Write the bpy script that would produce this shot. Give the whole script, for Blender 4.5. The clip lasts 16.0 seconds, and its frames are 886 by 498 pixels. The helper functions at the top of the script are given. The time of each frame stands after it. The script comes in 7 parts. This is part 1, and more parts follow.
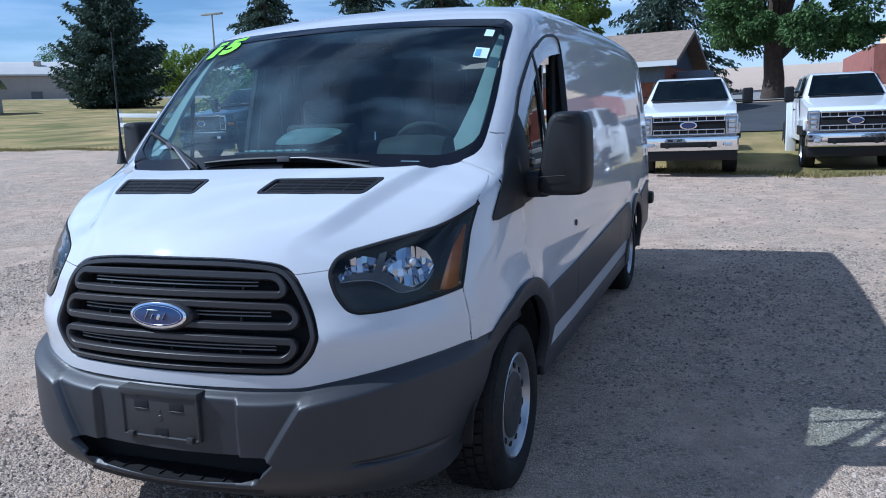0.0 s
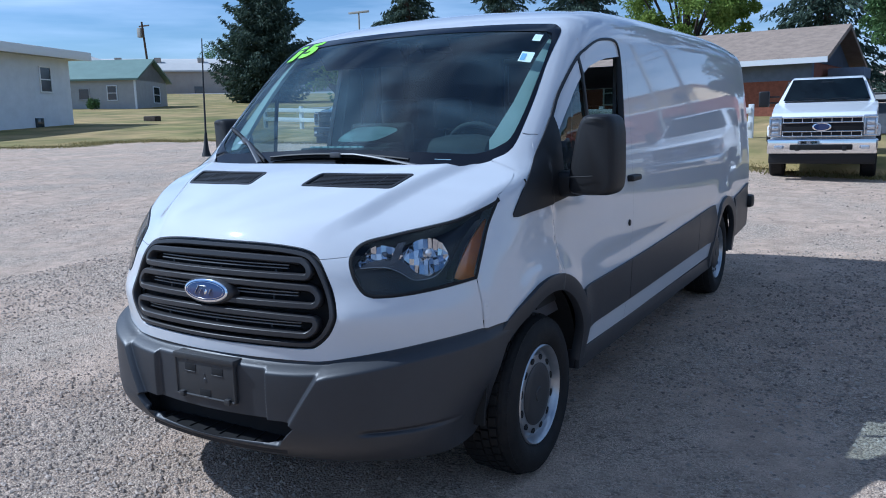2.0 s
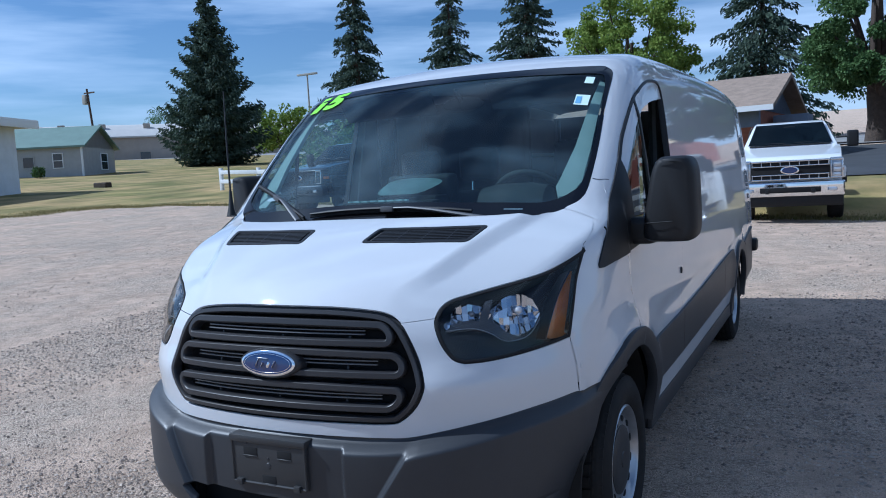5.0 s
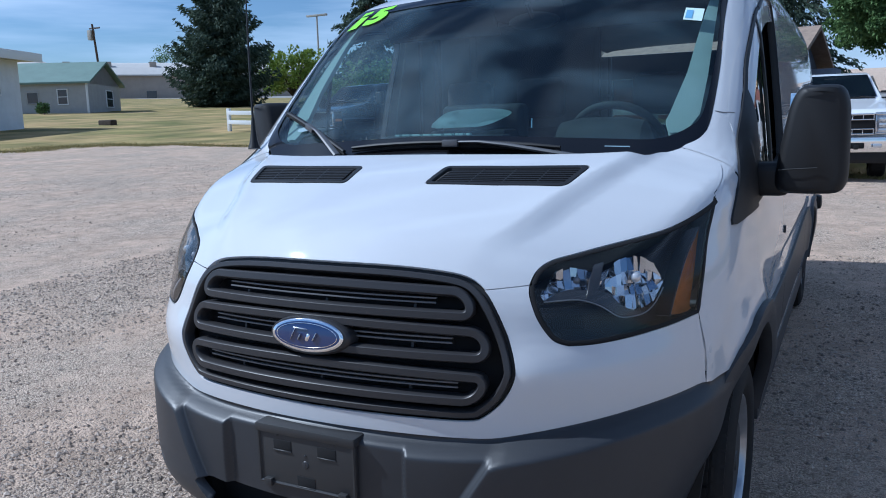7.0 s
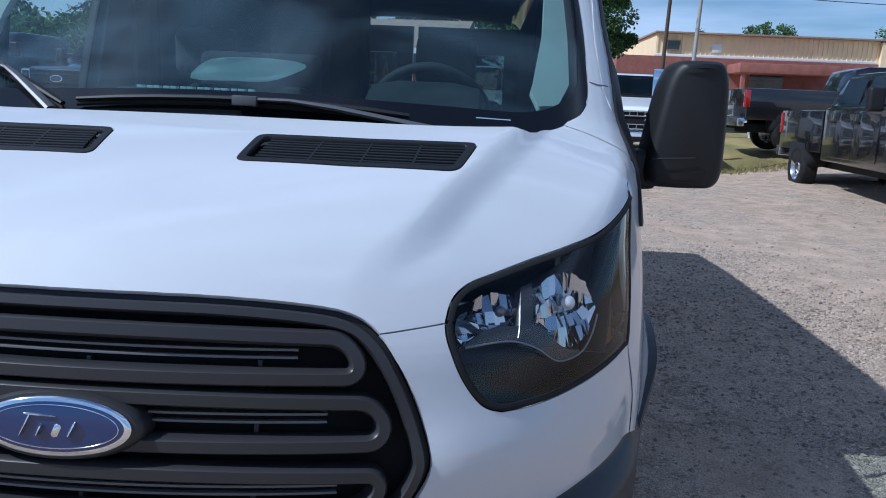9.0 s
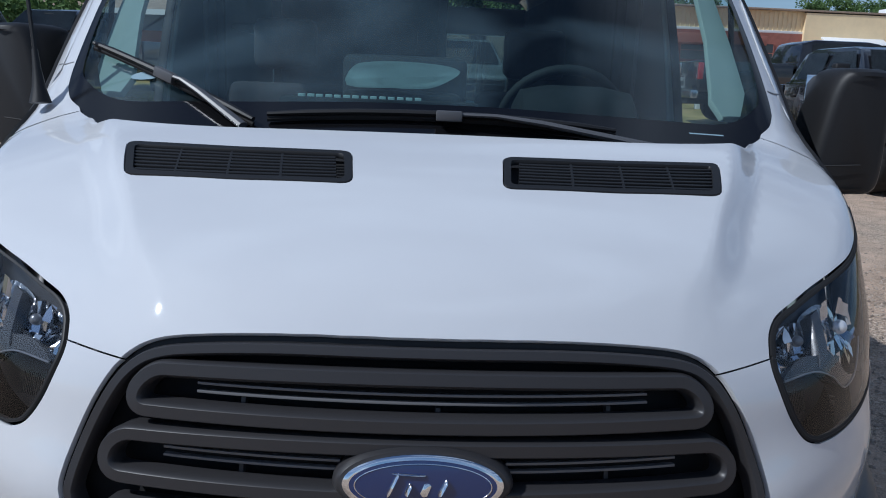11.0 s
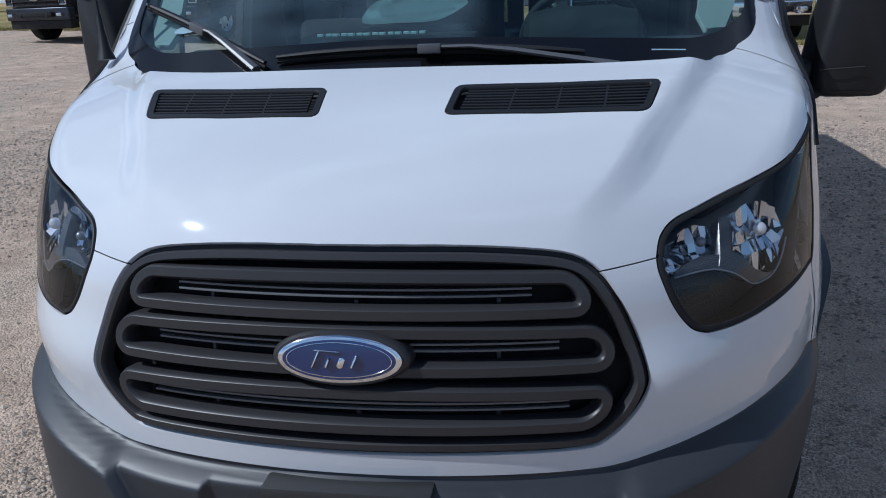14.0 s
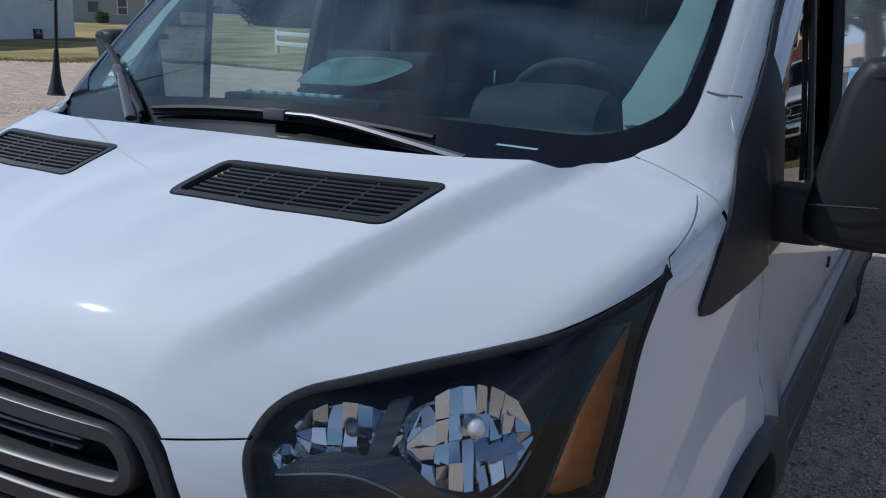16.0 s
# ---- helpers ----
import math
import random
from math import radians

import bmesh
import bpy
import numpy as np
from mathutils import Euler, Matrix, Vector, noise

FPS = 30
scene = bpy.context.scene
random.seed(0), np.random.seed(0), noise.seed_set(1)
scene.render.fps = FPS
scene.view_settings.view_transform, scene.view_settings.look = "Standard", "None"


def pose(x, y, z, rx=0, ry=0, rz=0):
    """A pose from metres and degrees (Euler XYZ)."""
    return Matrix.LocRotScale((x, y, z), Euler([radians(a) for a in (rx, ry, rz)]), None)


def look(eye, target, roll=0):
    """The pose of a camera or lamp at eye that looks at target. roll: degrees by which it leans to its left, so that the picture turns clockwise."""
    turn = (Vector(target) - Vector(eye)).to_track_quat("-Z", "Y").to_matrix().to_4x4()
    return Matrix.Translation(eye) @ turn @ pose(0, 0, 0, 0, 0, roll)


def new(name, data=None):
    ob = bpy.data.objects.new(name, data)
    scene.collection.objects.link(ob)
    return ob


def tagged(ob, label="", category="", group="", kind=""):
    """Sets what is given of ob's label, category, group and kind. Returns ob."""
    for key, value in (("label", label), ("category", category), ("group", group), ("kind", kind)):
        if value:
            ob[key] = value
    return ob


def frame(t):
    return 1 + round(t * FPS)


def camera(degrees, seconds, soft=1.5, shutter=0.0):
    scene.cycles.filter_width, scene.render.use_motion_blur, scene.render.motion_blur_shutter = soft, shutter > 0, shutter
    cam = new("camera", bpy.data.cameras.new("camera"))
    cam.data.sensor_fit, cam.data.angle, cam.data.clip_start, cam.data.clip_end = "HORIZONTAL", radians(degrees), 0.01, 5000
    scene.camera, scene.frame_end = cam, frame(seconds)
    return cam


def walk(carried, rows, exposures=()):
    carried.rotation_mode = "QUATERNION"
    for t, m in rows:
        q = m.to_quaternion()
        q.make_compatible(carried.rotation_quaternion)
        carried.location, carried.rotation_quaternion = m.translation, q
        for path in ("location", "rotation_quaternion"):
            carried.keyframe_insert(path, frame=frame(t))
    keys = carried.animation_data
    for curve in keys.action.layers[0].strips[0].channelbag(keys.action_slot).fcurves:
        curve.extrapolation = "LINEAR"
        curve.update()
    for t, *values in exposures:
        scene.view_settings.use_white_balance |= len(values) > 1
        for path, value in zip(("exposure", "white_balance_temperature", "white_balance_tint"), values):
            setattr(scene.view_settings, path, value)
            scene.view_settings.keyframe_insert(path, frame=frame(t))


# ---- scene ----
cam = camera(58.5, 16.0, 1.0)
METRES, EYE, TILT, LEAN, TURN = 5.792, 1.5, 0.0, 0.0, 20.6
ROWS = [
    (0.0, 0.0, 0.0, 0.0, -0.33, -9.21, 2.0),
    (0.5, 0.0125, -0.0073, -0.002, 4.96, -8.87, 2.48),
    (1.0, 0.0514, -0.0229, -0.0007, 7.62, -9.22, 2.06),
    (1.5, 0.0717, -0.0321, 0.0027, 9.71, -9.31, 1.86),
    (2.0, 0.0786, -0.0308, 0.0012, 9.7, -9.18, 1.34),
    (2.5, 0.0704, -0.0304, 0.0004, 8.88, -8.62, 1.03),
    (3.0, 0.0393, -0.0314, -0.0012, 7.95, -6.84, 1.77),
    (3.5, -0.0023, -0.0327, -0.0007, 5.13, -5.08, 3.24),
    (6.0, -0.0147, 0.0475, -0.0035, 7.74, -6.17, 2.14),
    (6.5, -0.0408, 0.0779, -0.0059, 8.33, -8.38, 1.67),
    (7.0, -0.0638, 0.1087, -0.0127, 6.52, -8.91, 1.53),
    (7.5, -0.0719, 0.1595, -0.0212, -0.39, -9.36, 0.35),
    (8.0, -0.09, 0.1964, -0.0243, -7.44, -9.65, -0.99),
    (10.5, -0.2116, 0.2828, -0.0117, -23.27, -11.75, -2.82),
    (11.0, -0.2383, 0.2908, -0.0079, -22.59, -12.38, -2.38),
    (11.5, -0.2613, 0.2982, -0.0048, -19.6, -12.55, -1.19),
    (12.0, -0.2767, 0.2989, -0.0077, -16.65, -14.12, 0.33),
    (12.5, -0.2864, 0.2921, -0.0167, -14.26, -18.43, 0.99),
    (13.0, -0.2671, 0.2711, -0.0129, -13.08, -20.89, 2.58),
    (13.5, -0.2203, 0.2442, -0.0014, -13.54, -20.95, 3.44),
    (14.0, -0.1787, 0.229, 0.0022, -11.56, -18.36, 2.3),
    (14.5, -0.1438, 0.2545, 0.0024, -7.68, -15.18, 0.36),
    (15.0, -0.1015, 0.277, 0.0017, -1.42, -13.75, -0.6),
    (15.5, -0.0485, 0.2816, 0.0053, 8.81, -13.17, -1.62),
    (16.0, 0.0036, 0.3043, -0.0007, 11.23, -13.71, -1.83),
]
walk(cam, [(t, pose(0, 0, EYE, TILT, LEAN, TURN) @ pose(METRES * x, METRES * y, METRES * z, 90 + pitch, roll, yaw)) for t, x, y, z, yaw, pitch, roll in ROWS], exposures=[(0.0, 0.07, 4850, 9), (3.0, 0.0, 4800, 8), (6.0, -0.07, 4880, 8), (8.0, -0.04, 4980, 9), (10.5, -0.38, 5230, 10), (12.0, -0.48, 5580, 8), (13.0, -0.42, 5480, 9), (14.0, -0.36, 5230, 9), (16.0, -0.38, 5340, 9)])

# ---------------------------------------------------------------- light
SUN = Vector((-1.9, -0.69, 2.0)).normalized()
world = bpy.data.worlds.new("world")
scene.world = world
world.use_nodes = True
wn, wl = world.node_tree.nodes, world.node_tree.links
wn.clear()
w_out = wn.new("ShaderNodeOutputWorld")
w_bg = wn.new("ShaderNodeBackground")
w_sky = wn.new("ShaderNodeTexSky")
w_sky.sky_type = "NISHITA"
w_sky.sun_disc = False
w_sky.sun_elevation = math.asin(SUN.z)
w_sky.sun_rotation = math.atan2(SUN.x, SUN.y)
w_sky.air_density, w_sky.dust_density, w_sky.ozone_density = 1.0, 0.3, 3.2
w_bg.inputs["Strength"].default_value = 0.083
# thin streaks of high cloud
w_tc = wn.new("ShaderNodeTexCoord")
w_map = wn.new("ShaderNodeMapping")
w_map.inputs["Scale"].default_value = (1.0, 1.0, 9.0)
w_map.inputs["Rotation"].default_value = (0.06, -0.05, 0.3)
w_noise = wn.new("ShaderNodeTexNoise")
w_noise.inputs["Scale"].default_value = 1.5
w_noise.inputs["Detail"].default_value = 6
w_noise.inputs["Roughness"].default_value = 0.55
w_ramp = wn.new("ShaderNodeValToRGB")
w_ramp.color_ramp.elements[0].position, w_ramp.color_ramp.elements[0].color = 0.43, (0, 0, 0, 1)
w_ramp.color_ramp.elements[1].position, w_ramp.color_ramp.elements[1].color = 0.66, (0.85, 0.85, 0.85, 1)
w_mix = wn.new("ShaderNodeMixRGB")
w_mix.inputs["Color2"].default_value = (8.6, 9.6, 10.8, 1)
wl.new(w_tc.outputs["Generated"], w_map.inputs["Vector"])
wl.new(w_map.outputs["Vector"], w_noise.inputs["Vector"])
wl.new(w_noise.outputs["Fac"], w_ramp.inputs["Fac"])
wl.new(w_ramp.outputs["Color"], w_mix.inputs["Fac"])
wl.new(w_sky.outputs["Color"], w_mix.inputs["Color1"])
wl.new(w_mix.outputs["Color"], w_bg.inputs["Color"])
wl.new(w_bg.outputs["Background"], w_out.inputs["Surface"])
sun = new("sun", bpy.data.lights.new("sun", "SUN"))
sun.data.energy, sun.data.angle, sun.data.color = 4.75, radians(0.55), (1.0, 0.935, 0.83)
sun.matrix_world = look(SUN * 50, (0, 0, 0))


# ---------------------------------------------------------------- materials
def mat(name, color, rough=0.6, metal=0.0, coat=0.0, spec=0.5, trans=0.0, var=0.0, var_scale=6.0, bump=0.0, bump_scale=200.0, bump_dist=0.002, ior=1.5, color2=None, coat_ior=1.5):
    """A surface with two scales of colour variation and a fine relief."""
    m = bpy.data.materials.new(name)
    m.use_nodes = True
    n, l = m.node_tree.nodes, m.node_tree.links
    b = n["Principled BSDF"]
    b.inputs["Roughness"].default_value = rough
    b.inputs["Metallic"].default_value = metal
    b.inputs["Coat Weight"].default_value = coat
    b.inputs["Coat Roughness"].default_value = 0.03
    b.inputs["Coat IOR"].default_value = coat_ior
    b.inputs["Specular IOR Level"].default_value = spec
    b.inputs["Transmission Weight"].default_value = trans
    b.inputs["IOR"].default_value = ior
    b.inputs["Base Color"].default_value = (*color, 1)
    tc = n.new("ShaderNodeTexCoord")
    if var > 0:
        c2 = color2 or tuple(c * (1 - var) for c in color)
        a = n.new("ShaderNodeTexNoise")
        a.inputs["Scale"].default_value = var_scale
        a.inputs["Detail"].default_value = 8
        a.inputs["Roughness"].default_value = 0.65
        l.new(tc.outputs["Object"], a.inputs["Vector"])
        r = n.new("ShaderNodeMapRange")
        r.inputs["From Min"].default_value, r.inputs["From Max"].default_value = 0.35, 0.65
        l.new(a.outputs["Fac"], r.inputs["Value"])
        x = n.new("ShaderNodeMixRGB")
        x.inputs["Color1"].default_value, x.inputs["Color2"].default_value = (*color, 1), (*c2, 1)
        l.new(r.outputs["Result"], x.inputs["Fac"])
        l.new(x.outputs["Color"], b.inputs["Base Color"])
    if bump > 0:
        a = n.new("ShaderNodeTexNoise")
        a.inputs["Scale"].default_value = bump_scale
        a.inputs["Detail"].default_value = 4
        l.new(tc.outputs["Object"], a.inputs["Vector"])
        p = n.new("ShaderNodeBump")
        p.inputs["Strength"].default_value = bump
        p.inputs["Distance"].default_value = bump_dist
        l.new(a.outputs["Fac"], p.inputs["Height"])
        l.new(p.outputs["Normal"], b.inputs["Normal"])
    return m


def glass_mat(name, tint, clear=0.75, rough=0.0, haze=0.0, gloss=0.075):
    """A thin pane: it lets light straight through with a tint, and mirrors by its gloss."""
    m = bpy.data.materials.new(name)
    m.use_nodes = True
    n, l = m.node_tree.nodes, m.node_tree.links
    n.clear()
    out = n.new("ShaderNodeOutputMaterial")
    tr = n.new("ShaderNodeBsdfTransparent")
    tr.inputs["Color"].default_value = (*[c * clear for c in tint], 1)
    gl = n.new("ShaderNodeBsdfGlossy")
    gl.inputs["Roughness"].default_value = rough
    # gloss of both faces of the pane, steeply rising at a flat angle
    lw = n.new("ShaderNodeLayerWeight")
    lw.inputs["Blend"].default_value = 0.5
    pw = n.new("ShaderNodeMath")
    pw.operation = "POWER"
    pw.inputs[1].default_value = 5.0
    fr = n.new("ShaderNodeMath")
    fr.operation = "MULTIPLY_ADD"
    fr.inputs[1].default_value, fr.inputs[2].default_value = 1 - gloss, gloss
    mx = n.new("ShaderNodeMixShader")
    l.new(lw.outputs["Facing"], pw.inputs[0])
    l.new(pw.outputs["Value"], fr.inputs[0])
    l.new(fr.outputs["Value"], mx.inputs["Fac"])
    l.new(tr.outputs["BSDF"], mx.inputs[1])
    l.new(gl.outputs["BSDF"], mx.inputs[2])
    last = mx.outputs["Shader"]
    if haze > 0:
        # a thin film of dust and wiped streaks, coloured blue to imitate reflected sky
        tc = n.new("ShaderNodeTexCoord")
        mp = n.new("ShaderNodeMapping")
        mp.inputs["Scale"].default_value = (1.0, 2.6, 1.0)
        mp.inputs["Rotation"].default_value = (0, 0, 0.7)
        a = n.new("ShaderNodeTexNoise")
        a.inputs["Scale"].default_value, a.inputs["Detail"].default_value, a.inputs["Distortion"].default_value = 1.6, 7, 0.8
        r = n.new("ShaderNodeMapRange")
        r.inputs["From Min"].default_value, r.inputs["From Max"].default_value = 0.44, 0.74
        r.inputs["To Min"].default_value, r.inputs["To Max"].default_value = haze * 0.05, haze
        df = n.new("ShaderNodeBsdfDiffuse")
        df.inputs["Color"].default_value = (0.38, 0.58, 0.70, 1)
        hx = n.new("ShaderNodeMixShader")
        l.new(tc.outputs["Object"], mp.inputs["Vector"])
        l.new(mp.outputs["Vector"], a.inputs["Vector"])
        l.new(a.outputs["Fac"], r.inputs["Value"])
        l.new(r.outputs["Result"], hx.inputs["Fac"])
        l.new(last, hx.inputs[1])
        l.new(df.outputs["BSDF"], hx.inputs[2])
        last = hx.outputs["Shader"]
    l.new(last, out.inputs["Surface"])
    return m


M = {}
M["white_paint"] = mat("white_paint", (0.575, 0.583, 0.60), 0.55, coat=1.0, coat_ior=1.65, spec=0.12, var=0.03, var_scale=2.0)
M["dark_plastic"] = mat("dark_plastic", (0.029, 0.031, 0.036), 0.45, spec=0.5, var=0.18, var_scale=5, bump=0.25, bump_scale=900, bump_dist=0.0006)
M["black_plastic"] = mat("black_plastic", (0.011, 0.011, 0.012), 0.5, spec=0.35, bump=0.15, bump_scale=700, bump_dist=0.0005)
M["grille_plastic"] = mat("grille_plastic", (0.030, 0.029, 0.031), 0.40, spec=0.4, bump=0.1, bump_scale=900, bump_dist=0.0004)
# near-black colour that stands in for the shade inside openings and holes
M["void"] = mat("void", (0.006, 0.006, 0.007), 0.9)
M["rubber"] = mat("rubber", (0.007, 0.007, 0.008), 0.75, spec=0.3, var=0.5, var_scale=14, bump=0.3, bump_scale=300, color2=(0.016, 0.015, 0.014))
M["steel_wheel"] = mat("steel_wheel", (0.62, 0.63, 0.65), 0.32, metal=0.75, var=0.2, var_scale=9)
M["chrome"] = mat("chrome", (0.85, 0.86, 0.88), 0.06, metal=1.0)
M["reflector"] = mat("reflector", (0.56, 0.59, 0.64), 0.09, metal=1.0)
M["badge_blue"] = mat("badge_blue", (0.006, 0.022, 0.10), 0.25, coat=1.0)
M["windshield"] = glass_mat("windshield", (0.78, 0.96, 0.95), 0.76, haze=0.10)
M["side_glass"] = glass_mat("side_glass", (0.80, 0.94, 0.93), 0.48, gloss=0.10)
M["lamp_glass"] = glass_mat("lamp_glass", (1, 1, 1), 0.93, gloss=0.036)
M["frit"] = mat("frit", (0.006, 0.006, 0.007), 0.12, spec=0.6)
M["amber"] = mat("amber", (0.52, 0.17, 0.03), 0.2, coat=1.0, var=0.3, var_scale=60)


# ---------------------------------------------------------------- mesh helpers
def mesh_of(name, verts, faces, material, smooth=True):
    me = bpy.data.meshes.new(name)
    me.from_pydata([tuple(v) for v in verts], [], [tuple(f) for f in faces])
    me.materials.append(material)
    if smooth:
        me.shade_smooth()
    return me


def part(name, bm, material, parent=None, label="", smooth=True):
    """Links a bmesh (or a mesh) as one object under a thing."""
    if isinstance(bm, bpy.types.Mesh):
        me = bm
    else:
        me = bpy.data.meshes.new(name)
        bm.normal_update()
        bm.to_mesh(me)
        bm.free()
        me.materials.append(material)
        if smooth:
            me.shade_smooth()
            me.set_sharp_from_angle(angle=radians(38))
    ob = new(name, me)
    if parent:
        ob.parent = parent
    if label:
        ob["label"] = label
    return ob


def thing(name, m, label, category, group="", kind=""):
    ob = new(name)
    ob.matrix_world = m
    ob.empty_display_size = 0.2
    return tagged(ob, label, category, group, kind)


def box(bm, x0, x1, y0, y1, z0, z1, bevel=0.0, segments=2, m=None):
    r = bmesh.ops.create_cube(bm, size=1)
    vs = r["verts"]
    for v in vs:
        v.co = Vector((x0 + (v.co.x + 0.5) * (x1 - x0), y0 + (v.co.y + 0.5) * (y1 - y0), z0 + (v.co.z + 0.5) * (z1 - z0)))
    if bevel > 0:
        es = list({e for v in vs for e in v.link_edges})
        q = bmesh.ops.bevel(bm, geom=es, offset=bevel, segments=segments, affect="EDGES", profile=0.6)
        vs = list({v for f in q["faces"] for v in f.verts} | {v for v in vs if v.is_valid})
    if m is not None:
        bmesh.ops.transform(bm, matrix=m, verts=vs)
    return bm


def boxed(*a, **k):
    return box(bmesh.new(), *a, **k)


def tube(bm, pts, r, n=8, cap=True, flat=1.0):
    """A round bar along points, its radius one number or one for each point."""
    pts = [Vector(p) for p in pts]
    rs = r if isinstance(r, (list, tuple)) else [r] * len(pts)
    rings = []
    d = (pts[1] - pts[0]).normalized()
    u = d.cross(Vector((0, 0, 1)) if abs(d.z) < 0.9 else Vector((0, 1, 0)))
    for i, p in enumerate(pts):
        d = (pts[min(i + 1, len(pts) - 1)] - pts[max(i - 1, 0)]).normalized()
        u = (u - d * u.dot(d)).normalized()
        v = u.cross(d)
        rings.append([bm.verts.new(p + rs[i] * (u * math.cos(a) + v * flat * math.sin(a))) for a in (2 * math.pi * k / n for k in range(n))])
    for a, b in zip(rings, rings[1:]):
        for k in range(n):
            bm.faces.new((a[k], a[(k + 1) % n], b[(k + 1) % n], b[k]))
    if cap:
        bm.faces.new(rings[0][::-1])
        bm.faces.new(rings[-1])
    return bm


def lathe(bm, profile, n=40, axis="x", m=None):
    """Turns (radius, along) points about an axis."""
    rings = []
    for r, a in profile:
        ring = []
        for k in range(n):
            t = 2 * math.pi * k / n
            c = (a, r * math.cos(t), r * math.sin(t)) if axis == "x" else (r * math.cos(t), r * math.sin(t), a) if axis == "z" else (r * math.cos(t), a, r * math.sin(t))
            ring.append(bm.verts.new(m @ Vector(c) if m else c))
        rings.append(ring)
    for a, b in zip(rings, rings[1:]):
        for k in range(n):
            bm.faces.new((a[k], a[(k + 1) % n], b[(k + 1) % n], b[k]))
    bmesh.ops.recalc_face_normals(bm, faces=bm.faces[:])
    return bm


def curve_through(pts, n=8, closed=False):
    """A smooth line through points (Catmull-Rom)."""
    p = np.array(pts, float)
    k = len(p)
    out = []
    for i in range(k if closed else k - 1):
        a, b, c, d = (p[(i + j) % k] if closed else p[min(max(i + j, 0), k - 1)] for j in (-1, 0, 1, 2))
        for s in np.arange(n) / n:
            out.append(0.5 * (2 * b + (c - a) * s + (2 * a - 5 * b + 4 * c - d) * s * s + (3 * b - a - 3 * c + d) * s ** 3))
    if not closed:
        out.append(p[-1])
    return np.array(out)


# ---------------------------------------------------------------- the van's skin
# Local axes: x to its left side, y from the nose backwards, z up.
def lerp(v, xs, ys):
    """A smooth line through a table."""
    xs, ys = np.array(xs, float), np.array(ys, float)
    i = np.clip(np.searchsorted(xs, v) - 1, 0, len(xs) - 2)
    sl = np.diff(ys) / np.diff(xs)
    m = np.concatenate([[sl[0]], (sl[:-1] + sl[1:]) / 2, [sl[-1]]])
    h = xs[i + 1] - xs[i]
    t = (v - xs[i]) / h
    inner = ys[i] * (2 * t ** 3 - 3 * t ** 2 + 1) + m[i] * h * (t ** 3 - 2 * t ** 2 + t) + ys[i + 1] * (3 * t ** 2 - 2 * t ** 3) + m[i + 1] * h * (t ** 3 - t ** 2)
    return np.where(v < xs[0], ys[0] + (v - xs[0]) * m[0], np.where(v > xs[-1], ys[-1] + (v - xs[-1]) * m[-1], inner))


def step(v, a, b):
    t = np.clip((v - a) / (b - a), 0, 1)
    return t * t * (3 - 2 * t)


def smax(a, b, k):
    h = np.maximum(k - np.abs(a - b), 0) / k
    return np.maximum(a, b) + h * h * k / 4


def side_width(y, z):
    w = lerp(z, [0.25, 0.5, 0.75, 0.95, 1.15, 1.4, 1.7, 1.95, 2.1], [1.0, 1.022, 1.034, 1.036, 1.028, 1.006, 0.97, 0.932, 0.905])
    w = w - lerp(np.clip(y, 0, 2.1), [0.0, 0.45, 0.6, 0.75, 0.95, 1.4, 2.1], [0.162, 0.089, 0.063, 0.046, 0.028, 0.008, 0.0])
    w = w - 0.012 * step(y, 5.2, 6.0) ** 2 - 0.010 * np.exp(-((z - 0.80) / 0.05) ** 2) * step(y, 1.5, 1.9)
    # the flares over the wheels
    for yc, s in ((1.04, 0.034), (4.79, 0.018)):
        rr = np.hypot(y - yc, z - 0.36)
        w = w + s * np.exp(-((rr - 0.47) / 0.10) ** 2) * step(z, 0.35, 0.6) * step(y, 0.60, 0.85)
    return w


def bow(x):
    x = np.abs(x)
    return 0.30 * x ** 2 + 0.30 * x ** 6


def front_line(x, z):
    c = lerp(z, [0.2, 0.5, 0.66, 0.75, 0.88, 1.0, 1.1], [0.10, 0.085, 0.08, 0.082, 0.105, 0.135, 0.19])
    # a soft shelf under the lamps
    return c + bow(x) - 0.02 * step(np.abs(x), 0.45, 0.62) * np.exp(-((z - 0.80) / 0.07) ** 2)


def hood_height(x, y):
    ax = np.abs(x)
    yy = y - 0.30 * ax ** 2 * (1 - 0.7 * step(y, 0.3, 0.8))
    c = lerp(yy, [0.08, 0.13, 0.2, 0.3, 0.4, 0.512, 0.6, 0.7, 0.8, 0.95], [0.95, 1.03, 1.10, 1.165, 1.212, 1.257, 1.287, 1.316, 1.343, 1.382])
    d = np.maximum(ax - lerp(np.clip(y, 0.1, 0.9), [0.1, 0.27, 0.34, 0.41, 0.5, 0.62, 0.78, 0.9], [0.40, 0.415, 0.465, 0.505, 0.545, 0.605, 0.670, 0.71]), 0)
    # the raised middle ends in a soft fold; outside it the hood falls away
    return c - 0.026 * step(d, 0.0, 0.075) * step(y, 0.20, 0.46) - 0.22 * (np.sqrt(d * d + 0.03 ** 2) - 0.03)


def cab_height(x, y):
    yy = y - 0.12 * x ** 2
    c = lerp(yy, [0.845, 1.0, 1.2, 1.374, 1.505, 1.6, 1.75, 2.0, 2.5, 3.5, 5.0, 6.0], [1.295, 1.443, 1.630, 1.787, 1.892, 1.96, 2.034, 2.096, 2.134, 2.16, 2.17, 2.13])
    return c - 0.05 * x ** 2 * step(y, 1.5, 2.1)


def nose_skin(x, y, z):
    s = np.abs(x) - side_width(y, z)
    f = (front_line(x, z) - y) / 1.15
    h = (z - hood_height(x, y)) / 1.12
    return smax(smax(s, f, 0.07), h, 0.052)


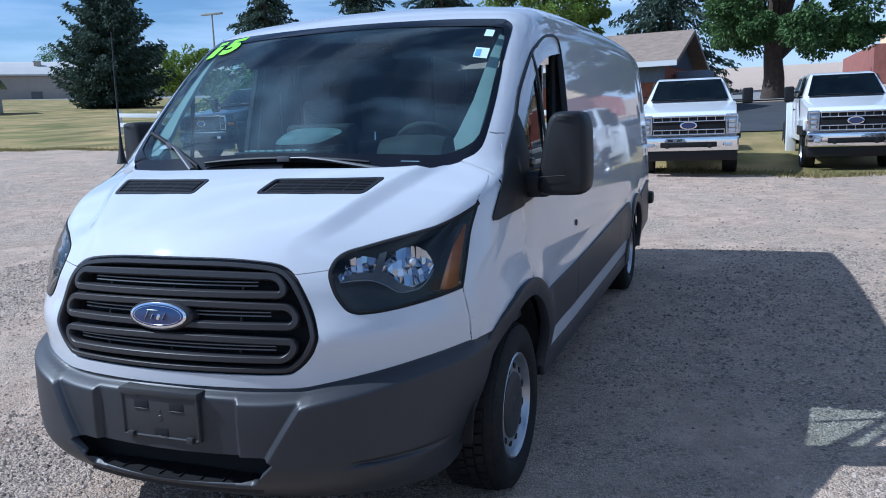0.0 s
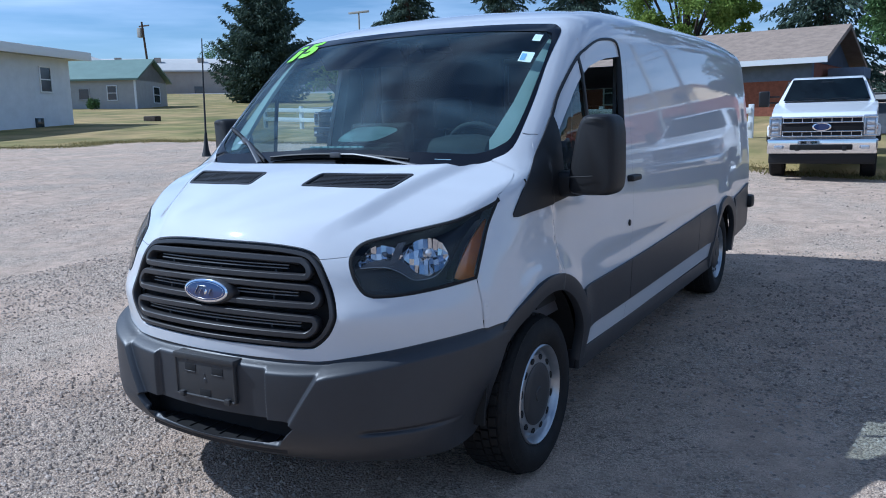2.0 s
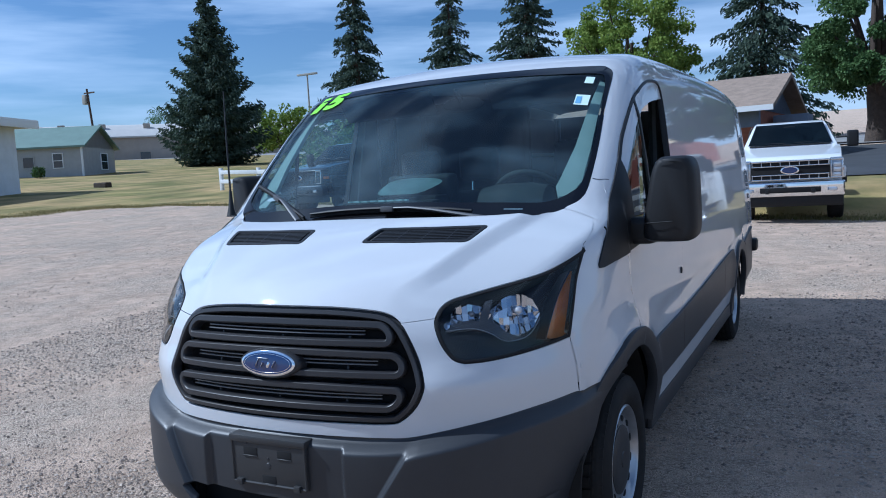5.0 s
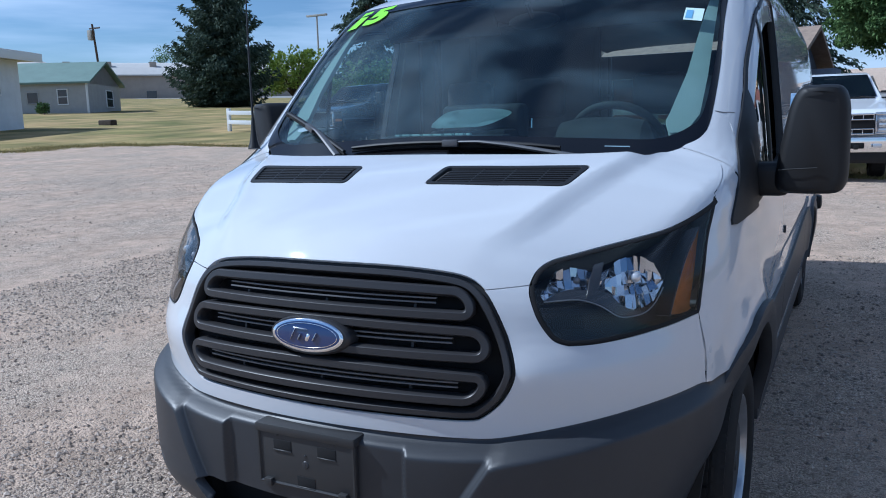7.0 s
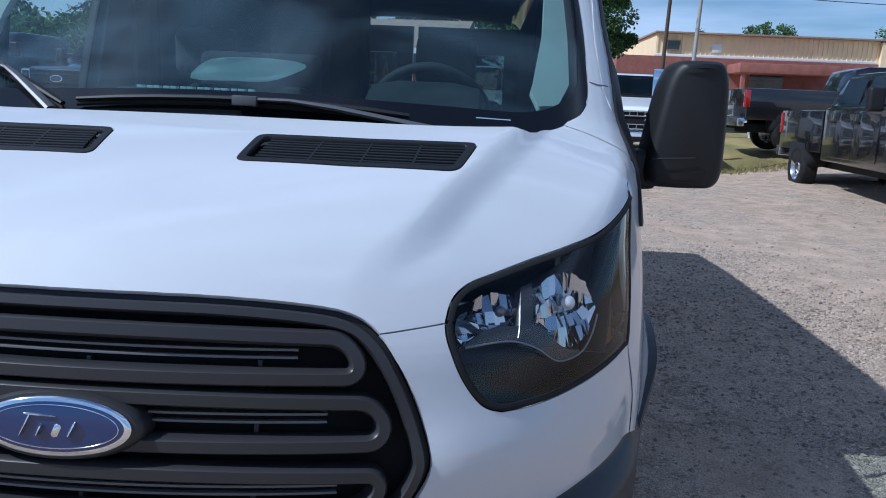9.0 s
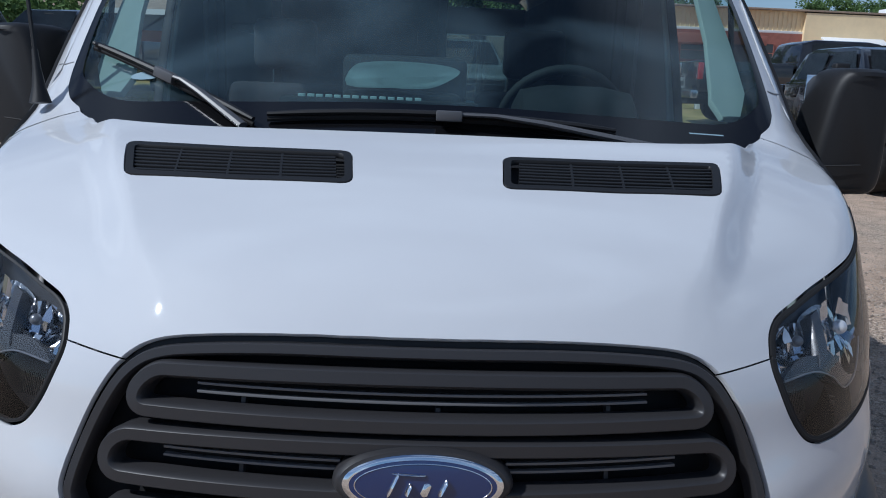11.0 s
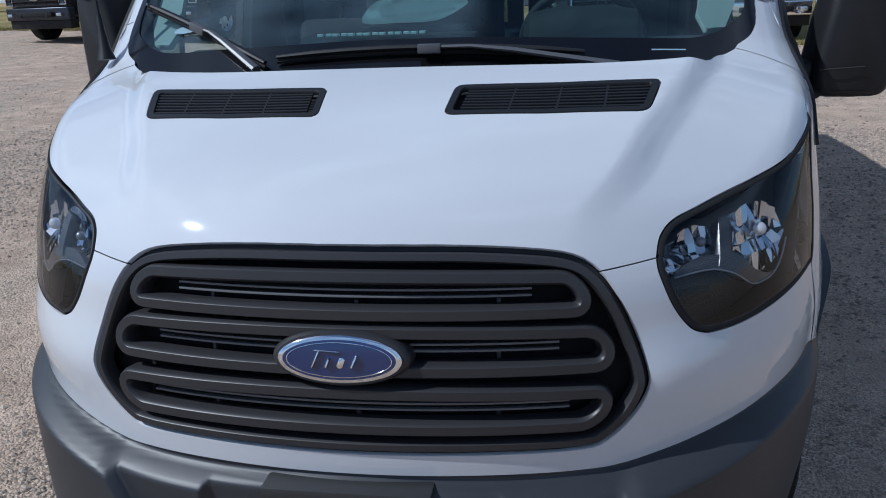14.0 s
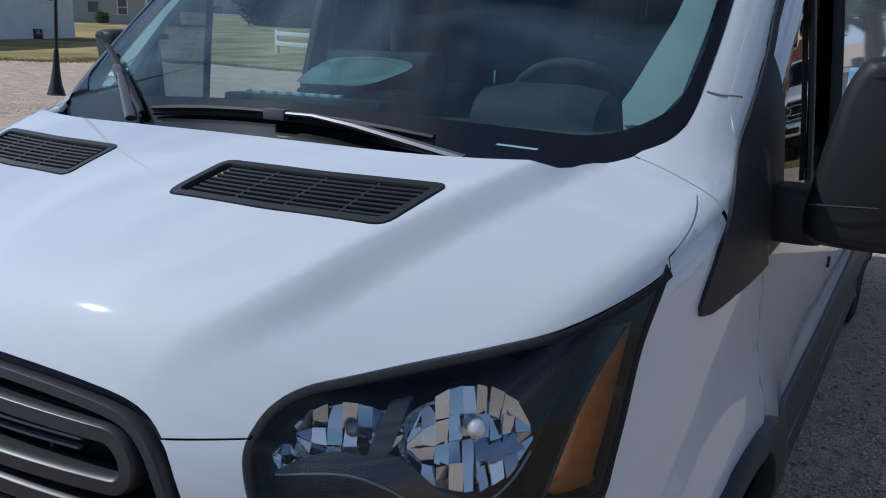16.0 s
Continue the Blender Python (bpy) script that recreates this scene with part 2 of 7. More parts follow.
def cab_skin(x, y, z):
    s = np.abs(x) - side_width(y, z)
    c = (z - cab_height(x, y)) / np.where(y < 1.7, 1.3, 1.05)
    return smax(s, c, 0.16)


def skin(x, y, z):
    """Below 0 inside the van."""
    nose = np.maximum(nose_skin(x, y, z), y - 1.12)
    return -smax(-nose, -np.maximum(cab_skin(x, y, z), 0.6 - y), 0.045)


def solve(fn, lo, hi, n=46):
    """Where fn turns from below 0 at lo to above 0 at hi."""
    lo, hi = lo.copy(), hi.copy()
    for _ in range(n):
        mid = (lo + hi) / 2
        inside = fn(mid) < 0
        lo, hi = np.where(inside, mid, lo), np.where(inside, hi, mid)
    return (lo + hi) / 2


AXIS = 1.30


def on_side(q, f=skin, sign=1):
    y, z = q[:, 0], q[:, 1]
    x = solve(lambda v: f(v, y, z), np.full(len(q), 0.2), np.full(len(q), 1.4))
    return np.stack([x, y, z], 1)


def on_top(q, f=skin):
    x, y = q[:, 0], q[:, 1]
    z = solve(lambda v: f(x, y, v), np.full(len(q), 0.6), np.full(len(q), 2.5))
    return np.stack([x, y, z], 1)


def on_front(q, f=skin):
    """q: angle about the upright axis in the nose, and height."""
    a, z = q[:, 0], q[:, 1]
    r = solve(lambda v: f(v * np.sin(a), AXIS - v * np.cos(a), z), np.full(len(q), 0.25), np.full(len(q), 2.0))
    return np.stack([r * np.sin(a), AXIS - r * np.cos(a), z], 1)


def on_roll(q, f=skin):
    """q: angle about a line along the van, and the place along it."""
    a, y = q[:, 0], q[:, 1]
    r = solve(lambda v: f(v * np.sin(a), y, 0.75 + v * np.cos(a)), np.full(len(q), 0.05), np.full(len(q), 2.2))
    return np.stack([r * np.sin(a), y, 0.75 + r * np.cos(a)], 1)


def roll_of(p):
    p = np.array(p, float)
    return np.stack([np.arctan2(p[:, 0], p[:, 2] - 0.75), p[:, 1]], 1)


def angle(x, y):
    return math.atan2(x, AXIS - y)


def front_pts(pts):
    """(x, z) on the nose's front as (angle, z)."""
    p = np.array(pts, float)
    y = solve(lambda v: -skin(p[:, 0], v, p[:, 1]), np.full(len(p), -0.3), np.full(len(p), 1.25))
    return np.stack([np.arctan2(p[:, 0], AXIS - y), p[:, 1]], 1)


def normals_of(f, p, e=0.004):
    g = np.stack([f(p[:, 0] + e, p[:, 1], p[:, 2]) - f(p[:, 0] - e, p[:, 1], p[:, 2]),
                  f(p[:, 0], p[:, 1] + e, p[:, 2]) - f(p[:, 0], p[:, 1] - e, p[:, 2]),
                  f(p[:, 0], p[:, 1], p[:, 2] + e) - f(p[:, 0], p[:, 1], p[:, 2] - e)], 1)
    return g / np.maximum(np.linalg.norm(g, axis=1, keepdims=True), 1e-9)


def inside(q, poly):
    x, y = q[:, 0][:, None], q[:, 1][:, None]
    a, b = poly, np.roll(poly, -1, 0)
    c = ((a[:, 1] > y) != (b[:, 1] > y)) & (x < (b[:, 0] - a[:, 0]) * (y - a[:, 1]) / (b[:, 1] - a[:, 1] + 1e-12) + a[:, 0])
    return c.sum(1) % 2 == 1


def dense(poly, gap):
    out = []
    for a, b in zip(poly, np.roll(poly, -1, 0)):
        n = max(1, int(np.ceil(np.linalg.norm(b - a) / gap)))
        out += [a + (b - a) * k / n for k in range(n)]
    return np.array(out)


def shrink(poly, d):
    """Moves a closed outline inwards by d."""
    area = np.sum(poly[:, 0] * np.roll(poly[:, 1], -1) - np.roll(poly[:, 0], -1) * poly[:, 1])
    e = np.roll(poly, -1, 0) - np.roll(poly, 1, 0)
    n = np.stack([-e[:, 1], e[:, 0]], 1) / np.maximum(np.linalg.norm(e, axis=1, keepdims=True), 1e-9)
    return poly + n * d * (1 if area > 0 else -1)


def panel(name, outline, place, material, parent, holes=(), gap=0.03, seam=0.0015, lip=0.012, f=skin, label="", lift=0.0, mirror=False):
    """A sheet of the skin inside an outline, with its edges folded inwards by lip."""
    from mathutils.geometry import delaunay_2d_cdt
    rings = [shrink(dense(np.array(outline, float), gap * 0.5), seam)] + [shrink(dense(np.array(h, float), gap * 0.5), -seam) for h in holes]
    lo, hi = rings[0].min(0), rings[0].max(0)
    gx, gy = np.meshgrid(np.arange(lo[0], hi[0], gap), np.arange(lo[1], hi[1], gap))
    gy = gy + 0.0
    gx = gx + (np.arange(gx.shape[0]) % 2)[:, None] * gap * 0.5
    q = np.stack([gx.ravel(), gy.ravel()], 1)
    keep = inside(q, rings[0])
    for h in rings[1:]:
        keep &= ~inside(q, h)
    q = q[keep]
    edge = np.concatenate(rings)
    near = np.array([np.min(np.sum((edge - p) ** 2, 1)) for p in q]) if len(q) else np.zeros(0)
    q = q[near > (gap * 0.42) ** 2] if len(q) else q
    pts = np.concatenate([edge, q]) if len(q) else edge
    edges, base = [], 0
    for r in rings:
        edges += [(base + k, base + (k + 1) % len(r)) for k in range(len(r))]
        base += len(r)
    v2, _, tris, *_ = delaunay_2d_cdt([Vector(p) for p in pts], edges, [], 0, 1e-7)
    v2 = np.array([tuple(v) for v in v2])
    tris = np.array([t for t in tris if len(t) == 3])
    c = v2[tris].mean(1)
    ok = inside(c, rings[0])
    for h in rings[1:]:
        ok &= ~inside(c, h)
    tris = tris[ok]
    p3 = place(v2) if f is None else place(v2, f)
    nn = normals_of(f, p3) if f else np.tile((0.0, 0.0, 1.0), (len(p3), 1))
    p3 = p3 + nn * lift
    # face the sheet outwards
    fn = np.cross(p3[tris[:, 1]] - p3[tris[:, 0]], p3[tris[:, 2]] - p3[tris[:, 0]])
    flip = np.sum(fn * nn[tris[:, 0]], 1) < 0
    tris[flip] = tris[flip][:, ::-1]
    verts, norms, faces = list(p3), list(nn), [tuple(t) for t in tris]
    if lip > 0:
        count = {}
        for t in faces:
            for a, b in ((t[0], t[1]), (t[1], t[2]), (t[2], t[0])):
                count[(a, b)] = 1
        rim = [(a, b) for a, b in count if (b, a) not in count]
        top, low = {}, {}
        for a, b in rim:
            d = p3[b] - p3[a]
            o = np.cross(d, nn[a])
            o = o / max(np.linalg.norm(o), 1e-9)
            for v in (a, b):
                if v not in top:
                    top[v] = len(verts)
                    verts.append(p3[v])
                    norms.append(o * 0.8 + nn[v] * 0.6)
                    low[v] = len(verts)
                    verts.append(p3[v] - nn[v] * lip)
                    norms.append(o)
            faces.append((top[b], top[a], low[a], low[b]))
    out = []
    for sign in ((1, -1) if mirror else (1,)):
        vs = np.array(verts) * (sign, 1, 1)
        ns = np.array(norms) * (sign, 1, 1)
        fs = [g[::-1] for g in faces] if sign < 0 else faces
        me = mesh_of(name, vs, fs, material)
        me.normals_split_custom_set_from_vertices([tuple(n / max(np.linalg.norm(n), 1e-9)) for n in ns])
        out.append(part(name, me, material, parent, label))
    return out if mirror else out[0]


def rounded(corners, r, n=5):
    """A closed outline with its corners rounded by r."""
    c = np.array(corners, float)
    out = []
    for a, b, d in zip(np.roll(c, 1, 0), c, np.roll(c, -1, 0)):
        u, w = (a - b) / np.linalg.norm(a - b), (d - b) / np.linalg.norm(d - b)
        p, q = b + u * r, b + w * r
        for t in np.linspace(0, 1, n):
            out.append((1 - t) ** 2 * p + 2 * t * (1 - t) * b + t * t * q)
    return np.array(out)


def symmetric(half):
    """Closes an outline given from the centre line outwards and back, by mirroring it."""
    h = [tuple(p) for p in half]
    return np.array(h + [(-x, y) for x, y in h[::-1] if abs(x) > 1e-6])


VAN = (-1.853, 2.05, 0.0)
van = thing("cargo_van", pose(*VAN), "white low-roof cargo van with grey plastic bumper, parked on gravel", "van")


def cant(y):
    """Where the side turns over into the roof: half width and height."""
    a = np.linspace(radians(30), radians(75), 91)
    y = np.asarray(y, float)
    aa, yy = np.meshgrid(a, y)
    aa, yy = aa.ravel(), yy.ravel()
    r = solve(lambda v: skin(v * np.sin(aa), yy, 0.9 + v * np.cos(aa)), np.full(len(aa), 0.1), np.full(len(aa), 2.2))
    p = np.stack([r * np.sin(aa), yy, 0.9 + r * np.cos(aa)], 1)
    n = normals_of(skin, p)
    d = np.abs(np.abs(n[:, 0]) - n[:, 2]).reshape(len(y), -1)
    k = d.argmin(1)
    return p.reshape(len(y), -1, 3)[np.arange(len(y)), k]


CANT_Y = np.concatenate([np.linspace(0.93, 1.9, 24), np.linspace(2.0, 6.0, 24)])
CANT = cant(CANT_Y)
CANT[:, 0] = np.convolve(np.pad(CANT[:, 0], 2, "edge"), np.ones(5) / 5, "valid")
CANT[:, 2] = on_top(CANT[:, :2])[:, 2]
LOW_ROLL = roll_of(CANT) + (0.085, 0)
LOW = on_roll(LOW_ROLL)


def rad(pts):
    p = np.array(pts, float)
    return np.stack([np.radians(p[:, 0]), p[:, 1]], 1)


# head lamp outline: angle about the nose's axis in degrees, and height
LAMP_IN = [(28.9, 1.018), (28.8, 0.99), (29.6, 0.935), (31.2, 0.886), (33.0, 0.870)]
LAMP_LOW = [(33.0, 0.870), (36.0, 0.870), (40.0, 0.876), (46.0, 0.889), (52.4, 0.906)]
LAMP_OUT = [(52.4, 0.906), (54.1, 0.995), (56.6, 1.105), (60.2, 1.200)]
LAMP_TOP = [(60.2, 1.200), (57.0, 1.178), (50.0, 1.138), (44.7, 1.118), (40.0, 1.102), (35.5, 1.086), (32.0, 1.072), (30.0, 1.050), (28.9, 1.018)]
lamp_in, lamp_low, lamp_out, lamp_top = (rad(curve_through(c, 5)) for c in (LAMP_IN, LAMP_LOW, LAMP_OUT, LAMP_TOP))
lamp_ring = np.concatenate([lamp_in[:-1], lamp_low[:-1], lamp_out[:-1], lamp_top[:-1]])

# grille opening: x and height, from the top middle round to the bottom middle
GRILLE = [(0.0, 1.063), (0.20, 1.061), (0.34, 1.052), (0.42, 1.038), (0.468, 1.008), (0.503, 0.960), (0.535, 0.895), (0.558, 0.830), (0.560, 0.790), (0.533, 0.735), (0.485, 0.690), (0.44, 0.678), (0.30, 0.679), (0.15, 0.680), (0.0, 0.680)]
grille_half = front_pts(curve_through(GRILLE, 3))
k_corner = int(np.argmin(np.abs(grille_half[:, 1] - 1.008) + 0.2 * (grille_half[:, 0] < 0.3)))
BUMPER_TOP = [(0, 0.634), (12, 0.633), (20, 0.631), (24, 0.633), (29, 0.650), (35, 0.670), (44, 0.695), (53.5, 0.710), (60, 0.717), (64.5, 0.722)]
bumper_top = rad(curve_through(BUMPER_TOP, 5))
seam_low = bumper_top[bumper_top[:, 0] <= radians(53.6)]

corner_seam = np.linspace(lamp_in[0], grille_half[k_corner], 9)
fascia_half = np.concatenate([seam_low, [lamp_out[0]], lamp_low[::-1][1:], lamp_in[::-1][1:], corner_seam[1:-1], grille_half[k_corner:]])
panel("front_fascia", symmetric(fascia_half), on_front, M["white_paint"], van, gap=0.028)

# hood
hood_front = roll_of(np.concatenate([on_front(grille_half[:k_corner]), on_front(corner_seam[::-1]), on_front(lamp_top[::-1][1:])]))
HOOD_SIDE = np.linspace((0.762, 1.214), (0.925, 1.288), 8)
hood_side3 = on_side(HOOD_SIDE)
HOOD_BACK = [(0.814, 0.955), (0.762, 0.895), (0.70, 0.812), (0.50, 0.768), (0.25, 0.756), (0.0, 0.754)]
hood_back = curve_through(HOOD_BACK, 4)
VENT = [(0.140, 0.503), (0.355, 0.519), (0.574, 0.549), (0.611, 0.680), (0.38, 0.652), (0.152, 0.639)]
vent_ring = rounded(VENT, 0.024)
hood_half = np.concatenate([hood_front, roll_of(hood_side3), roll_of(on_top(hood_back))])
vent_roll = roll_of(on_top(vent_ring))
hood = panel("hood", symmetric(hood_half), on_roll, M["white_paint"], van, holes=[vent_roll, vent_roll * (-1, 1)], gap=0.019)

# windshield, cowl, roof
GLASS_LOW = [(0.0, 0.845), (0.35, 0.852), (0.60, 0.868), (0.70, 0.884), (0.772, 0.926), (0.822, 0.970), (0.857, 1.006), (0.875, 1.042)]
GLASS_SIDE = [(0.875, 1.042), (0.881, 1.10), (0.878, 1.26), (0.862, 1.45), (0.852, 1.62), (0.838, 1.68), (0.80, 1.705)]
GLASS_TOP = [(0.80, 1.705), (0.60, 1.685), (0.30, 1.660), (0.0, 1.652)]
glass_half = np.concatenate([curve_through(GLASS_LOW, 5)[:-1], curve_through(GLASS_SIDE, 5)[:-1], curve_through(GLASS_TOP, 5)])
windshield = panel("windshield", symmetric(glass_half), on_top, M["windshield"], van, gap=0.05, lip=0.0, lift=-0.002, f=cab_skin)
FRIT = [(0.0, 0.940), (0.35, 0.947), (0.60, 0.965), (0.735, 0.985), (0.820, 1.036), (0.853, 1.10), (0.856, 1.30), (0.840, 1.50), (0.820, 1.60), (0.78, 1.626), (0.55, 1.61), (0.25, 1.597), (0.0, 1.592)]
frit_hole = symmetric(curve_through(FRIT, 4))
panel("windshield_border", symmetric(glass_half), on_top, M["frit"], van, holes=[frit_hole], gap=0.04, lip=0.0, lift=0.0012, f=cab_skin, label="black printed border of the glass")
cowl_half = np.concatenate([hood_back[::-1] - (0, 0.035), [(0.845, 0.995), (0.83, 1.03)], curve_through(GLASS_LOW, 5)[::-1][16:] + (0, 0.05)])
panel("cowl", symmetric(cowl_half), on_top, M["black_plastic"], van, gap=0.04, lift=-0.009, lip=0.0, f=cab_skin)
roof_edge = np.concatenate([curve_through(GLASS_TOP, 5)[::-1], curve_through(GLASS_SIDE, 5)[::-1][1:], curve_through(GLASS_LOW, 5)[::-1][1:11], [HOOD_BACK[0]]])
roof_half = np.concatenate([roll_of(on_top(roof_edge)), LOW_ROLL, [(0.0, 6.0)]])
cant_roll = LOW_ROLL
panel("cant_backing", np.concatenate([cant_roll - (0.035, 0), (cant_roll + (0.035, 0))[::-1]]), on_roll, M["white_paint"], van, gap=0.03, lift=-0.0012, lip=0.0)
panel("roof", symmetric(roof_half), on_roll, M["white_paint"], van, gap=0.05, seam=0.0, lip=0.0)


hood_patch = roll_of(np.concatenate([on_top(np.array([(0.795, 0.905), (0.797, 0.928), (0.828, 0.960), (0.866, 0.992)])), on_side(np.array([(1.0, 1.29), (0.80, 1.205), (0.78, 1.222)]))]))
panel("hood_gutter", hood_patch, on_roll, M["white_paint"], van, gap=0.02, lift=-0.0016, lip=0.0, mirror=True)


def arch(yc, r, a0, a1, n=18):
    return [(yc + r * math.cos(a), 0.36 + r * math.sin(a)) for a in np.radians(np.linspace(a0, a1, n))]


def side_of(q):
    return on_front(q)[:, 1:]


WF, WR, R_ARCH = 1.04, 4.80, 0.46
DOOR_FRONT = [(1.09, 1.375), (1.125, 1.27), (1.145, 1.12), (1.165, 0.97), (1.19, 0.86), (1.21, 0.79)]
door_front = curve_through(DOOR_FRONT, 4)
pillar = LOW[LOW[:, 1] < 1.16][:, 1:]
fender = np.concatenate([side_of(np.array([seam_low[-1]])), side_of(lamp_out), HOOD_SIDE, pillar, door_front,
                         arch(WF, R_ARCH, 67, 124), side_of(bumper_top[bumper_top[:, 0] > radians(53.6)][::-1])])
panel("front_fender", fender, on_side, M["white_paint"], van, gap=0.035, seam=0.0004, lip=0.0, mirror=True)

# side window with its black sail at the mirror
WINDOW = [(0.805, 1.118), (0.93, 1.128), (1.10, 1.138), (1.35, 1.160), (1.75, 1.215), (2.08, 1.245), (2.14, 1.28), (2.165, 1.40), (2.20, 1.60), (2.235, 1.78), (2.235, 1.88), (2.17, 1.918), (2.03, 1.915), (1.89, 1.895), (1.70, 1.835), (1.55, 1.755), (1.376, 1.628), (1.27, 1.525), (1.165, 1.430), (1.04, 1.325), (0.905, 1.235), (0.845, 1.180)]
win_ring = curve_through(WINDOW, 3, True)
cant_door = CANT[(CANT[:, 1] > 1.13) & (CANT[:, 1] < 2.16)]
door_top = [(1.12, 1.43), (1.25, 1.555), (1.385, 1.668), (1.56, 1.80), (1.73, 1.905), (1.92, 1.965), (2.15, 1.985), (2.27, 1.975), (2.325, 1.93)]
door_back = [(2.335, 1.80), (2.30, 1.5), (2.27, 1.2), (2.255, 0.95), (2.235, 0.75), (2.21, 0.60), (2.18, 0.39)]
door = np.concatenate([curve_through(door_top, 4), curve_through(door_back, 3), [(1.50, 0.39)], arch(WF, R_ARCH, 4, 66, 14), door_front[::-1][1:]])
van_doors = panel("front_door", door, on_side, M["white_paint"], van, holes=[win_ring], gap=0.035, mirror=True)
frame_up = np.concatenate([LOW[LOW[:, 1] > 1.12][:, 1:], [(6.0, 0.50)], arch(WR, 0.46, 18, 175, 24), [(2.18, 0.39)], curve_through(door_back, 3)[::-1][1:], curve_through(door_top, 4)[::-1][1:], [(1.105, 1.40)]])
panel("side_panel", frame_up, on_side, M["white_paint"], van, gap=0.045, mirror=True, seam=0.0, lip=0.0)


panel("fender_flange", rad([(50.5, 0.735), (56.5, 0.745), (56.5, 0.90), (50.5, 0.885)]), on_front, M["white_paint"], van, gap=0.03, lift=-0.004, lip=0.0, mirror=True)


# bumper
def bumper_skin(x, y, z):
    ax = np.abs(x)
    top = lerp(np.clip(ax, 0, 1.04), [0.0, 0.5, 0.6, 0.72, 0.86, 0.98, 1.04], [0.634, 0.632, 0.649, 0.670, 0.695, 0.711, 0.718])
    zz = z - (top - 0.634) * step(z, 0.42, 0.60)
    c = lerp(zz, [0.18, 0.24, 0.30, 0.36, 0.44, 0.55, 0.60, 0.70], [0.22, 0.10, 0.035, 0.006, 0.0, 0.0, 0.002, 0.006])
    # two steps inwards to the middle, the outer one folding down to the tips of the intake
    fold = 0.540 - 0.62 * (0.6 - z)
    low = step(z, 0.297, 0.320)
    c = c + 0.030 * (1 - step(ax, fold - 0.030, fold)) * low
    c = c + 0.020 * (1 - step(ax, 0.288, 0.306)) * step(z, 0.36, 0.40)
    # a shelf slopes back from a crisp edge to the white panel above
    shelf = 0.020 + (zz - 0.598) * 1.75 + 0.012 * (1 - step(ax, 0.50, 0.56))
    c = smax(c, shelf, 0.012) + 0.29 * ax ** 2 + 0.32 * ax ** 6
    # a groove along the wings
    c = c + 0.020 * np.exp(-((z - 0.378 - 0.02 * (ax - 0.70)) / 0.008) ** 2) * step(ax, 0.64, 0.70) * (1 - step(ax, 0.93, 0.97))
    s = (ax - side_width(y, np.maximum(z, 0.45)) - 0.032 + 0.016 * step(y, 0.45, 0.72) + 0.09 * (1 - step(z, 0.24, 0.58)))
    u = step(zz, 0.612, 0.640)
    return smax((c - y) / 1.1, s, 0.06) * (1 - u) + (skin(x, y, z) + 0.004) * u


INTAKE = [(0.0, 0.405), (16.8, 0.405), (18.4, 0.400), (19.0, 0.388), (17.2, 0.345), (15.6, 0.320), (13.5, 0.310), (0.0, 0.303)]
intake = symmetric(rad(INTAKE))
bumper_back = [(64.5, 0.735)] + [(math.degrees(angle(1.0, WF + r * math.cos(a))), 0.36 + r * math.sin(a)) for r, a in zip(np.linspace(0.436, 0.398, 12), np.radians(np.linspace(122, 186, 12)))] + [(52.5, 0.255), (45, 0.235), (30, 0.225), (15, 0.222), (0, 0.222)]
bumper_half = np.concatenate([bumper_top + (0, 0.006), rad(bumper_back[1:])])
panel("bumper", symmetric(bumper_half), on_front, M["dark_plastic"], van, holes=[intake], gap=0.0068, f=bumper_skin, lip=0.03, label="dark grey moulded plastic front bumper")
part("intake_duct", boxed(-0.44, 0.44, 0.155, 0.34, 0.284, 0.45), M["void"], van)
for x in (-0.45, 0.41):
    part("duct_side", boxed(x, x + 0.04, 0.11, 0.21, 0.292, 0.46), M["void"], van)
q3 = on_front(rad(curve_through([(31.5, 0.352), (38, 0.364), (44, 0.380), (49.5, 0.402)], 6)), bumper_skin)


# ---------------------------------------------------------------- the van's fittings
M["lamp_dark"] = mat("lamp_dark", (0.007, 0.007, 0.008), 0.35, spec=0.4, bump=0.2, bump_scale=500, bump_dist=0.0005)
M["bracket_plastic"] = mat("bracket_plastic", (0.030, 0.030, 0.031), 0.5, bump=0.15, bump_scale=700, bump_dist=0.0005)
M["reflector_soft"] = mat("reflector_soft", (0.42, 0.44, 0.47), 0.22, metal=1.0, bump=0.6, bump_scale=60, bump_dist=0.01)
M["rim_grey"] = mat("rim_grey", (0.46, 0.47, 0.49), 0.30, metal=0.85, var=0.2, var_scale=12)
M["thin_bar"] = mat("thin_bar", (0.13, 0.13, 0.135), 0.35)
M["wiper_metal"] = mat("wiper_metal", (0.085, 0.086, 0.092), 0.42, spec=0.6)
M["lamp_shield"] = mat("lamp_shield", (0.05, 0.053, 0.06), 0.26, metal=0.3, bump=0.3, bump_scale=350, bump_dist=0.0006)
M["lamp_grey"] = mat("lamp_grey", (0.22, 0.23, 0.25), 0.3, metal=0.6)
M["bulb"] = mat("bulb", (0.75, 0.76, 0.78), 0.08, metal=0.5)
M["interior"] = mat("interior", (0.022, 0.024, 0.027), 0.75, var=0.3, var_scale=20, bump=0.2, bump_scale=400)
M["dash_top"] = mat("dash_top", (0.035, 0.04, 0.045), 0.8, var=0.2, var_scale=8, bump=0.3, bump_scale=500)
M["pale_trim"] = mat("pale_trim", (0.42, 0.45, 0.43), 0.7, var=0.08, var_scale=6)
M["seat_cloth"] = mat("seat_cloth", (0.028, 0.028, 0.032), 0.95, var=0.4, var_scale=60, bump=0.4, bump_scale=600)
M["lining"] = mat("lining", (0.10, 0.10, 0.11), 0.7, var=0.3, var_scale=4)
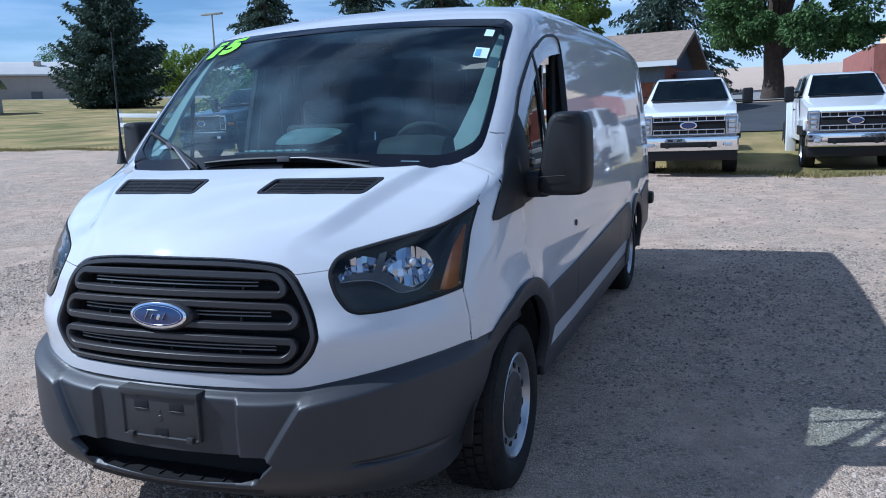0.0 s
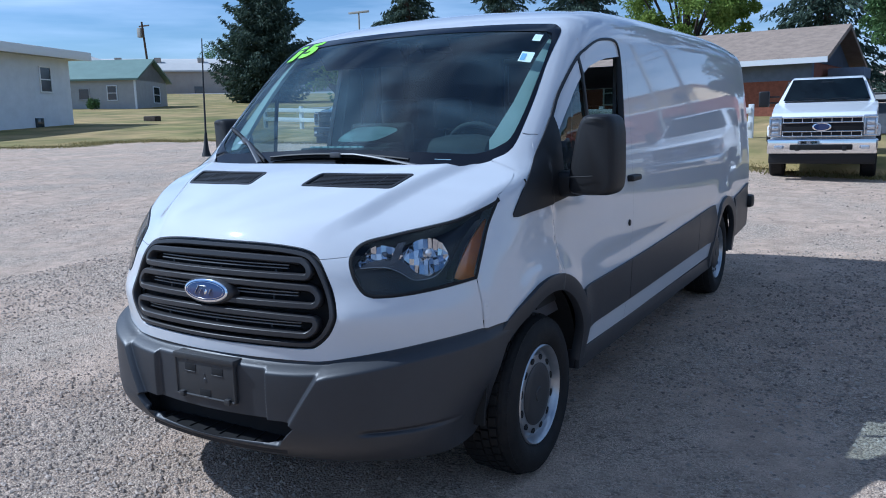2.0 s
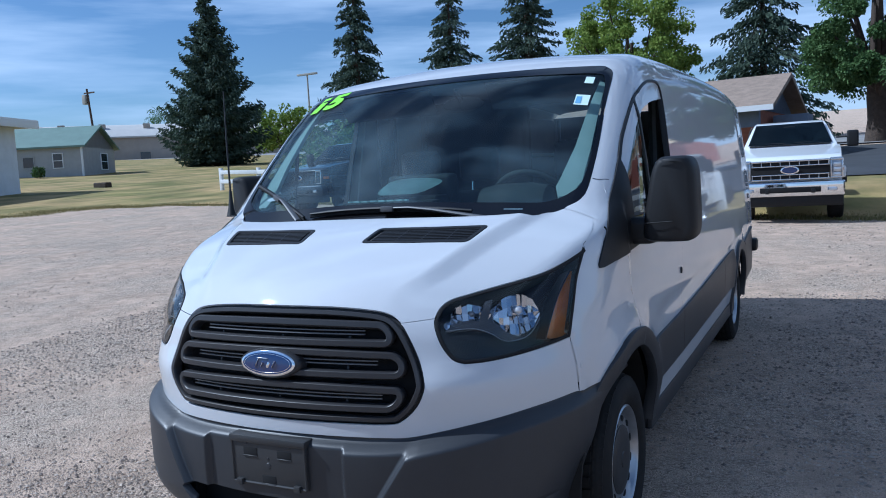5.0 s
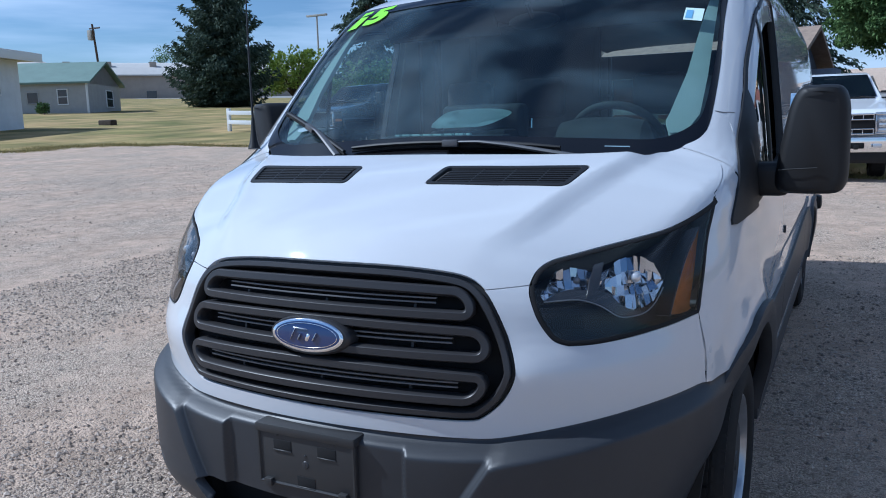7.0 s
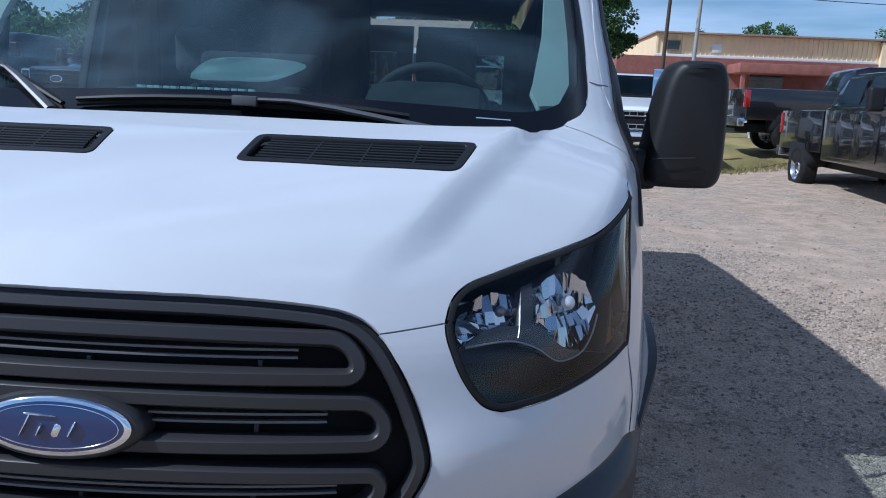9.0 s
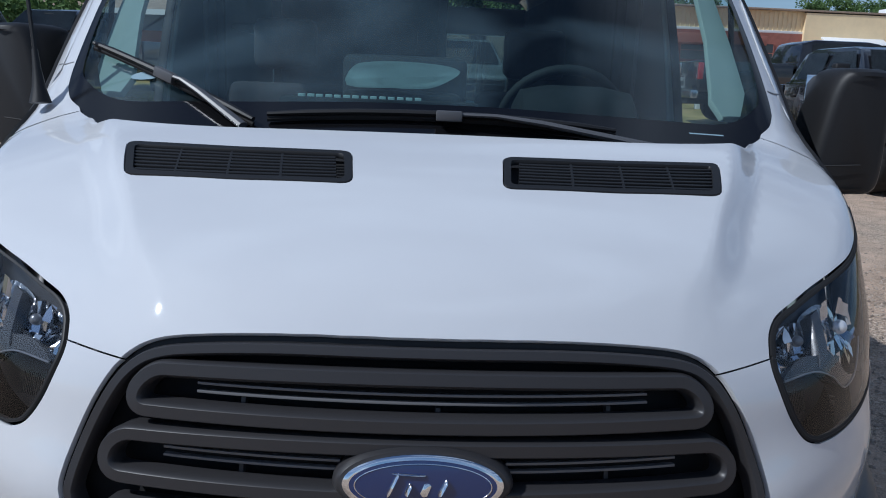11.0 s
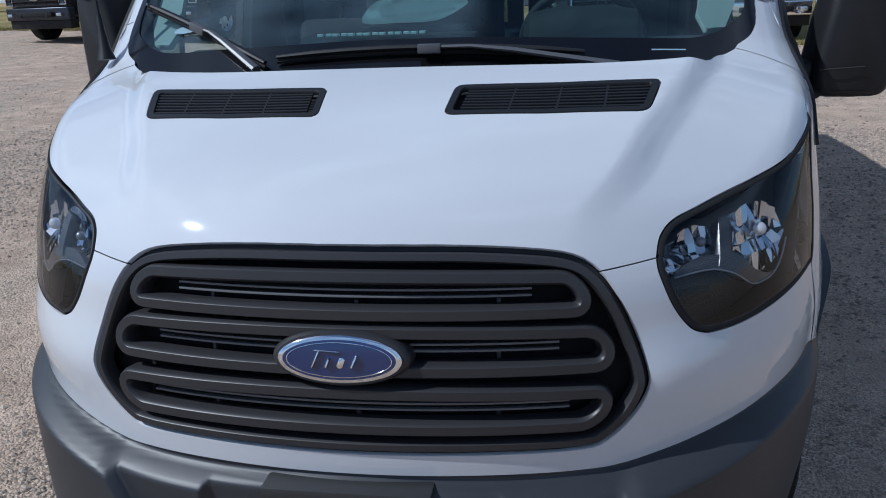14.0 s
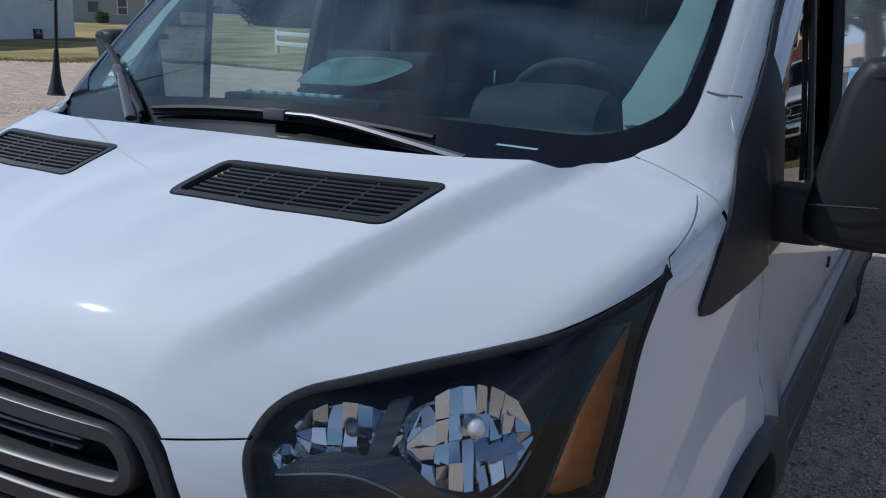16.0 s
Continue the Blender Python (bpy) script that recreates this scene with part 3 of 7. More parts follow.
M["paper"] = mat("paper", (0.58, 0.72, 0.70), 0.5)
M["paper_blue"] = mat("paper_blue", (0.16, 0.36, 0.58), 0.5)
M["sticker_green"] = mat("sticker_green", (0.30, 0.80, 0.02), 0.45)
M["sticker_edge"] = mat("sticker_edge", (0.62, 0.85, 0.05), 0.45)
M["mirror"] = mat("mirror", (0.9, 0.9, 0.9), 0.02, metal=1.0)
M["seam_grey"] = mat("seam_grey", (0.16, 0.165, 0.18), 0.7)
M["seam"] = mat("seam", (0.02, 0.02, 0.02), 0.8)


RIDGED = [(-0.5, -0.8), (-0.5, 0.45), (-0.37, 0.93), (-0.31, 1.0), (0.31, 1.0), (0.37, 0.93), (0.5, 0.45), (0.5, -0.8)]


def sweep(pts, normals, w, h, closed=False, crown=0.35, prof=None):
    """A low rounded bar along points that lie on a surface: width w, height h over it."""
    bm = bmesh.new()
    p, nn = np.array(pts, float), np.array(normals, float)
    k = len(p)
    rows = []
    prof = prof or [(-0.5, -0.6), (-0.5, 0.70), (-0.42, 0.94), (0.0, 1.0 + crown * 0.05), (0.42, 0.94), (0.5, 0.70), (0.5, -0.6)]
    for i in range(k):
        a, b = (p[(i - 1) % k], p[(i + 1) % k]) if closed else (p[max(i - 1, 0)], p[min(i + 1, k - 1)])
        d = b - a
        d /= max(np.linalg.norm(d), 1e-9)
        s = np.cross(nn[i], d)
        s /= max(np.linalg.norm(s), 1e-9)
        rows.append([bm.verts.new(p[i] + s * w * u + nn[i] * h * v) for u, v in prof])
    for i in range(k if closed else k - 1):
        a, b = rows[i], rows[(i + 1) % k]
        for j in range(len(prof) - 1):
            bm.faces.new((a[j], a[j + 1], b[j + 1], b[j]))
    if not closed:
        bm.faces.new(rows[0][::-1])
        bm.faces.new(rows[-1])
    bmesh.ops.recalc_face_normals(bm, faces=bm.faces[:])
    return bm


def on_nose(xz, lift=0.0, f=skin):
    q = front_pts(xz)
    p = on_front(q, f)
    n = normals_of(f, p)
    n[:, 2] *= 0.5
    n /= np.linalg.norm(n, axis=1, keepdims=True)
    return p + n * lift, n


# grille: a near-black back painted as deep shade, a frame, three loops with thin bars between, and the badge
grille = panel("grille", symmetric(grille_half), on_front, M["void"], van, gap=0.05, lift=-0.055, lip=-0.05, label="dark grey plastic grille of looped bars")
ring_xz = curve_through(GRILLE, 4)
ring_xz = np.concatenate([ring_xz, ring_xz[::-1][1:-1] * (-1, 1)])
p, n = on_nose(shrink(ring_xz, 0.018), -0.012)
part("grille_frame", sweep(p, n, 0.020, 0.018, True, prof=RIDGED), M["grille_plastic"], grille)
p, n = on_nose(shrink(ring_xz, 0.006), -0.030)
part("grille_inner_frame", sweep(p, n, 0.014, 0.016, True), M["black_plastic"], grille)


def loop_ring(z0, z1, x_top, x_low):
    """A long loop with round ends, which lean from x_top at its upper to x_low at its lower bar."""
    r = (z1 - z0) / 2
    half = [(x, z1 - 0.012 * (x / 0.45) ** 2) for x in np.linspace(0, x_top - r, 14)]
    drop_top, drop_low = 0.012 * ((x_top - r) / 0.45) ** 2, 0.006 * ((x_low - r) / 0.45) ** 2
    for a in np.radians(np.linspace(75, -75, 11)):
        v = math.sin(a)
        half.append((x_top + (x_low - x_top) * (1 - v) / 2 - r + r * math.cos(a), (z0 + z1) / 2 + r * v - drop_top * (1 + v) / 2 - drop_low * (1 - v) / 2))
    half += [(x, z0 - 0.006 * (x / 0.45) ** 2) for x in np.linspace(x_low - r, 0, 14)]
    half = np.array(half)
    return np.concatenate([half, half[::-1][1:-1] * (-1, 1)])


for z0, z1, xt, xl in ((0.949, 1.013, 0.423, 0.452), (0.846, 0.917, 0.474, 0.494), (0.736, 0.804, 0.494, 0.466)):
    p, n = on_nose(loop_ring(z0, z1, xt, xl), -0.012)
    part("loop_bar", sweep(p, n, 0.0275, 0.021, True, prof=RIDGED), M["grille_plastic"], grille)
    zc = (z0 + z1) / 2
    spans = [(-xt + 0.075, xt - 0.075)] if abs(zc - 0.875) > 0.02 else [(-xt + 0.075, -0.125), (0.125, xt - 0.075)]
    for a, b in spans:
        for dz in (0.009, -0.003):
            p, n = on_nose([(x, zc + dz - 0.006 * (x / 0.45) ** 2) for x in np.linspace(a, b, 18)], -0.020)
            part("thin_bar", sweep(p, n, 0.0045, 0.006), M["thin_bar"], grille)
    for x in (-0.28, 0.02, 0.29):
        if abs(zc - 0.875) < 0.02 and abs(x) < 0.13:
            continue
        p, n = on_nose([(x, zc - 0.026), (x, zc - 0.019), (x, zc - 0.012)], -0.034)
        part("grille_rib", sweep(p, n, 0.008, 0.006), M["grille_plastic"], grille)

# badge: plain oval in its colours, with bare strokes
BADGE = Vector((0.0, 0.092, 0.874))
badge_tilt = pose(0, 0, 0, -10)


def oval(bm, a, b, y0, y1, edge=0.3, n=48):
    rings = []
    for s, y in ((1.0, y0), (1.0, y1 + edge * (y0 - y1)), (0.965, y1 + 0.1 * (y0 - y1)), (0.92, y1)):
        rings.append([bm.verts.new(Matrix.Translation(BADGE) @ badge_tilt @ Vector((a * s * math.cos(t), y, b * s * math.sin(t)))) for t in (2 * math.pi * k / n for k in range(n))])
    for q, w in zip(rings, rings[1:]):
        for k in range(n):
            bm.faces.new((q[k], q[(k + 1) % n], w[(k + 1) % n], w[k]))
    bm.faces.new(rings[-1])
    bmesh.ops.recalc_face_normals(bm, faces=bm.faces[:])
    return bm


badge = part("badge", oval(bmesh.new(), 0.133, 0.054, 0.04, -0.006), M["grille_plastic"], van, "blue oval badge with chrome rim")
part("badge_rim", oval(bmesh.new(), 0.117, 0.045, -0.004, -0.013), M["chrome"], badge)
part("badge_face", oval(bmesh.new(), 0.107, 0.0375, -0.010, -0.0145, 0.1), M["badge_blue"], badge)
inner_line = [Matrix.Translation(BADGE) @ badge_tilt @ Vector((0.099 * math.cos(t), -0.0146, 0.0325 * math.sin(t))) for t in np.linspace(0, 2 * math.pi, 49)]
part("badge_line", tube(bmesh.new(), inner_line, 0.0009, 5, cap=False), M["chrome"], badge)
for x0, z0, x1, z1, r in ((-0.052, -0.016, -0.036, 0.019, 0.0060), (-0.046, 0.018, 0.004, 0.016, 0.0042), (-0.026, -0.014, -0.018, 0.004, 0.0080), (0.000, -0.015, 0.008, 0.004, 0.0055), (0.022, -0.014, 0.034, 0.010, 0.0080)):
    line = [Matrix.Translation(BADGE) @ badge_tilt @ Vector((x0 + (x1 - x0) * u, -0.0150, z0 + (z1 - z0) * u)) for u in (0, 0.12, 0.5, 0.88, 1)]
    part("badge_bar", tube(bmesh.new(), line, [r * 0.4, r, r, r, r * 0.4], 8, flat=0.35), M["chrome"], badge)

# head lamps
lens_out = shrink(lamp_ring, radians(0.25))


def lamp_point(deg, z, lift):
    p = on_front(np.array([(radians(deg), z)]))
    return Vector(p[0] + normals_of(skin, p)[0] * lift)


def dish(centre, aim, r, depth, n=20, rings=5, squash=1.0):
    """A reflector bowl in flat facets."""
    bm = bmesh.new()
    m = Matrix.Translation(centre) @ Vector(aim).to_track_quat("Z", "Y").to_matrix().to_4x4()
    rows = []
    for i in range(rings + 1):
        q = i / rings
        rows.append([bm.verts.new(m @ Vector((r * q * math.cos(a), squash * r * q * math.sin(a), -depth * (1 - q * q) + 0.006 * q * (k % 2)))) for k, a in ((k, 2 * math.pi * k / n) for k in range(n))])
    for a, b in zip(rows, rows[1:]):
        for k in range(n):
            bm.faces.new((a[k], a[(k + 1) % n], b[(k + 1) % n], b[k]))
    bmesh.ops.remove_doubles(bm, verts=bm.verts[:], dist=1e-5)
    return bm


def fluted(deg, z, wide, high, strips, depth, seed):
    """A reflector bowl of many small mirror facets, each tilted its own way."""
    rnd = random.Random(seed)
    bm = bmesh.new()
    rows = max(3, strips // 2)
    for i in range(strips):
        ua, ub = -1 + 2 * i / strips, -1 + 2 * (i + 1) / strips
        shift = rnd.uniform(-0.4, 0.4) / rows
        cuts = [-1.0] + [-1 + 2 * k / rows + shift for k in range(1, rows)] + [1.0]
        for va, vb in zip(cuts, cuts[1:]):
            du, dv = rnd.gauss(0, 0.0024), rnd.gauss(0, 0.0044)
            corners = []
            for u, v in ((ua, va), (ub, va), (ub, vb), (ua, vb)):
                h = math.sqrt(max(1 - u * u, 0.02))
                d = -0.026 - depth * (1 - u * u - (v * h) ** 2) + (du if u == ub else -du) + (dv if v == vb else -dv)
                corners.append(bm.verts.new(lamp_point(deg + wide * u, z + high * v * h, d)))
            bm.faces.new(corners)
    bmesh.ops.recalc_face_normals(bm, faces=bm.faces[:])
    return bm


def flip_x(ob):
    """The same part on the van's other side, on a mirrored mesh."""
    me = ob.data.copy()
    me.transform(Matrix.Diagonal((-1, 1, 1, 1)))
    me.flip_normals()
    o = new(ob.name.split(".")[0], me)
    return o


def mirrored(parts, parent=None):
    """Mirrors a part and its sub-parts to the other side."""
    first = None
    for ob in parts:
        o = flip_x(ob)
        if first is None:
            first = o
            o.parent = parent or van
            if ob.get("label"):
                o["label"] = ob["label"]
        else:
            o.parent = first
    return first


lamp = panel("head_lamp", lens_out, on_front, M["lamp_dark"], van, gap=0.03, lift=-0.075, lip=-0.07, label="clear-lens headlamp with dark housing and amber side reflector")
lamp_parts = [lamp]
lens = panel("lamp_lens", lens_out, on_front, M["lamp_glass"], lamp, gap=0.03, lip=0.0, lift=0.001)
lens.visible_shadow = False
lamp_parts.append(lens)
q3 = on_front(shrink(lamp_ring, radians(0.35)))
lamp_parts.append(part("lamp_gasket", sweep(q3 + normals_of(skin, q3) * -0.004, normals_of(skin, q3), 0.0055, 0.006, True), M["black_plastic"], lamp))
aim = Vector((0.55, -1.0, 0.0))
for ring in ([(38.2, 1.045), (39.6, 1.072), (42.0, 1.082), (44.6, 1.081), (46.4, 1.062), (47.4, 1.03), (47.2, 0.99), (45.6, 0.955), (43.7, 0.931), (41.0, 0.950), (38.4, 1.0)], [(31.4, 1.000), (31.6, 1.042), (33.6, 1.057), (38.2, 1.068), (38.0, 1.03), (36.0, 1.002)]):
    lamp_parts.append(panel("reflector_bowl", rad(curve_through(ring, 3, True)), on_front, M["reflector_soft"], lamp, gap=0.03, lift=-0.066, lip=0.0))
lamp_parts.append(part("main_reflector", fluted(43.0, 1.013, 4.3, 0.070, 9, 0.017, 7), M["reflector"], lamp))
lamp_parts.append(part("turn_reflector", fluted(35.0, 1.030, 3.4, 0.034, 7, 0.010, 8), M["reflector"], lamp))
lamp_parts.append(part("position_reflector", fluted(31.0, 1.000, 0.75, 0.018, 3, 0.004, 9), M["reflector"], lamp, smooth=False))
b = bmesh.new()
bmesh.ops.create_uvsphere(b, u_segments=16, v_segments=10, radius=0.014, matrix=Matrix.Translation(lamp_point(43.4, 1.030, -0.030)))
lamp_parts.append(part("lamp_bulb", b, M["bulb"], lamp))
b = bmesh.new()
bmesh.ops.create_uvsphere(b, u_segments=12, v_segments=8, radius=0.010, matrix=Matrix.Translation(lamp_point(35.2, 1.036, -0.030)))
lamp_parts.append(part("turn_bulb", b, M["lamp_grey"], lamp))
# the curved shield under the reflectors, with its bright lower edge
low_shield = [(30.6, 0.981), (31.9, 1.000), (34.1, 1.011), (35.9, 1.007), (37.6, 1.008), (39.1, 0.990), (40.5, 0.960), (42.0, 0.944), (43.9, 0.933), (41.8, 0.927), (39.9, 0.931), (37.7, 0.961), (35.7, 0.979), (33.8, 0.984)]
lamp_parts.append(panel("lamp_shield", rad(curve_through(low_shield, 3, True)), on_front, M["lamp_shield"], lamp, gap=0.03, lift=-0.016, lip=0.035))
ridge = [lamp_point(a, z, -0.015) for a, z in curve_through([(30.6, 0.980), (33.8, 0.983), (35.7, 0.978), (37.7, 0.960), (39.9, 0.930), (41.8, 0.926), (43.9, 0.932), (45.6, 0.955), (47.0, 0.99)], 5)]
lamp_parts.append(part("lamp_ridge", tube(bmesh.new(), ridge, 0.0017, 6), M["lamp_grey"], lamp))
fin = [(35.7, 0.984), (36.6, 1.030), (37.6, 1.066), (39.2, 1.072), (38.5, 1.045), (37.8, 1.012), (37.0, 0.992)]
lamp_parts.append(panel("lamp_divider", rad(fin), on_front, M["lamp_shield"], lamp, gap=0.03, lift=-0.013, lip=0.025))
# fine ribs in the dark lower corner of the housing
for k in range(16):
    a0 = 31.6 + 0.27 * k
    rib = [lamp_point(a0 + 0.02 * q, 0.952 - 0.0034 * q - 0.0006 * k, -0.050) for q in (0, 4, 8, 12)]
    lamp_parts.append(part("housing_rib", tube(bmesh.new(), rib, 0.0011, 4), M["black_plastic"], lamp))
# the side of the housing, set deep so that it shows from the flank
amber = [(48.8, 0.914), (52.3, 0.906), (53.3, 0.940), (55.0, 1.015), (56.3, 1.074), (57.6, 1.13), (55.4, 1.098), (53.2, 1.060), (51.4, 1.015), (50.0, 0.970)]
lamp_parts.append(panel("amber_reflector", rad(curve_through(amber, 3, True)), on_front, M["amber"], lamp, gap=0.03, lift=-0.040, lip=0.01, label="amber side reflector"))
fin2 = [lamp_point(a, z, -0.020) for a, z in curve_through([(47.6, 0.912), (48.7, 0.96), (50.0, 1.01), (51.4, 1.05), (53.0, 1.085), (55.5, 1.13)], 5)]
lamp_parts.append(part("housing_edge", sweep(fin2, [tuple(normals_of(skin, np.array([q]))[0]) for q in fin2], 0.006, 0.010, prof=[(-0.5, -4.5), (-0.5, 0.8), (0.0, 1.0), (0.5, 0.8), (0.5, -4.5)]), M["lamp_dark"], lamp))
lens2 = mirrored(lamp_parts)
for ch in lens2.children:
    if ch.name.startswith("lamp_lens"):
        ch.visible_shadow = False

# air vents in the hood
for s in (1, -1):
    ring = vent_ring * (s, 1)
    inner = rounded(np.array([(0.158, 0.520), (0.355, 0.535), (0.560, 0.564), (0.588, 0.660), (0.38, 0.636), (0.168, 0.623)]) * (s, 1), 0.012)
    vent = panel("hood_vent", ring, on_top, M["void"], van, gap=0.04, lift=-0.022, lip=-0.018, label="black slatted air vent in the hood")
    part_ring = panel("vent_frame", ring, on_top, M["black_plastic"], vent, holes=[inner], gap=0.02, lift=0.002, lip=0.012)
    for k in range(8):
        v = (k + 0.5) / 8
        row = []
        for u in np.linspace(0.02, 0.98, 14):
            x = (0.163 + (0.585 - 0.163) * u) + 0.012 * v
            row.append((s * x, 0.520 + 0.040 * u ** 1.6 + v * 0.102))
        pts = on_top(np.array(row))
        part("vent_slat", sweep(pts - (0, 0, 0.006), np.tile((0, -0.3, 0.95), (len(pts), 1)), 0.007, 0.004), M["black_plastic"], vent)
    for u in (0.27, 0.51, 0.75):
        x = s * (0.163 + 0.422 * u)
        pts = on_top(np.array([(x, 0.522 + 0.04 * u ** 1.6), (x + s * 0.006, 0.57 + 0.04 * u ** 1.6), (x + s * 0.012, 0.624 + 0.04 * u ** 1.6)]))
        part("vent_divider", sweep(pts - (0, 0, 0.006), np.tile((0, -0.3, 0.95), (3, 1)), 0.005, 0.004), M["black_plastic"], vent)


# wipers
def glass_pt(x, y, lift):
    p = on_top(np.array([(x, y)]), cab_skin)
    return Vector(p[0] + normals_of(cab_skin, p)[0] * lift)


def wiper(tip, end, joint, base):
    blade_pts = [glass_pt(tip[0] + (end[0] - tip[0]) * u, tip[1] + (end[1] - tip[1]) * u, 0.020) for u in np.linspace(0, 1, 9)]
    w = part("wiper", tube(bmesh.new(), blade_pts, [0.007] + [0.010] * 7 + [0.007], 8, flat=0.8), M["black_plastic"], van, "black wiper resting on the windshield")
    b = bmesh.new()
    tube(b, [v - Vector((0, 0, 0.012)) for v in blade_pts], 0.004, 6, flat=1.6)
    part("wiper_rubber", b, M["rubber"], w)
    j, e = glass_pt(*joint, 0.032), glass_pt(*base, 0.022)
    mid = j.lerp(e, 0.45) + Vector((0, 0, 0.012))
    part("wiper_arm", tube(bmesh.new(), [j, j.lerp(mid, 0.5) + Vector((0, 0, 0.006)), mid, e], [0.007, 0.009, 0.012, 0.015], 8, flat=0.6), M["wiper_metal"], w)
    d = (blade_pts[-1] - blade_pts[0]).normalized()
    jm = Matrix.Translation(j) @ d.to_track_quat("X", "Z").to_matrix().to_4x4()
    part("wiper_joint", boxed(-0.030, 0.030, -0.010, 0.010, -0.016, 0.008, 0.004, m=jm), M["wiper_metal"], w)
    return w


wiper((-0.83, 1.125), (-0.395, 0.895), (-0.62, 1.01), (-0.415, 0.880))
wiper((-0.365, 0.905), (0.44, 0.905), (0.05, 0.897), (0.525, 0.880))

# door mirrors
def mirror_shape():
    bm = bmesh.new()
    rows = []
    for y, g in ((0.0, 0.70), (0.006, 0.86), (0.022, 0.965), (0.055, 1.01), (0.10, 1.02), (0.15, 1.0), (0.165, 0.97)):
        row = []
        for k in range(40):
            a = 2 * math.pi * k / 40
            c, s = math.cos(a), math.sin(a)
            e = 0.34
            x, z = math.copysign(abs(c) ** e, c), math.copysign(abs(s) ** e, s)
            w = 0.084 + 0.030 * (1 - z) / 2 - 0.010 * max(z, 0) ** 3
            row.append(bm.verts.new((1.166 + 0.014 * (1 + z) + w * g * x, 1.16 + y + 0.02 * x * x, 1.348 + 0.172 * (0.6 + 0.4 * g) * z - 0.02 * (x < 0) * (z < -0.5) * 0)))
        rows.append(row)
    for a, b in zip(rows, rows[1:]):
        for k in range(40):
            bm.faces.new((a[k], a[(k + 1) % 40], b[(k + 1) % 40], b[k]))
    bm.faces.new(rows[0])
    bm.faces.new(rows[-1][::-1])
    bmesh.ops.recalc_face_normals(bm, faces=bm.faces[:])
    return bm


mirror = part("door_mirror", mirror_shape(), M["black_plastic"], van, "large black plastic door mirror")
mirror_parts = [mirror]
mirror_parts.append(part("mirror_arm", boxed(0.975, 1.11, 1.21, 1.34, 1.165, 1.275, 0.03, 3), M["black_plastic"], mirror))
mirror_parts.append(part("mirror_glass", boxed(1.095, 1.262, 1.332, 1.338, 1.26, 1.50, 0.002), M["mirror"], mirror))
b = bmesh.new()
tube(b, [(1.077, 1.166, 1.255), (1.12, 1.160, 1.258), (1.19, 1.158, 1.262)], 0.0022, 5)
mirror_parts.append(part("mirror_seam", b, M["seam"], mirror))
right_mirror = mirrored(mirror_parts)
# the right-hand mirror is folded a little towards the cab
turned = Matrix.Translation((-1.020 + 0.046, 1.25 + 0.08, 0.028)) @ Matrix.Rotation(radians(-22), 4, "Z") @ Matrix.Translation((1.020, -1.25, 0))
for o in (right_mirror, *right_mirror.children):
    if not o.name.startswith("mirror_arm"):
        o.data.transform(turned)

# side windows: black surround, fixed front pane, the rear pane wound down
for s in (1, -1):
    d = van_doors[0 if s > 0 else 1]
    ring_in = shrink(win_ring, 0.014)
    ring_in = ring_in[ring_in[:, 0] > 1.27]
    hole = np.concatenate([[(1.285, 1.215)], ring_in[(ring_in[:, 0] > 1.31) & (ring_in[:, 1] < 1.3)], ring_in[ring_in[:, 1] >= 1.3]])
    c = hole.mean(0)
    hole = hole[np.argsort(np.arctan2(hole[:, 1] - c[1], hole[:, 0] - c[0]))]

    def at_side(q, f=skin, s=s):
        p = on_side(q, f)
        return p

    surround = panel("window_surround", win_ring, at_side, M["black_plastic"], d, holes=[hole], gap=0.03, lift=0.007, lip=0.03)
    front_pane = np.array([(1.275, 1.21), (1.62, 1.23), (1.64, 1.79), (1.395, 1.615), (1.27, 1.50)])
    pane = panel("quarter_pane", front_pane, at_side, M["side_glass"], d, gap=0.06, lift=-0.008, lip=0.0)
    pane.visible_shadow = False
    pts = on_side(np.array([(1.635, z) for z in np.linspace(1.24, 1.80, 8)]))
    bar = part("window_bar", sweep(pts, normals_of(skin, pts), 0.026, 0.006), M["black_plastic"], d)
    if s < 0:
        for o in (surround, pane, bar):
            o.data.transform(Matrix.Diagonal((-1, 1, 1, 1)))
            o.data.flip_normals()

# a fine seam across the foot of each pillar
p = on_top(curve_through([(0.887, 1.112), (0.913, 1.125), (0.942, 1.155)], 4))
n = normals_of(skin, p)
pillar_seam = part("pillar_seam", sweep(p - n * 0.0004, n, 0.0030, 0.0009), M["seam_grey"], van)
mirrored([pillar_seam])

# lower cladding, arch rings, running board
side_parts = []
for a, b2 in ((1.44, 2.215), (2.22, 3.88), (3.885, 4.42)):
    tops = [(y, float(lerp(np.array(y), [1.44, 2.4, 4.42], [0.705, 0.727, 0.802]))) for y in np.linspace(a, b2, 12)]
    lows = [(y, float(lerp(np.array(y), [1.44, 2.4, 4.42], [0.490, 0.497, 0.520]))) for y in np.linspace(b2, a, 12)]
    side_parts.append(panel("side_cladding", np.array(tops + lows), on_side, M["dark_plastic"], van, gap=0.05, lift=0.013, lip=0.016, label="dark grey plastic side cladding"))
for yc, r0, r1, a0, a1 in ((WF, 0.420, 0.488, -2, 140), (WR, 0.402, 0.480, -6, 186)):
    ring = np.array(arch(yc, r1, a0, a1, 40) + arch(yc, r0, a1, a0, 36))
    trim = panel("arch_trim", ring, on_side, M["dark_plastic"], van, gap=0.03, lift=0.020, lip=0.048, label="dark grey plastic wheel arch trim")
    if yc == WF:
        for v in trim.data.vertices:
            a = math.degrees(math.atan2(v.co.z - 0.36, v.co.y - yc))
            v.co.x -= 0.015 * float(step(np.array(a), 112.0, 140.0))
    side_parts.append(trim)
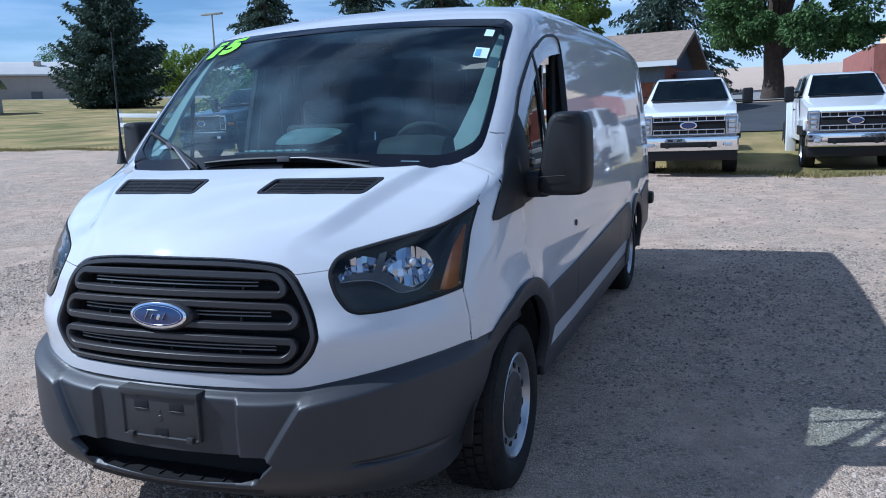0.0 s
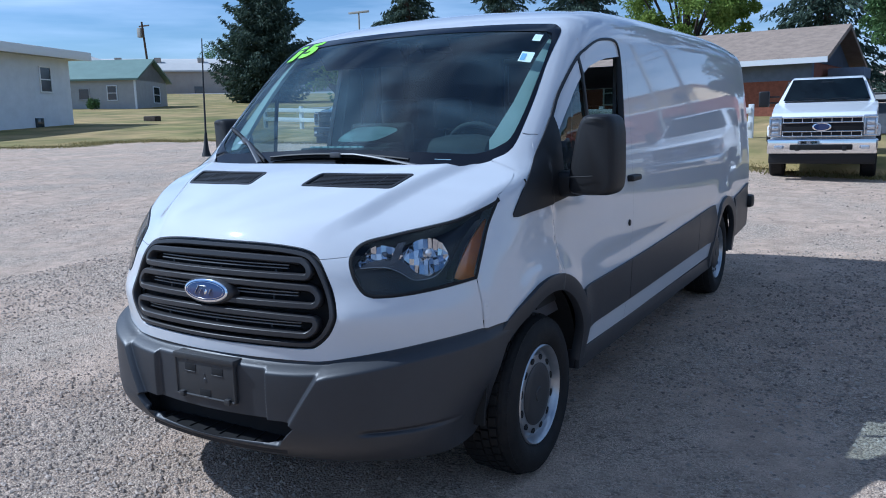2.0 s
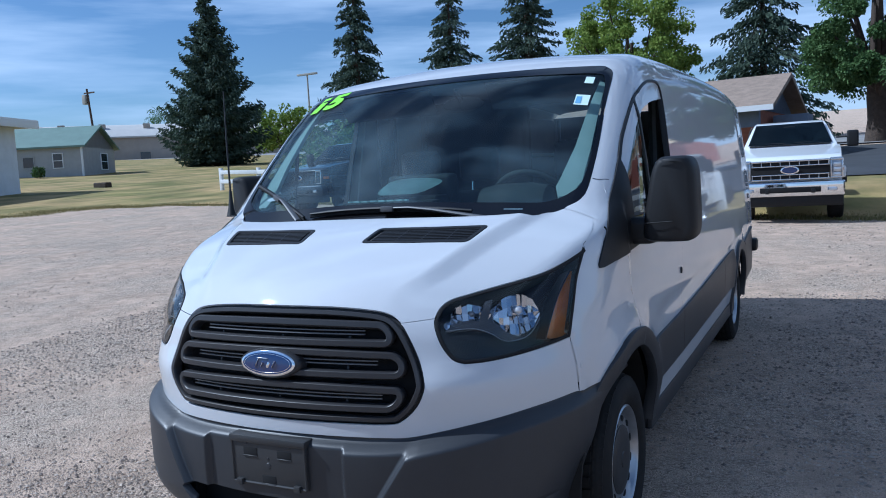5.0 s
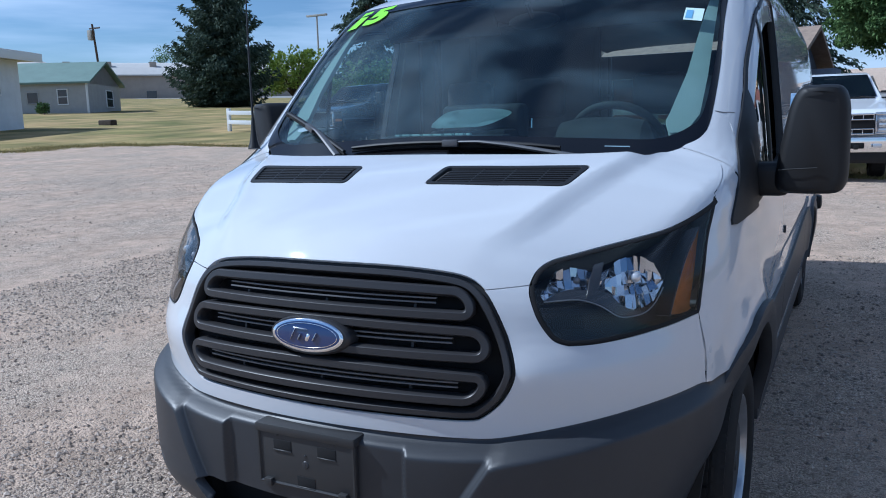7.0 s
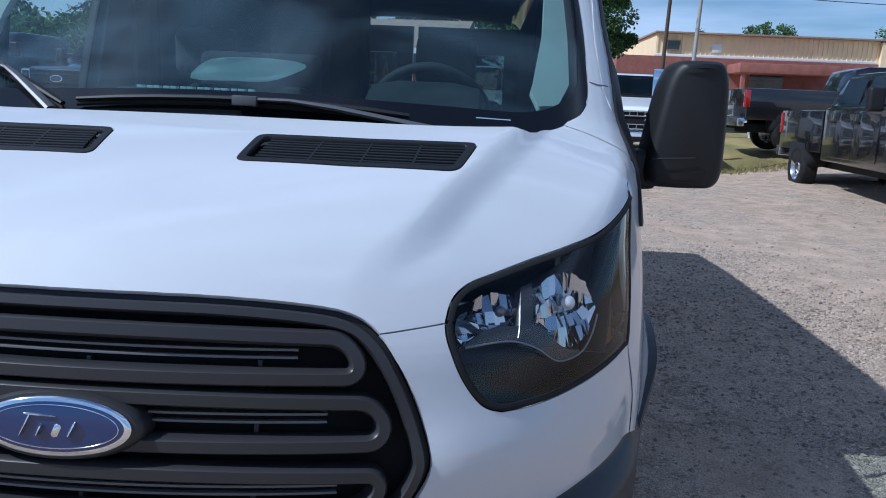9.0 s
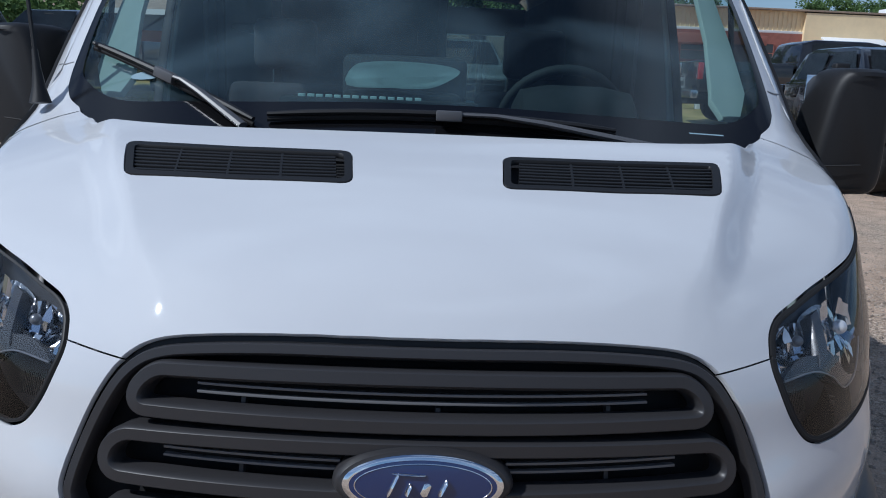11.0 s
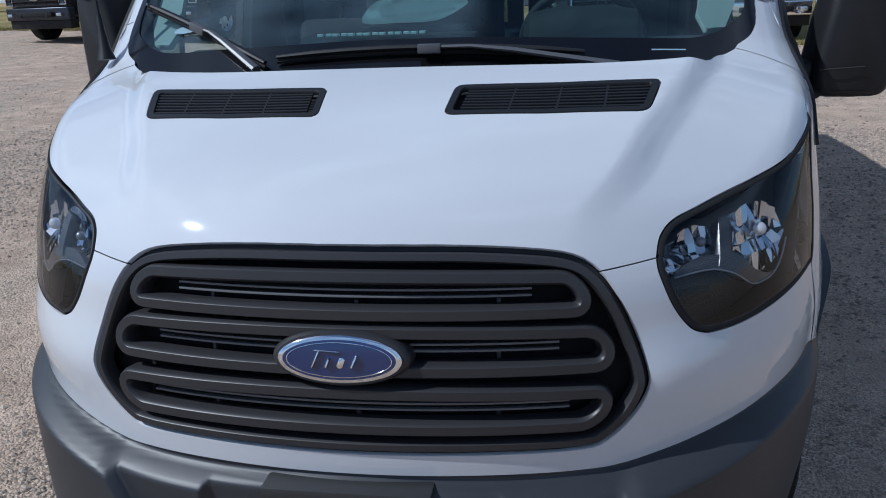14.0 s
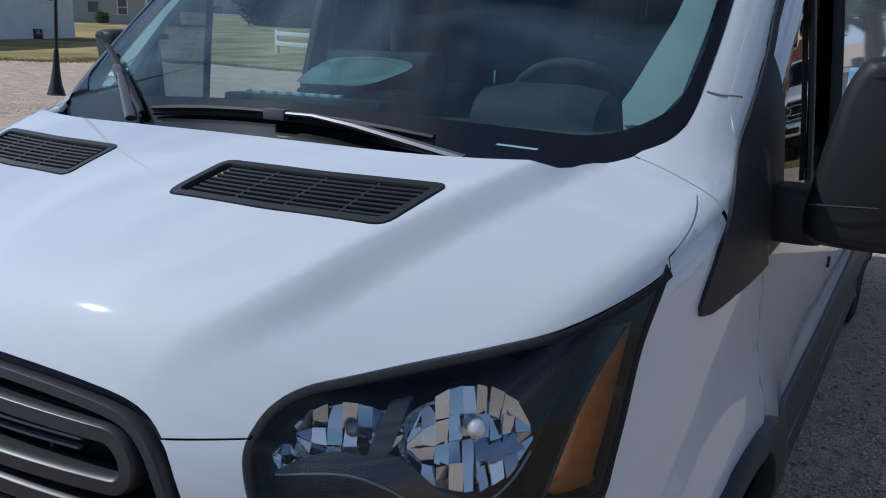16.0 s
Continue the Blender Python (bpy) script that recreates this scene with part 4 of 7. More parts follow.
side_parts.append(part("sill_strip", boxed(0.955, 1.018, 1.47, 4.40, 0.295, 0.392, 0.012), M["dark_plastic"], van))
rear_clad = np.array([(5.24, 0.78), (5.95, 0.86), (5.99, 0.45), (5.25, 0.42)])
side_parts.append(panel("rear_corner_cladding", rear_clad, on_side, M["dark_plastic"], van, gap=0.06, lift=0.013, lip=0.016))
side_parts.append(part("rear_bumper_corner", boxed(0.94, 1.075, 5.93, 6.08, 0.62, 0.74, 0.03), M["black_plastic"], van, "black rear bumper corner"))
hn = boxed(1.012, 1.062, 2.17, 2.33, 1.158, 1.192, 0.014, 3)
side_parts.append(part("door_handle", hn, M["black_plastic"], van, "black door handle"))
b = bmesh.new()
lathe(b, [(0.001, 1.044), (0.016, 1.043), (0.019, 1.034), (0.021, 1.02)], 20, m=Matrix.Translation((0, 2.185, 0.932)))
side_parts.append(part("door_lock", b, M["black_plastic"], van))
for ob in side_parts:
    mirrored([ob])

# wheel wells and underside
M["under"] = mat("under", (0.012, 0.012, 0.012), 0.9)
for s in (1, -1):
    for yc in (WF, WR):
        b = bmesh.new()
        lathe(b, [(0.43, 1.0), (0.44, 0.98), (0.44, 0.62), (0.05, 0.60)], 40, m=Matrix.Diagonal((s, 1, 1, 1)) @ Matrix.Translation((0, yc, 0.37)))
        for v in b.verts:
            v.co.x = math.copysign(min(abs(v.co.x), float(side_width(np.array(v.co.y), np.array(max(v.co.z, 0.3))))), v.co.x)
        bmesh.ops.delete(b, geom=[f for f in b.faces if f.calc_center_median().z < 0.31], context="FACES")
        part("wheel_well", b, M["under"], van)
part("underbody", boxed(-0.60, 0.60, 0.35, 5.9, 0.26, 0.44, 0.03), M["under"], van)
part("underbody_side", boxed(0.60, 0.96, 1.50, 4.34, 0.30, 0.44, 0.02), M["under"], van)
part("underbody_side", boxed(-0.96, -0.60, 1.50, 4.34, 0.30, 0.44, 0.02), M["under"], van)
# near-black block: shade behind the intake, put into its colour
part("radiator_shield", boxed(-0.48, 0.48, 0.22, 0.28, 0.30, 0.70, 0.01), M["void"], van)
b = bmesh.new()
shelf_a = np.radians(np.linspace(-17, 17, 35))
front_edge = on_front(np.stack([shelf_a, np.full(35, 0.300)], 1), bumper_skin)
inward = np.stack([-np.sin(shelf_a), np.cos(shelf_a), np.zeros(35)], 1)
rows = [[b.verts.new(p + d * u + np.array([0, 0, dz])) for p, d in zip(front_edge, inward)] for u, dz in ((0.012, -0.03), (0.012, 0.0), (0.05, 0.002), (0.13, 0.006), (0.13, -0.03))]
for r0, r1 in zip(rows, rows[1:]):
    for k in range(34):
        b.faces.new((r0[k], r0[k + 1], r1[k + 1], r1[k]))
bmesh.ops.recalc_face_normals(b, faces=b.faces[:])
shelf = part("intake_shelf", b, M["black_plastic"], van)
for k in range(3, 33, 4):
    p, d = Vector(front_edge[k]), Vector(inward[k])
    part("shelf_rib", tube(bmesh.new(), [p + d * 0.022 + Vector((0, 0, 0.002)), p + d * 0.12 + Vector((0, 0, 0.007))], 0.004, 5), M["black_plastic"], shelf)

part("bumper_slot", sweep(q3, normals_of(bumper_skin, q3), 0.011, 0.002), M["void"], van)

# front plate bracket without a plate
plate = part("plate_bracket", boxed(-0.163, 0.163, 0.044, 0.060, 0.446, 0.606, 0.005), M["bracket_plastic"], van, "empty black licence plate bracket")
part("bracket_top", boxed(-0.166, 0.166, 0.036, 0.100, 0.596, 0.622, 0.007), M["bracket_plastic"], plate)
b = bmesh.new()
rim = [(-0.158, 0.451), (0.158, 0.451), (0.158, 0.600), (-0.158, 0.600)]
for (xa, za), (xb, zb) in zip(rim, rim[1:] + rim[:1]):
    tube(b, [(xa, 0.044, za), (xb, 0.044, zb)], 0.0050, 6)
part("bracket_rim", b, M["bracket_plastic"], plate)
for x, z in ((-0.076, 0.565), (0.072, 0.565), (0.0, 0.470)):
    part("bracket_slot", boxed(x - 0.030, x + 0.030, 0.0425, 0.052, z - 0.014, z + 0.014, 0.001), M["void"], plate)
    part("slot_edge", boxed(x - 0.031, x + 0.031, 0.0400, 0.046, z - 0.0175, z - 0.014, 0.001, 1), M["bracket_plastic"], plate)
for x, z, r in ((-0.095, 0.594, 1.0), (0.095, 0.594, 1.0), (0.0, 0.545, 0.8), (0.0, 0.520, 1.9)):
    b = bmesh.new()
    lathe(b, [(0.0005, -0.003), (0.005 * r, -0.002), (0.007 * r, 0.003)], 12, "y", Matrix.Translation((x, 0.044, z)))
    part("bracket_pin", b, M["dark_plastic"], plate)
for x in (-0.125, 0.125):
    part("bracket_clip", boxed(x - 0.013, x + 0.013, 0.030, 0.048, 0.442, 0.464, 0.003), M["bracket_plastic"], plate)

# aerial on the right-hand fender
b = bmesh.new()
tube(b, [(-0.925, 1.000, 1.350), (-0.928, 1.004, 1.385), (-0.934, 1.012, 1.43), (-0.94, 1.020, 1.475)], [0.026, 0.016, 0.010, 0.007], 10)
aerial = part("aerial", b, M["black_plastic"], van, "black whip aerial on the fender")
part("aerial_rod", tube(bmesh.new(), [(-0.94, 1.020, 1.47), (-0.975, 1.06, 1.72), (-1.005, 1.10, 1.98)], [0.0055, 0.0045, 0.003], 6), M["black_plastic"], aerial)


# wheels
def wheel_at(s, yc, zc, out):
    m = Matrix.Translation((s * out, yc, zc)) @ Matrix.Diagonal((s, 1, 1, 1))
    b = bmesh.new()
    prof = [(0.214, 0.950), (0.226, 0.968), (0.232, 0.970), (0.238, 0.976), (0.262, 0.984), (0.292, 0.988), (0.300, 0.985), (0.322, 0.978), (0.340, 0.964), (0.349, 0.945)]
    prof += [(0.347, 0.930), (0.347, 0.760), (0.345, 0.745), (0.30, 0.725), (0.22, 0.73)]
    lathe(b, prof, 64, m=m)
    tyre = part("wheel", b, M["rubber"], van, "black tyre on a silver steel wheel")
    # tread blocks in five rows, each row turned a little against the next
    b = bmesh.new()
    for row, (x0, x1) in enumerate(((0.932, 0.968), (0.893, 0.924), (0.852, 0.885), (0.812, 0.844), (0.752, 0.804))):
        for k in range(48):
            mm = m @ Matrix.Rotation(2 * math.pi * (k + 0.37 * row) / 48, 4, "X")
            r1 = 0.350 if row in (0, 4) else 0.356
            q = [(x0, -0.019, 0.335), (x1, -0.019 + 0.004, 0.335), (x1, 0.019 + 0.004, 0.335), (x0, 0.019, 0.335)]
            vs = [b.verts.new(mm @ Vector(c)) for c in q] + [b.verts.new(mm @ Vector((c[0], c[1] * 0.94, r1 - 0.010 * (row == 0 and c[0] == x1)))) for c in q]
            for f in ((4, 5, 6, 7), (0, 1, 5, 4), (1, 2, 6, 5), (2, 3, 7, 6), (3, 0, 4, 7)):
                b.faces.new([vs[i] for i in f])
    bmesh.ops.recalc_face_normals(b, faces=b.faces[:])
    part("tread", b, M["rubber"], tyre, smooth=False)
    b = bmesh.new()
    lathe(b, [(0.212, 0.940), (0.222, 0.955), (0.222, 0.968), (0.216, 0.973), (0.208, 0.966), (0.203, 0.946), (0.197, 0.932), (0.190, 0.930), (0.183, 0.938), (0.174, 0.948), (0.150, 0.952), (0.120, 0.950)], 64, m=m)
    rim = part("rim", b, M["rim_grey"], tyre, "silver steel rim")
    for k in range(12):
        b = bmesh.new()
        lathe(b, [(0.0005, 0.954), (0.0125, 0.9535), (0.013, 0.93)], 12, m=m @ Matrix.Rotation(2 * math.pi * (k + 0.5) / 12, 4, "X") @ Matrix.Translation((-0.0005, 0, 0.163)) @ Matrix.Diagonal((1, 1.45, 1.0, 1)))
        part("rim_hole", b, M["void"], rim)
    b = bmesh.new()
    lathe(b, [(0.0005, 0.966), (0.03, 0.966), (0.034, 0.962), (0.090, 0.963), (0.126, 0.960), (0.138, 0.955), (0.142, 0.94)], 40, m=m)
    part("hub_cap", b, M["bracket_plastic"], tyre, "dark grey plastic hub cap")
    return tyre


for s in (1, -1):
    wheel_at(s, WF, 0.305, 0.030)
    wheel_at(s, WR, 0.362, 0.02)


# ---------------------------------------------------------------- the van's cab and cargo space
dash_profile = [(1.02, 1.30), (1.12, 1.335), (1.30, 1.345), (1.42, 1.325), (1.48, 1.27), (1.50, 1.10), (1.46, 0.85), (1.02, 0.85)]


def extrude_x(profile, x0, x1, bevel=0.0):
    """A (y, z) outline drawn out along x."""
    bm = bmesh.new()
    a = [bm.verts.new((x0, y, z)) for y, z in profile]
    b = [bm.verts.new((x1, y, z)) for y, z in profile]
    k = len(profile)
    for i in range(k):
        bm.faces.new((a[i], a[(i + 1) % k], b[(i + 1) % k], b[i]))
    bm.faces.new(a[::-1])
    bm.faces.new(b)
    bmesh.ops.recalc_face_normals(bm, faces=bm.faces[:])
    if bevel > 0:
        bmesh.ops.bevel(bm, geom=bm.edges[:], offset=bevel, segments=2, affect="EDGES", profile=0.6)
    return bm


dash = part("dashboard", extrude_x(dash_profile, -0.83, 0.83, 0.012), M["dash_top"], van, "dark grey dashboard behind the windshield")
for v in dash.data.vertices:
    v.co.y += 0.10 * v.co.x ** 2
M["pod"] = mat("pod", (0.32, 0.42, 0.42), 0.6, var=0.1, var_scale=10)
b = bmesh.new()
lid = curve_through([(-0.215, 0.0), (-0.10, -0.006), (0.01, 0.0), (0.075, 0.06), (0.095, 0.105), (0.05, 0.135), (-0.05, 0.148), (-0.15, 0.142), (-0.205, 0.11)], 3, True)
b.faces.new([b.verts.new((x, 1.235 + 0.88 * q, 1.418 + 0.47 * q)) for x, q in lid])
bmesh.ops.solidify(b, geom=b.faces[:], thickness=0.012)
bmesh.ops.recalc_face_normals(b, faces=b.faces[:])
part("pod_base", boxed(-0.23, 0.10, 1.24, 1.44, 1.33, 1.405, 0.02), M["interior"], dash)
part("pod_hood", boxed(-0.24, 0.12, 1.372, 1.46, 1.33, 1.505, 0.03, 3), M["interior"], dash)
part("dash_pod", b, M["pod"], dash, "pale teal pod on the dashboard")
part("dash_tray", boxed(-0.38, 0.14, 1.13, 1.21, 1.33, 1.386, 0.010), M["interior"], dash)
for k in range(14):
    part("dash_vent_cell", boxed(-0.335 + k * 0.0235, -0.318 + k * 0.0235, 1.155 + 0.010 * (k % 2), 1.175 + 0.010 * (k % 2), 1.384, 1.393, 0.001, 1), M["paper"], dash)
b = bmesh.new()
lathe(b, [(0.001, 0.62), (0.06, 0.62), (0.10, 0.60), (0.115, 0.52), (0.115, 0.36), (0.10, 0.28), (0.06, 0.26), (0.001, 0.26)], 24, m=Matrix.Translation((0, 1.40, 1.325)))
part("instrument_hood", b, M["interior"], dash)
b = bmesh.new()
steer = Matrix.Translation((0.44, 1.60, 1.315)) @ Matrix.Rotation(radians(28), 4, "X")
rim_pts = [steer @ Vector((0.195 * math.cos(a), 0, 0.195 * math.sin(a))) for a in np.linspace(0, 2 * math.pi, 37)]
tube(b, rim_pts, 0.016, 10, cap=False)
wheel_s = part("steering_wheel", b, M["interior"], van, "black steering wheel")
b = bmesh.new()
lathe(b, [(0.001, -0.02), (0.07, -0.015), (0.075, 0.02), (0.03, 0.06)], 20, "y", steer)
for a in (0, math.pi, -math.pi / 2):
    tube(b, [steer @ Vector((0.05 * math.cos(a), 0.01, 0.05 * math.sin(a))), steer @ Vector((0.19 * math.cos(a), 0, 0.19 * math.sin(a)))], 0.014, 6)
part("steering_hub", b, M["interior"], wheel_s)


def seat(x0, x1, heads):
    s = part("seat", boxed(x0, x1, 1.75, 2.25, 0.85, 1.0, 0.05, 3), M["seat_cloth"], van, "black cloth cab seat with headrest")
    part("seat_back", boxed(x0 + 0.01, x1 - 0.01, 2.16, 2.30, 0.95, 1.41, 0.055, 3, m=Matrix.Translation((0, 2.2, 1.0)) @ Matrix.Rotation(radians(-12), 4, "X") @ Matrix.Translation((0, -2.2, -1.0))), M["seat_cloth"], s)
    for h in heads:
        part("headrest", boxed(h - 0.125, h + 0.125, 2.28, 2.38, 1.45, 1.65, 0.045, 3), M["seat_cloth"], s)
        part("headrest_post", tube(bmesh.new(), [(h - 0.05, 2.32, 1.36), (h - 0.05, 2.33, 1.47)], 0.006, 6), M["chrome"], s)
    return s


seat(0.20, 0.70, [0.45])
seat(-0.78, 0.05, [-0.55, -0.15])
part("cab_floor", boxed(-0.93, 0.93, 1.1, 5.9, 0.60, 0.66), M["lining"], van)
for s in (1, -1):
    part("cargo_lining", extrude_x([(2.38, 0.66), (5.93, 0.66), (5.93, 1.25), (2.38, 1.25)], s * 0.93, s * 0.95), M["lining"], van)
    part("cargo_lining", extrude_x([(2.38, 1.25), (5.93, 1.25), (5.93, 2.0), (2.38, 1.98)], s * 0.87, s * 0.89), M["lining"], van)
    part("door_card", extrude_x([(1.14, 0.66), (2.33, 0.66), (2.33, 1.19), (1.62, 1.19), (1.14, 1.13)], s * 0.92, s * 0.94), M["interior"], van)
    b = bmesh.new()
    trim_half = np.array([(0.738, 1.07), (0.758, 1.03), (0.81, 1.04), (0.846, 1.11), (0.848, 1.25), (0.830, 1.62), (0.795, 1.63), (0.785, 1.50), (0.772, 1.25), (0.746, 1.10)])
    panel("pillar_trim", trim_half * (s, 1), on_top, M["pale_trim"], van, gap=0.05, lift=-0.035, lip=0.02, f=cab_skin, label="pale grey pillar trim")
roof_in = np.array([(0.0, 1.66), (0.74, 1.70), (0.80, 1.9), (0.82, 5.9), (0.0, 5.9)])
panel("headliner", symmetric(roof_in), on_top, M["lining"], van, gap=0.12, lift=-0.045, lip=0.0)
# rear doors with their windows
for s in (1, -1):
    xs = sorted((s * 0.02, s * 0.93))
    d = part("rear_door", boxed(xs[0], xs[1], 5.93, 5.985, 0.50, 1.20, 0.006), M["white_paint"], van)
    part("rear_door_top", boxed(xs[0] * 0.95, xs[1] * 0.95, 5.93, 5.985, 1.80, 2.02, 0.006), M["white_paint"], d)
    for a, c in ((0.02, 0.16), (0.76, 0.93)):
        q = sorted((s * a, s * c))
        part("rear_door_post", boxed(q[0], q[1], 5.93, 5.985, 1.20, 1.80, 0.004), M["white_paint"], d)
    q = sorted((s * 0.16, s * 0.76))
    pane = part("rear_pane", boxed(q[0], q[1], 5.955, 5.96, 1.20, 1.80), M["side_glass"], d)
    pane.visible_shadow = False
# steel partition and racks behind the seats
M["rack"] = mat("rack", (0.30, 0.31, 0.33), 0.4, metal=0.7)
for x in (-0.86, -0.62, 0.08, 0.84):
    part("partition_post", boxed(x - 0.02, x + 0.02, 2.52, 2.56, 0.66, 2.02, 0.004), M["interior"], van)
part("partition_panel", boxed(-0.86, 0.86, 2.53, 2.55, 0.66, 1.22), M["interior"], van)
part("partition_panel", boxed(-0.62, 0.08, 2.53, 2.55, 1.22, 1.95), M["interior"], van)
for z in (1.15, 1.62):
    part("cargo_shelf", boxed(-0.88, -0.55, 2.8, 5.2, z, z + 0.025, 0.004), M["rack"], van)
for y in (2.85, 3.95, 5.1):
    part("shelf_post", boxed(-0.57, -0.545, y, y + 0.03, 0.66, 1.95, 0.003), M["rack"], van)
# sun visors folded against the header
for x0, x1 in ((0.16, 0.74), (-0.74, -0.16)):
    vis = boxed(x0, x1, -0.008, 0.008, -0.16, 0.0, 0.007, m=Matrix.Translation((0, 1.735, 1.952)) @ Matrix.Rotation(radians(38), 4, "X"))
    part("sun_visor", vis, M["interior"], van, "dark grey sun visor folded at the roof")
# inner mirror
b = bmesh.new()
bmesh.ops.create_uvsphere(b, u_segments=20, v_segments=12, radius=1.0, matrix=Matrix.Translation((0.05, 1.70, 1.855)) @ Matrix.Diagonal((0.115, 0.025, 0.038, 1)))
rear_mirror = part("inner_mirror", b, M["interior"], van, "dark inner mirror")
part("mirror_stem", tube(bmesh.new(), [(0.05, 1.69, 1.86), (0.05, 1.62, 1.92)], 0.012, 8), M["interior"], rear_mirror)
b = bmesh.new()
lathe(b, [(0.0005, 0.0), (0.034, 0.0)], 24, "y", Matrix.Translation((0.05, 1.728, 1.855)) @ Matrix.Diagonal((3.1, 1, 1, 1)))
part("mirror_plate", b, M["mirror"], rear_mirror)

# stickers on the glass
M["sticker_pale"] = mat("sticker_pale", (0.25, 0.36, 0.42), 0.4)


def glass_text(name, body, size, x, y, tilt, bold, material, lift, lean=0.25):
    cu = bpy.data.curves.new(name, "FONT")
    cu.body, cu.size, cu.offset, cu.resolution_u, cu.shear = body, size, bold, 4, lean
    tmp = bpy.data.objects.new(name, cu)
    me = bpy.data.meshes.new_from_object(tmp)
    bpy.data.objects.remove(tmp)
    co = np.array([tuple(v.co) for v in me.vertices])
    r = radians(tilt)
    q = np.stack([x + co[:, 0] * math.cos(r) - co[:, 1] * 0.74 * math.sin(r), y + co[:, 0] * math.sin(r) + co[:, 1] * 0.74 * math.cos(r)], 1)
    p = on_top(q)
    p = p + normals_of(skin, p) * lift
    for v, c in zip(me.vertices, p):
        v.co = c
    me.materials.clear()
    me.materials.append(material)
    return part(name, me, material, van, "lime green year number on the glass")


glass_text("year_sticker", "15", 0.200, -0.822, 1.545, 5, 0.012, M["sticker_green"], 0.003)


def glass_patch(name, x0, x1, y0, y1, material, lift, label=""):
    ring = np.array([(x0, y0), (x1, y0), (x1, y1), (x0, y1)])
    return panel(name, ring, on_top, material, van, gap=0.05, lift=lift, lip=0.0, seam=0.0, label=label)


s1 = glass_patch("window_sticker", 0.722, 0.788, 1.425, 1.482, M["paper"], 0.002, "white and blue paper sticker")
glass_patch("sticker_print", 0.728, 0.752, 1.432, 1.470, M["paper_blue"], 0.0035)
glass_patch("window_sticker", 0.738, 0.780, 1.555, 1.600, M["paper"], 0.002, "small pale paper sticker")
glass_patch("vin_plate", 0.60, 0.68, 0.842, 0.850, M["sticker_pale"], 0.002)
b = bmesh.new()
oval_pts = on_top(np.array([(-0.679 + 0.040 * math.cos(a), 1.031 + 0.013 * math.sin(a)) for a in np.linspace(0, 2 * math.pi, 28)[:-1]]))
b.faces.new([b.verts.new(tuple(v + np.array((0, -0.001, 0.002)))) for v in oval_pts])
part("oval_sticker", b, M["sticker_pale"], van, "pale oval sticker on the glass")


# ---------------------------------------------------------------- ground
def ground_z(x, y):
    r = np.hypot(x, y)
    return 0.05 * 1.5 * np.logaddexp(0, (r - 9) / 1.5) - 0.22 * np.exp(-((x - 2.6) ** 2 + (y - 18.5) ** 2) / 8) - 0.08 * np.exp(-((x + 1) ** 2 + (y - 17) ** 2) / 10) - 0.050 * (1 - step(y, 3.4, 7.4)) * (1 - step(r, 9, 16))


def gz(x, y):
    return float(ground_z(np.array(float(x)), np.array(float(y))))


def leaf_mat(name, c, c2):
    m = bpy.data.materials.new(name)
    m.use_nodes = True
    n, l = m.node_tree.nodes, m.node_tree.links
    b = n["Principled BSDF"]
    b.inputs["Roughness"].default_value = 0.75
    b.inputs["Specular IOR Level"].default_value = 0.2
    g = n.new("ShaderNodeNewGeometry")
    r = n.new("ShaderNodeValToRGB")
    r.color_ramp.elements[0].color, r.color_ramp.elements[1].color = (*c, 1), (*c2, 1)
    l.new(g.outputs["Random Per Island"], r.inputs["Fac"])
    l.new(r.outputs["Color"], b.inputs["Base Color"])
    t = n.new("ShaderNodeBsdfTranslucent")
    l.new(r.outputs["Color"], t.inputs["Color"])
    mx = n.new("ShaderNodeMixShader")
    mx.inputs["Fac"].default_value = 0.25
    out = n["Material Output"]
    l.new(b.outputs["BSDF"], mx.inputs[1])
    l.new(t.outputs["BSDF"], mx.inputs[2])
    l.new(mx.outputs["Shader"], out.inputs["Surface"])
    return m


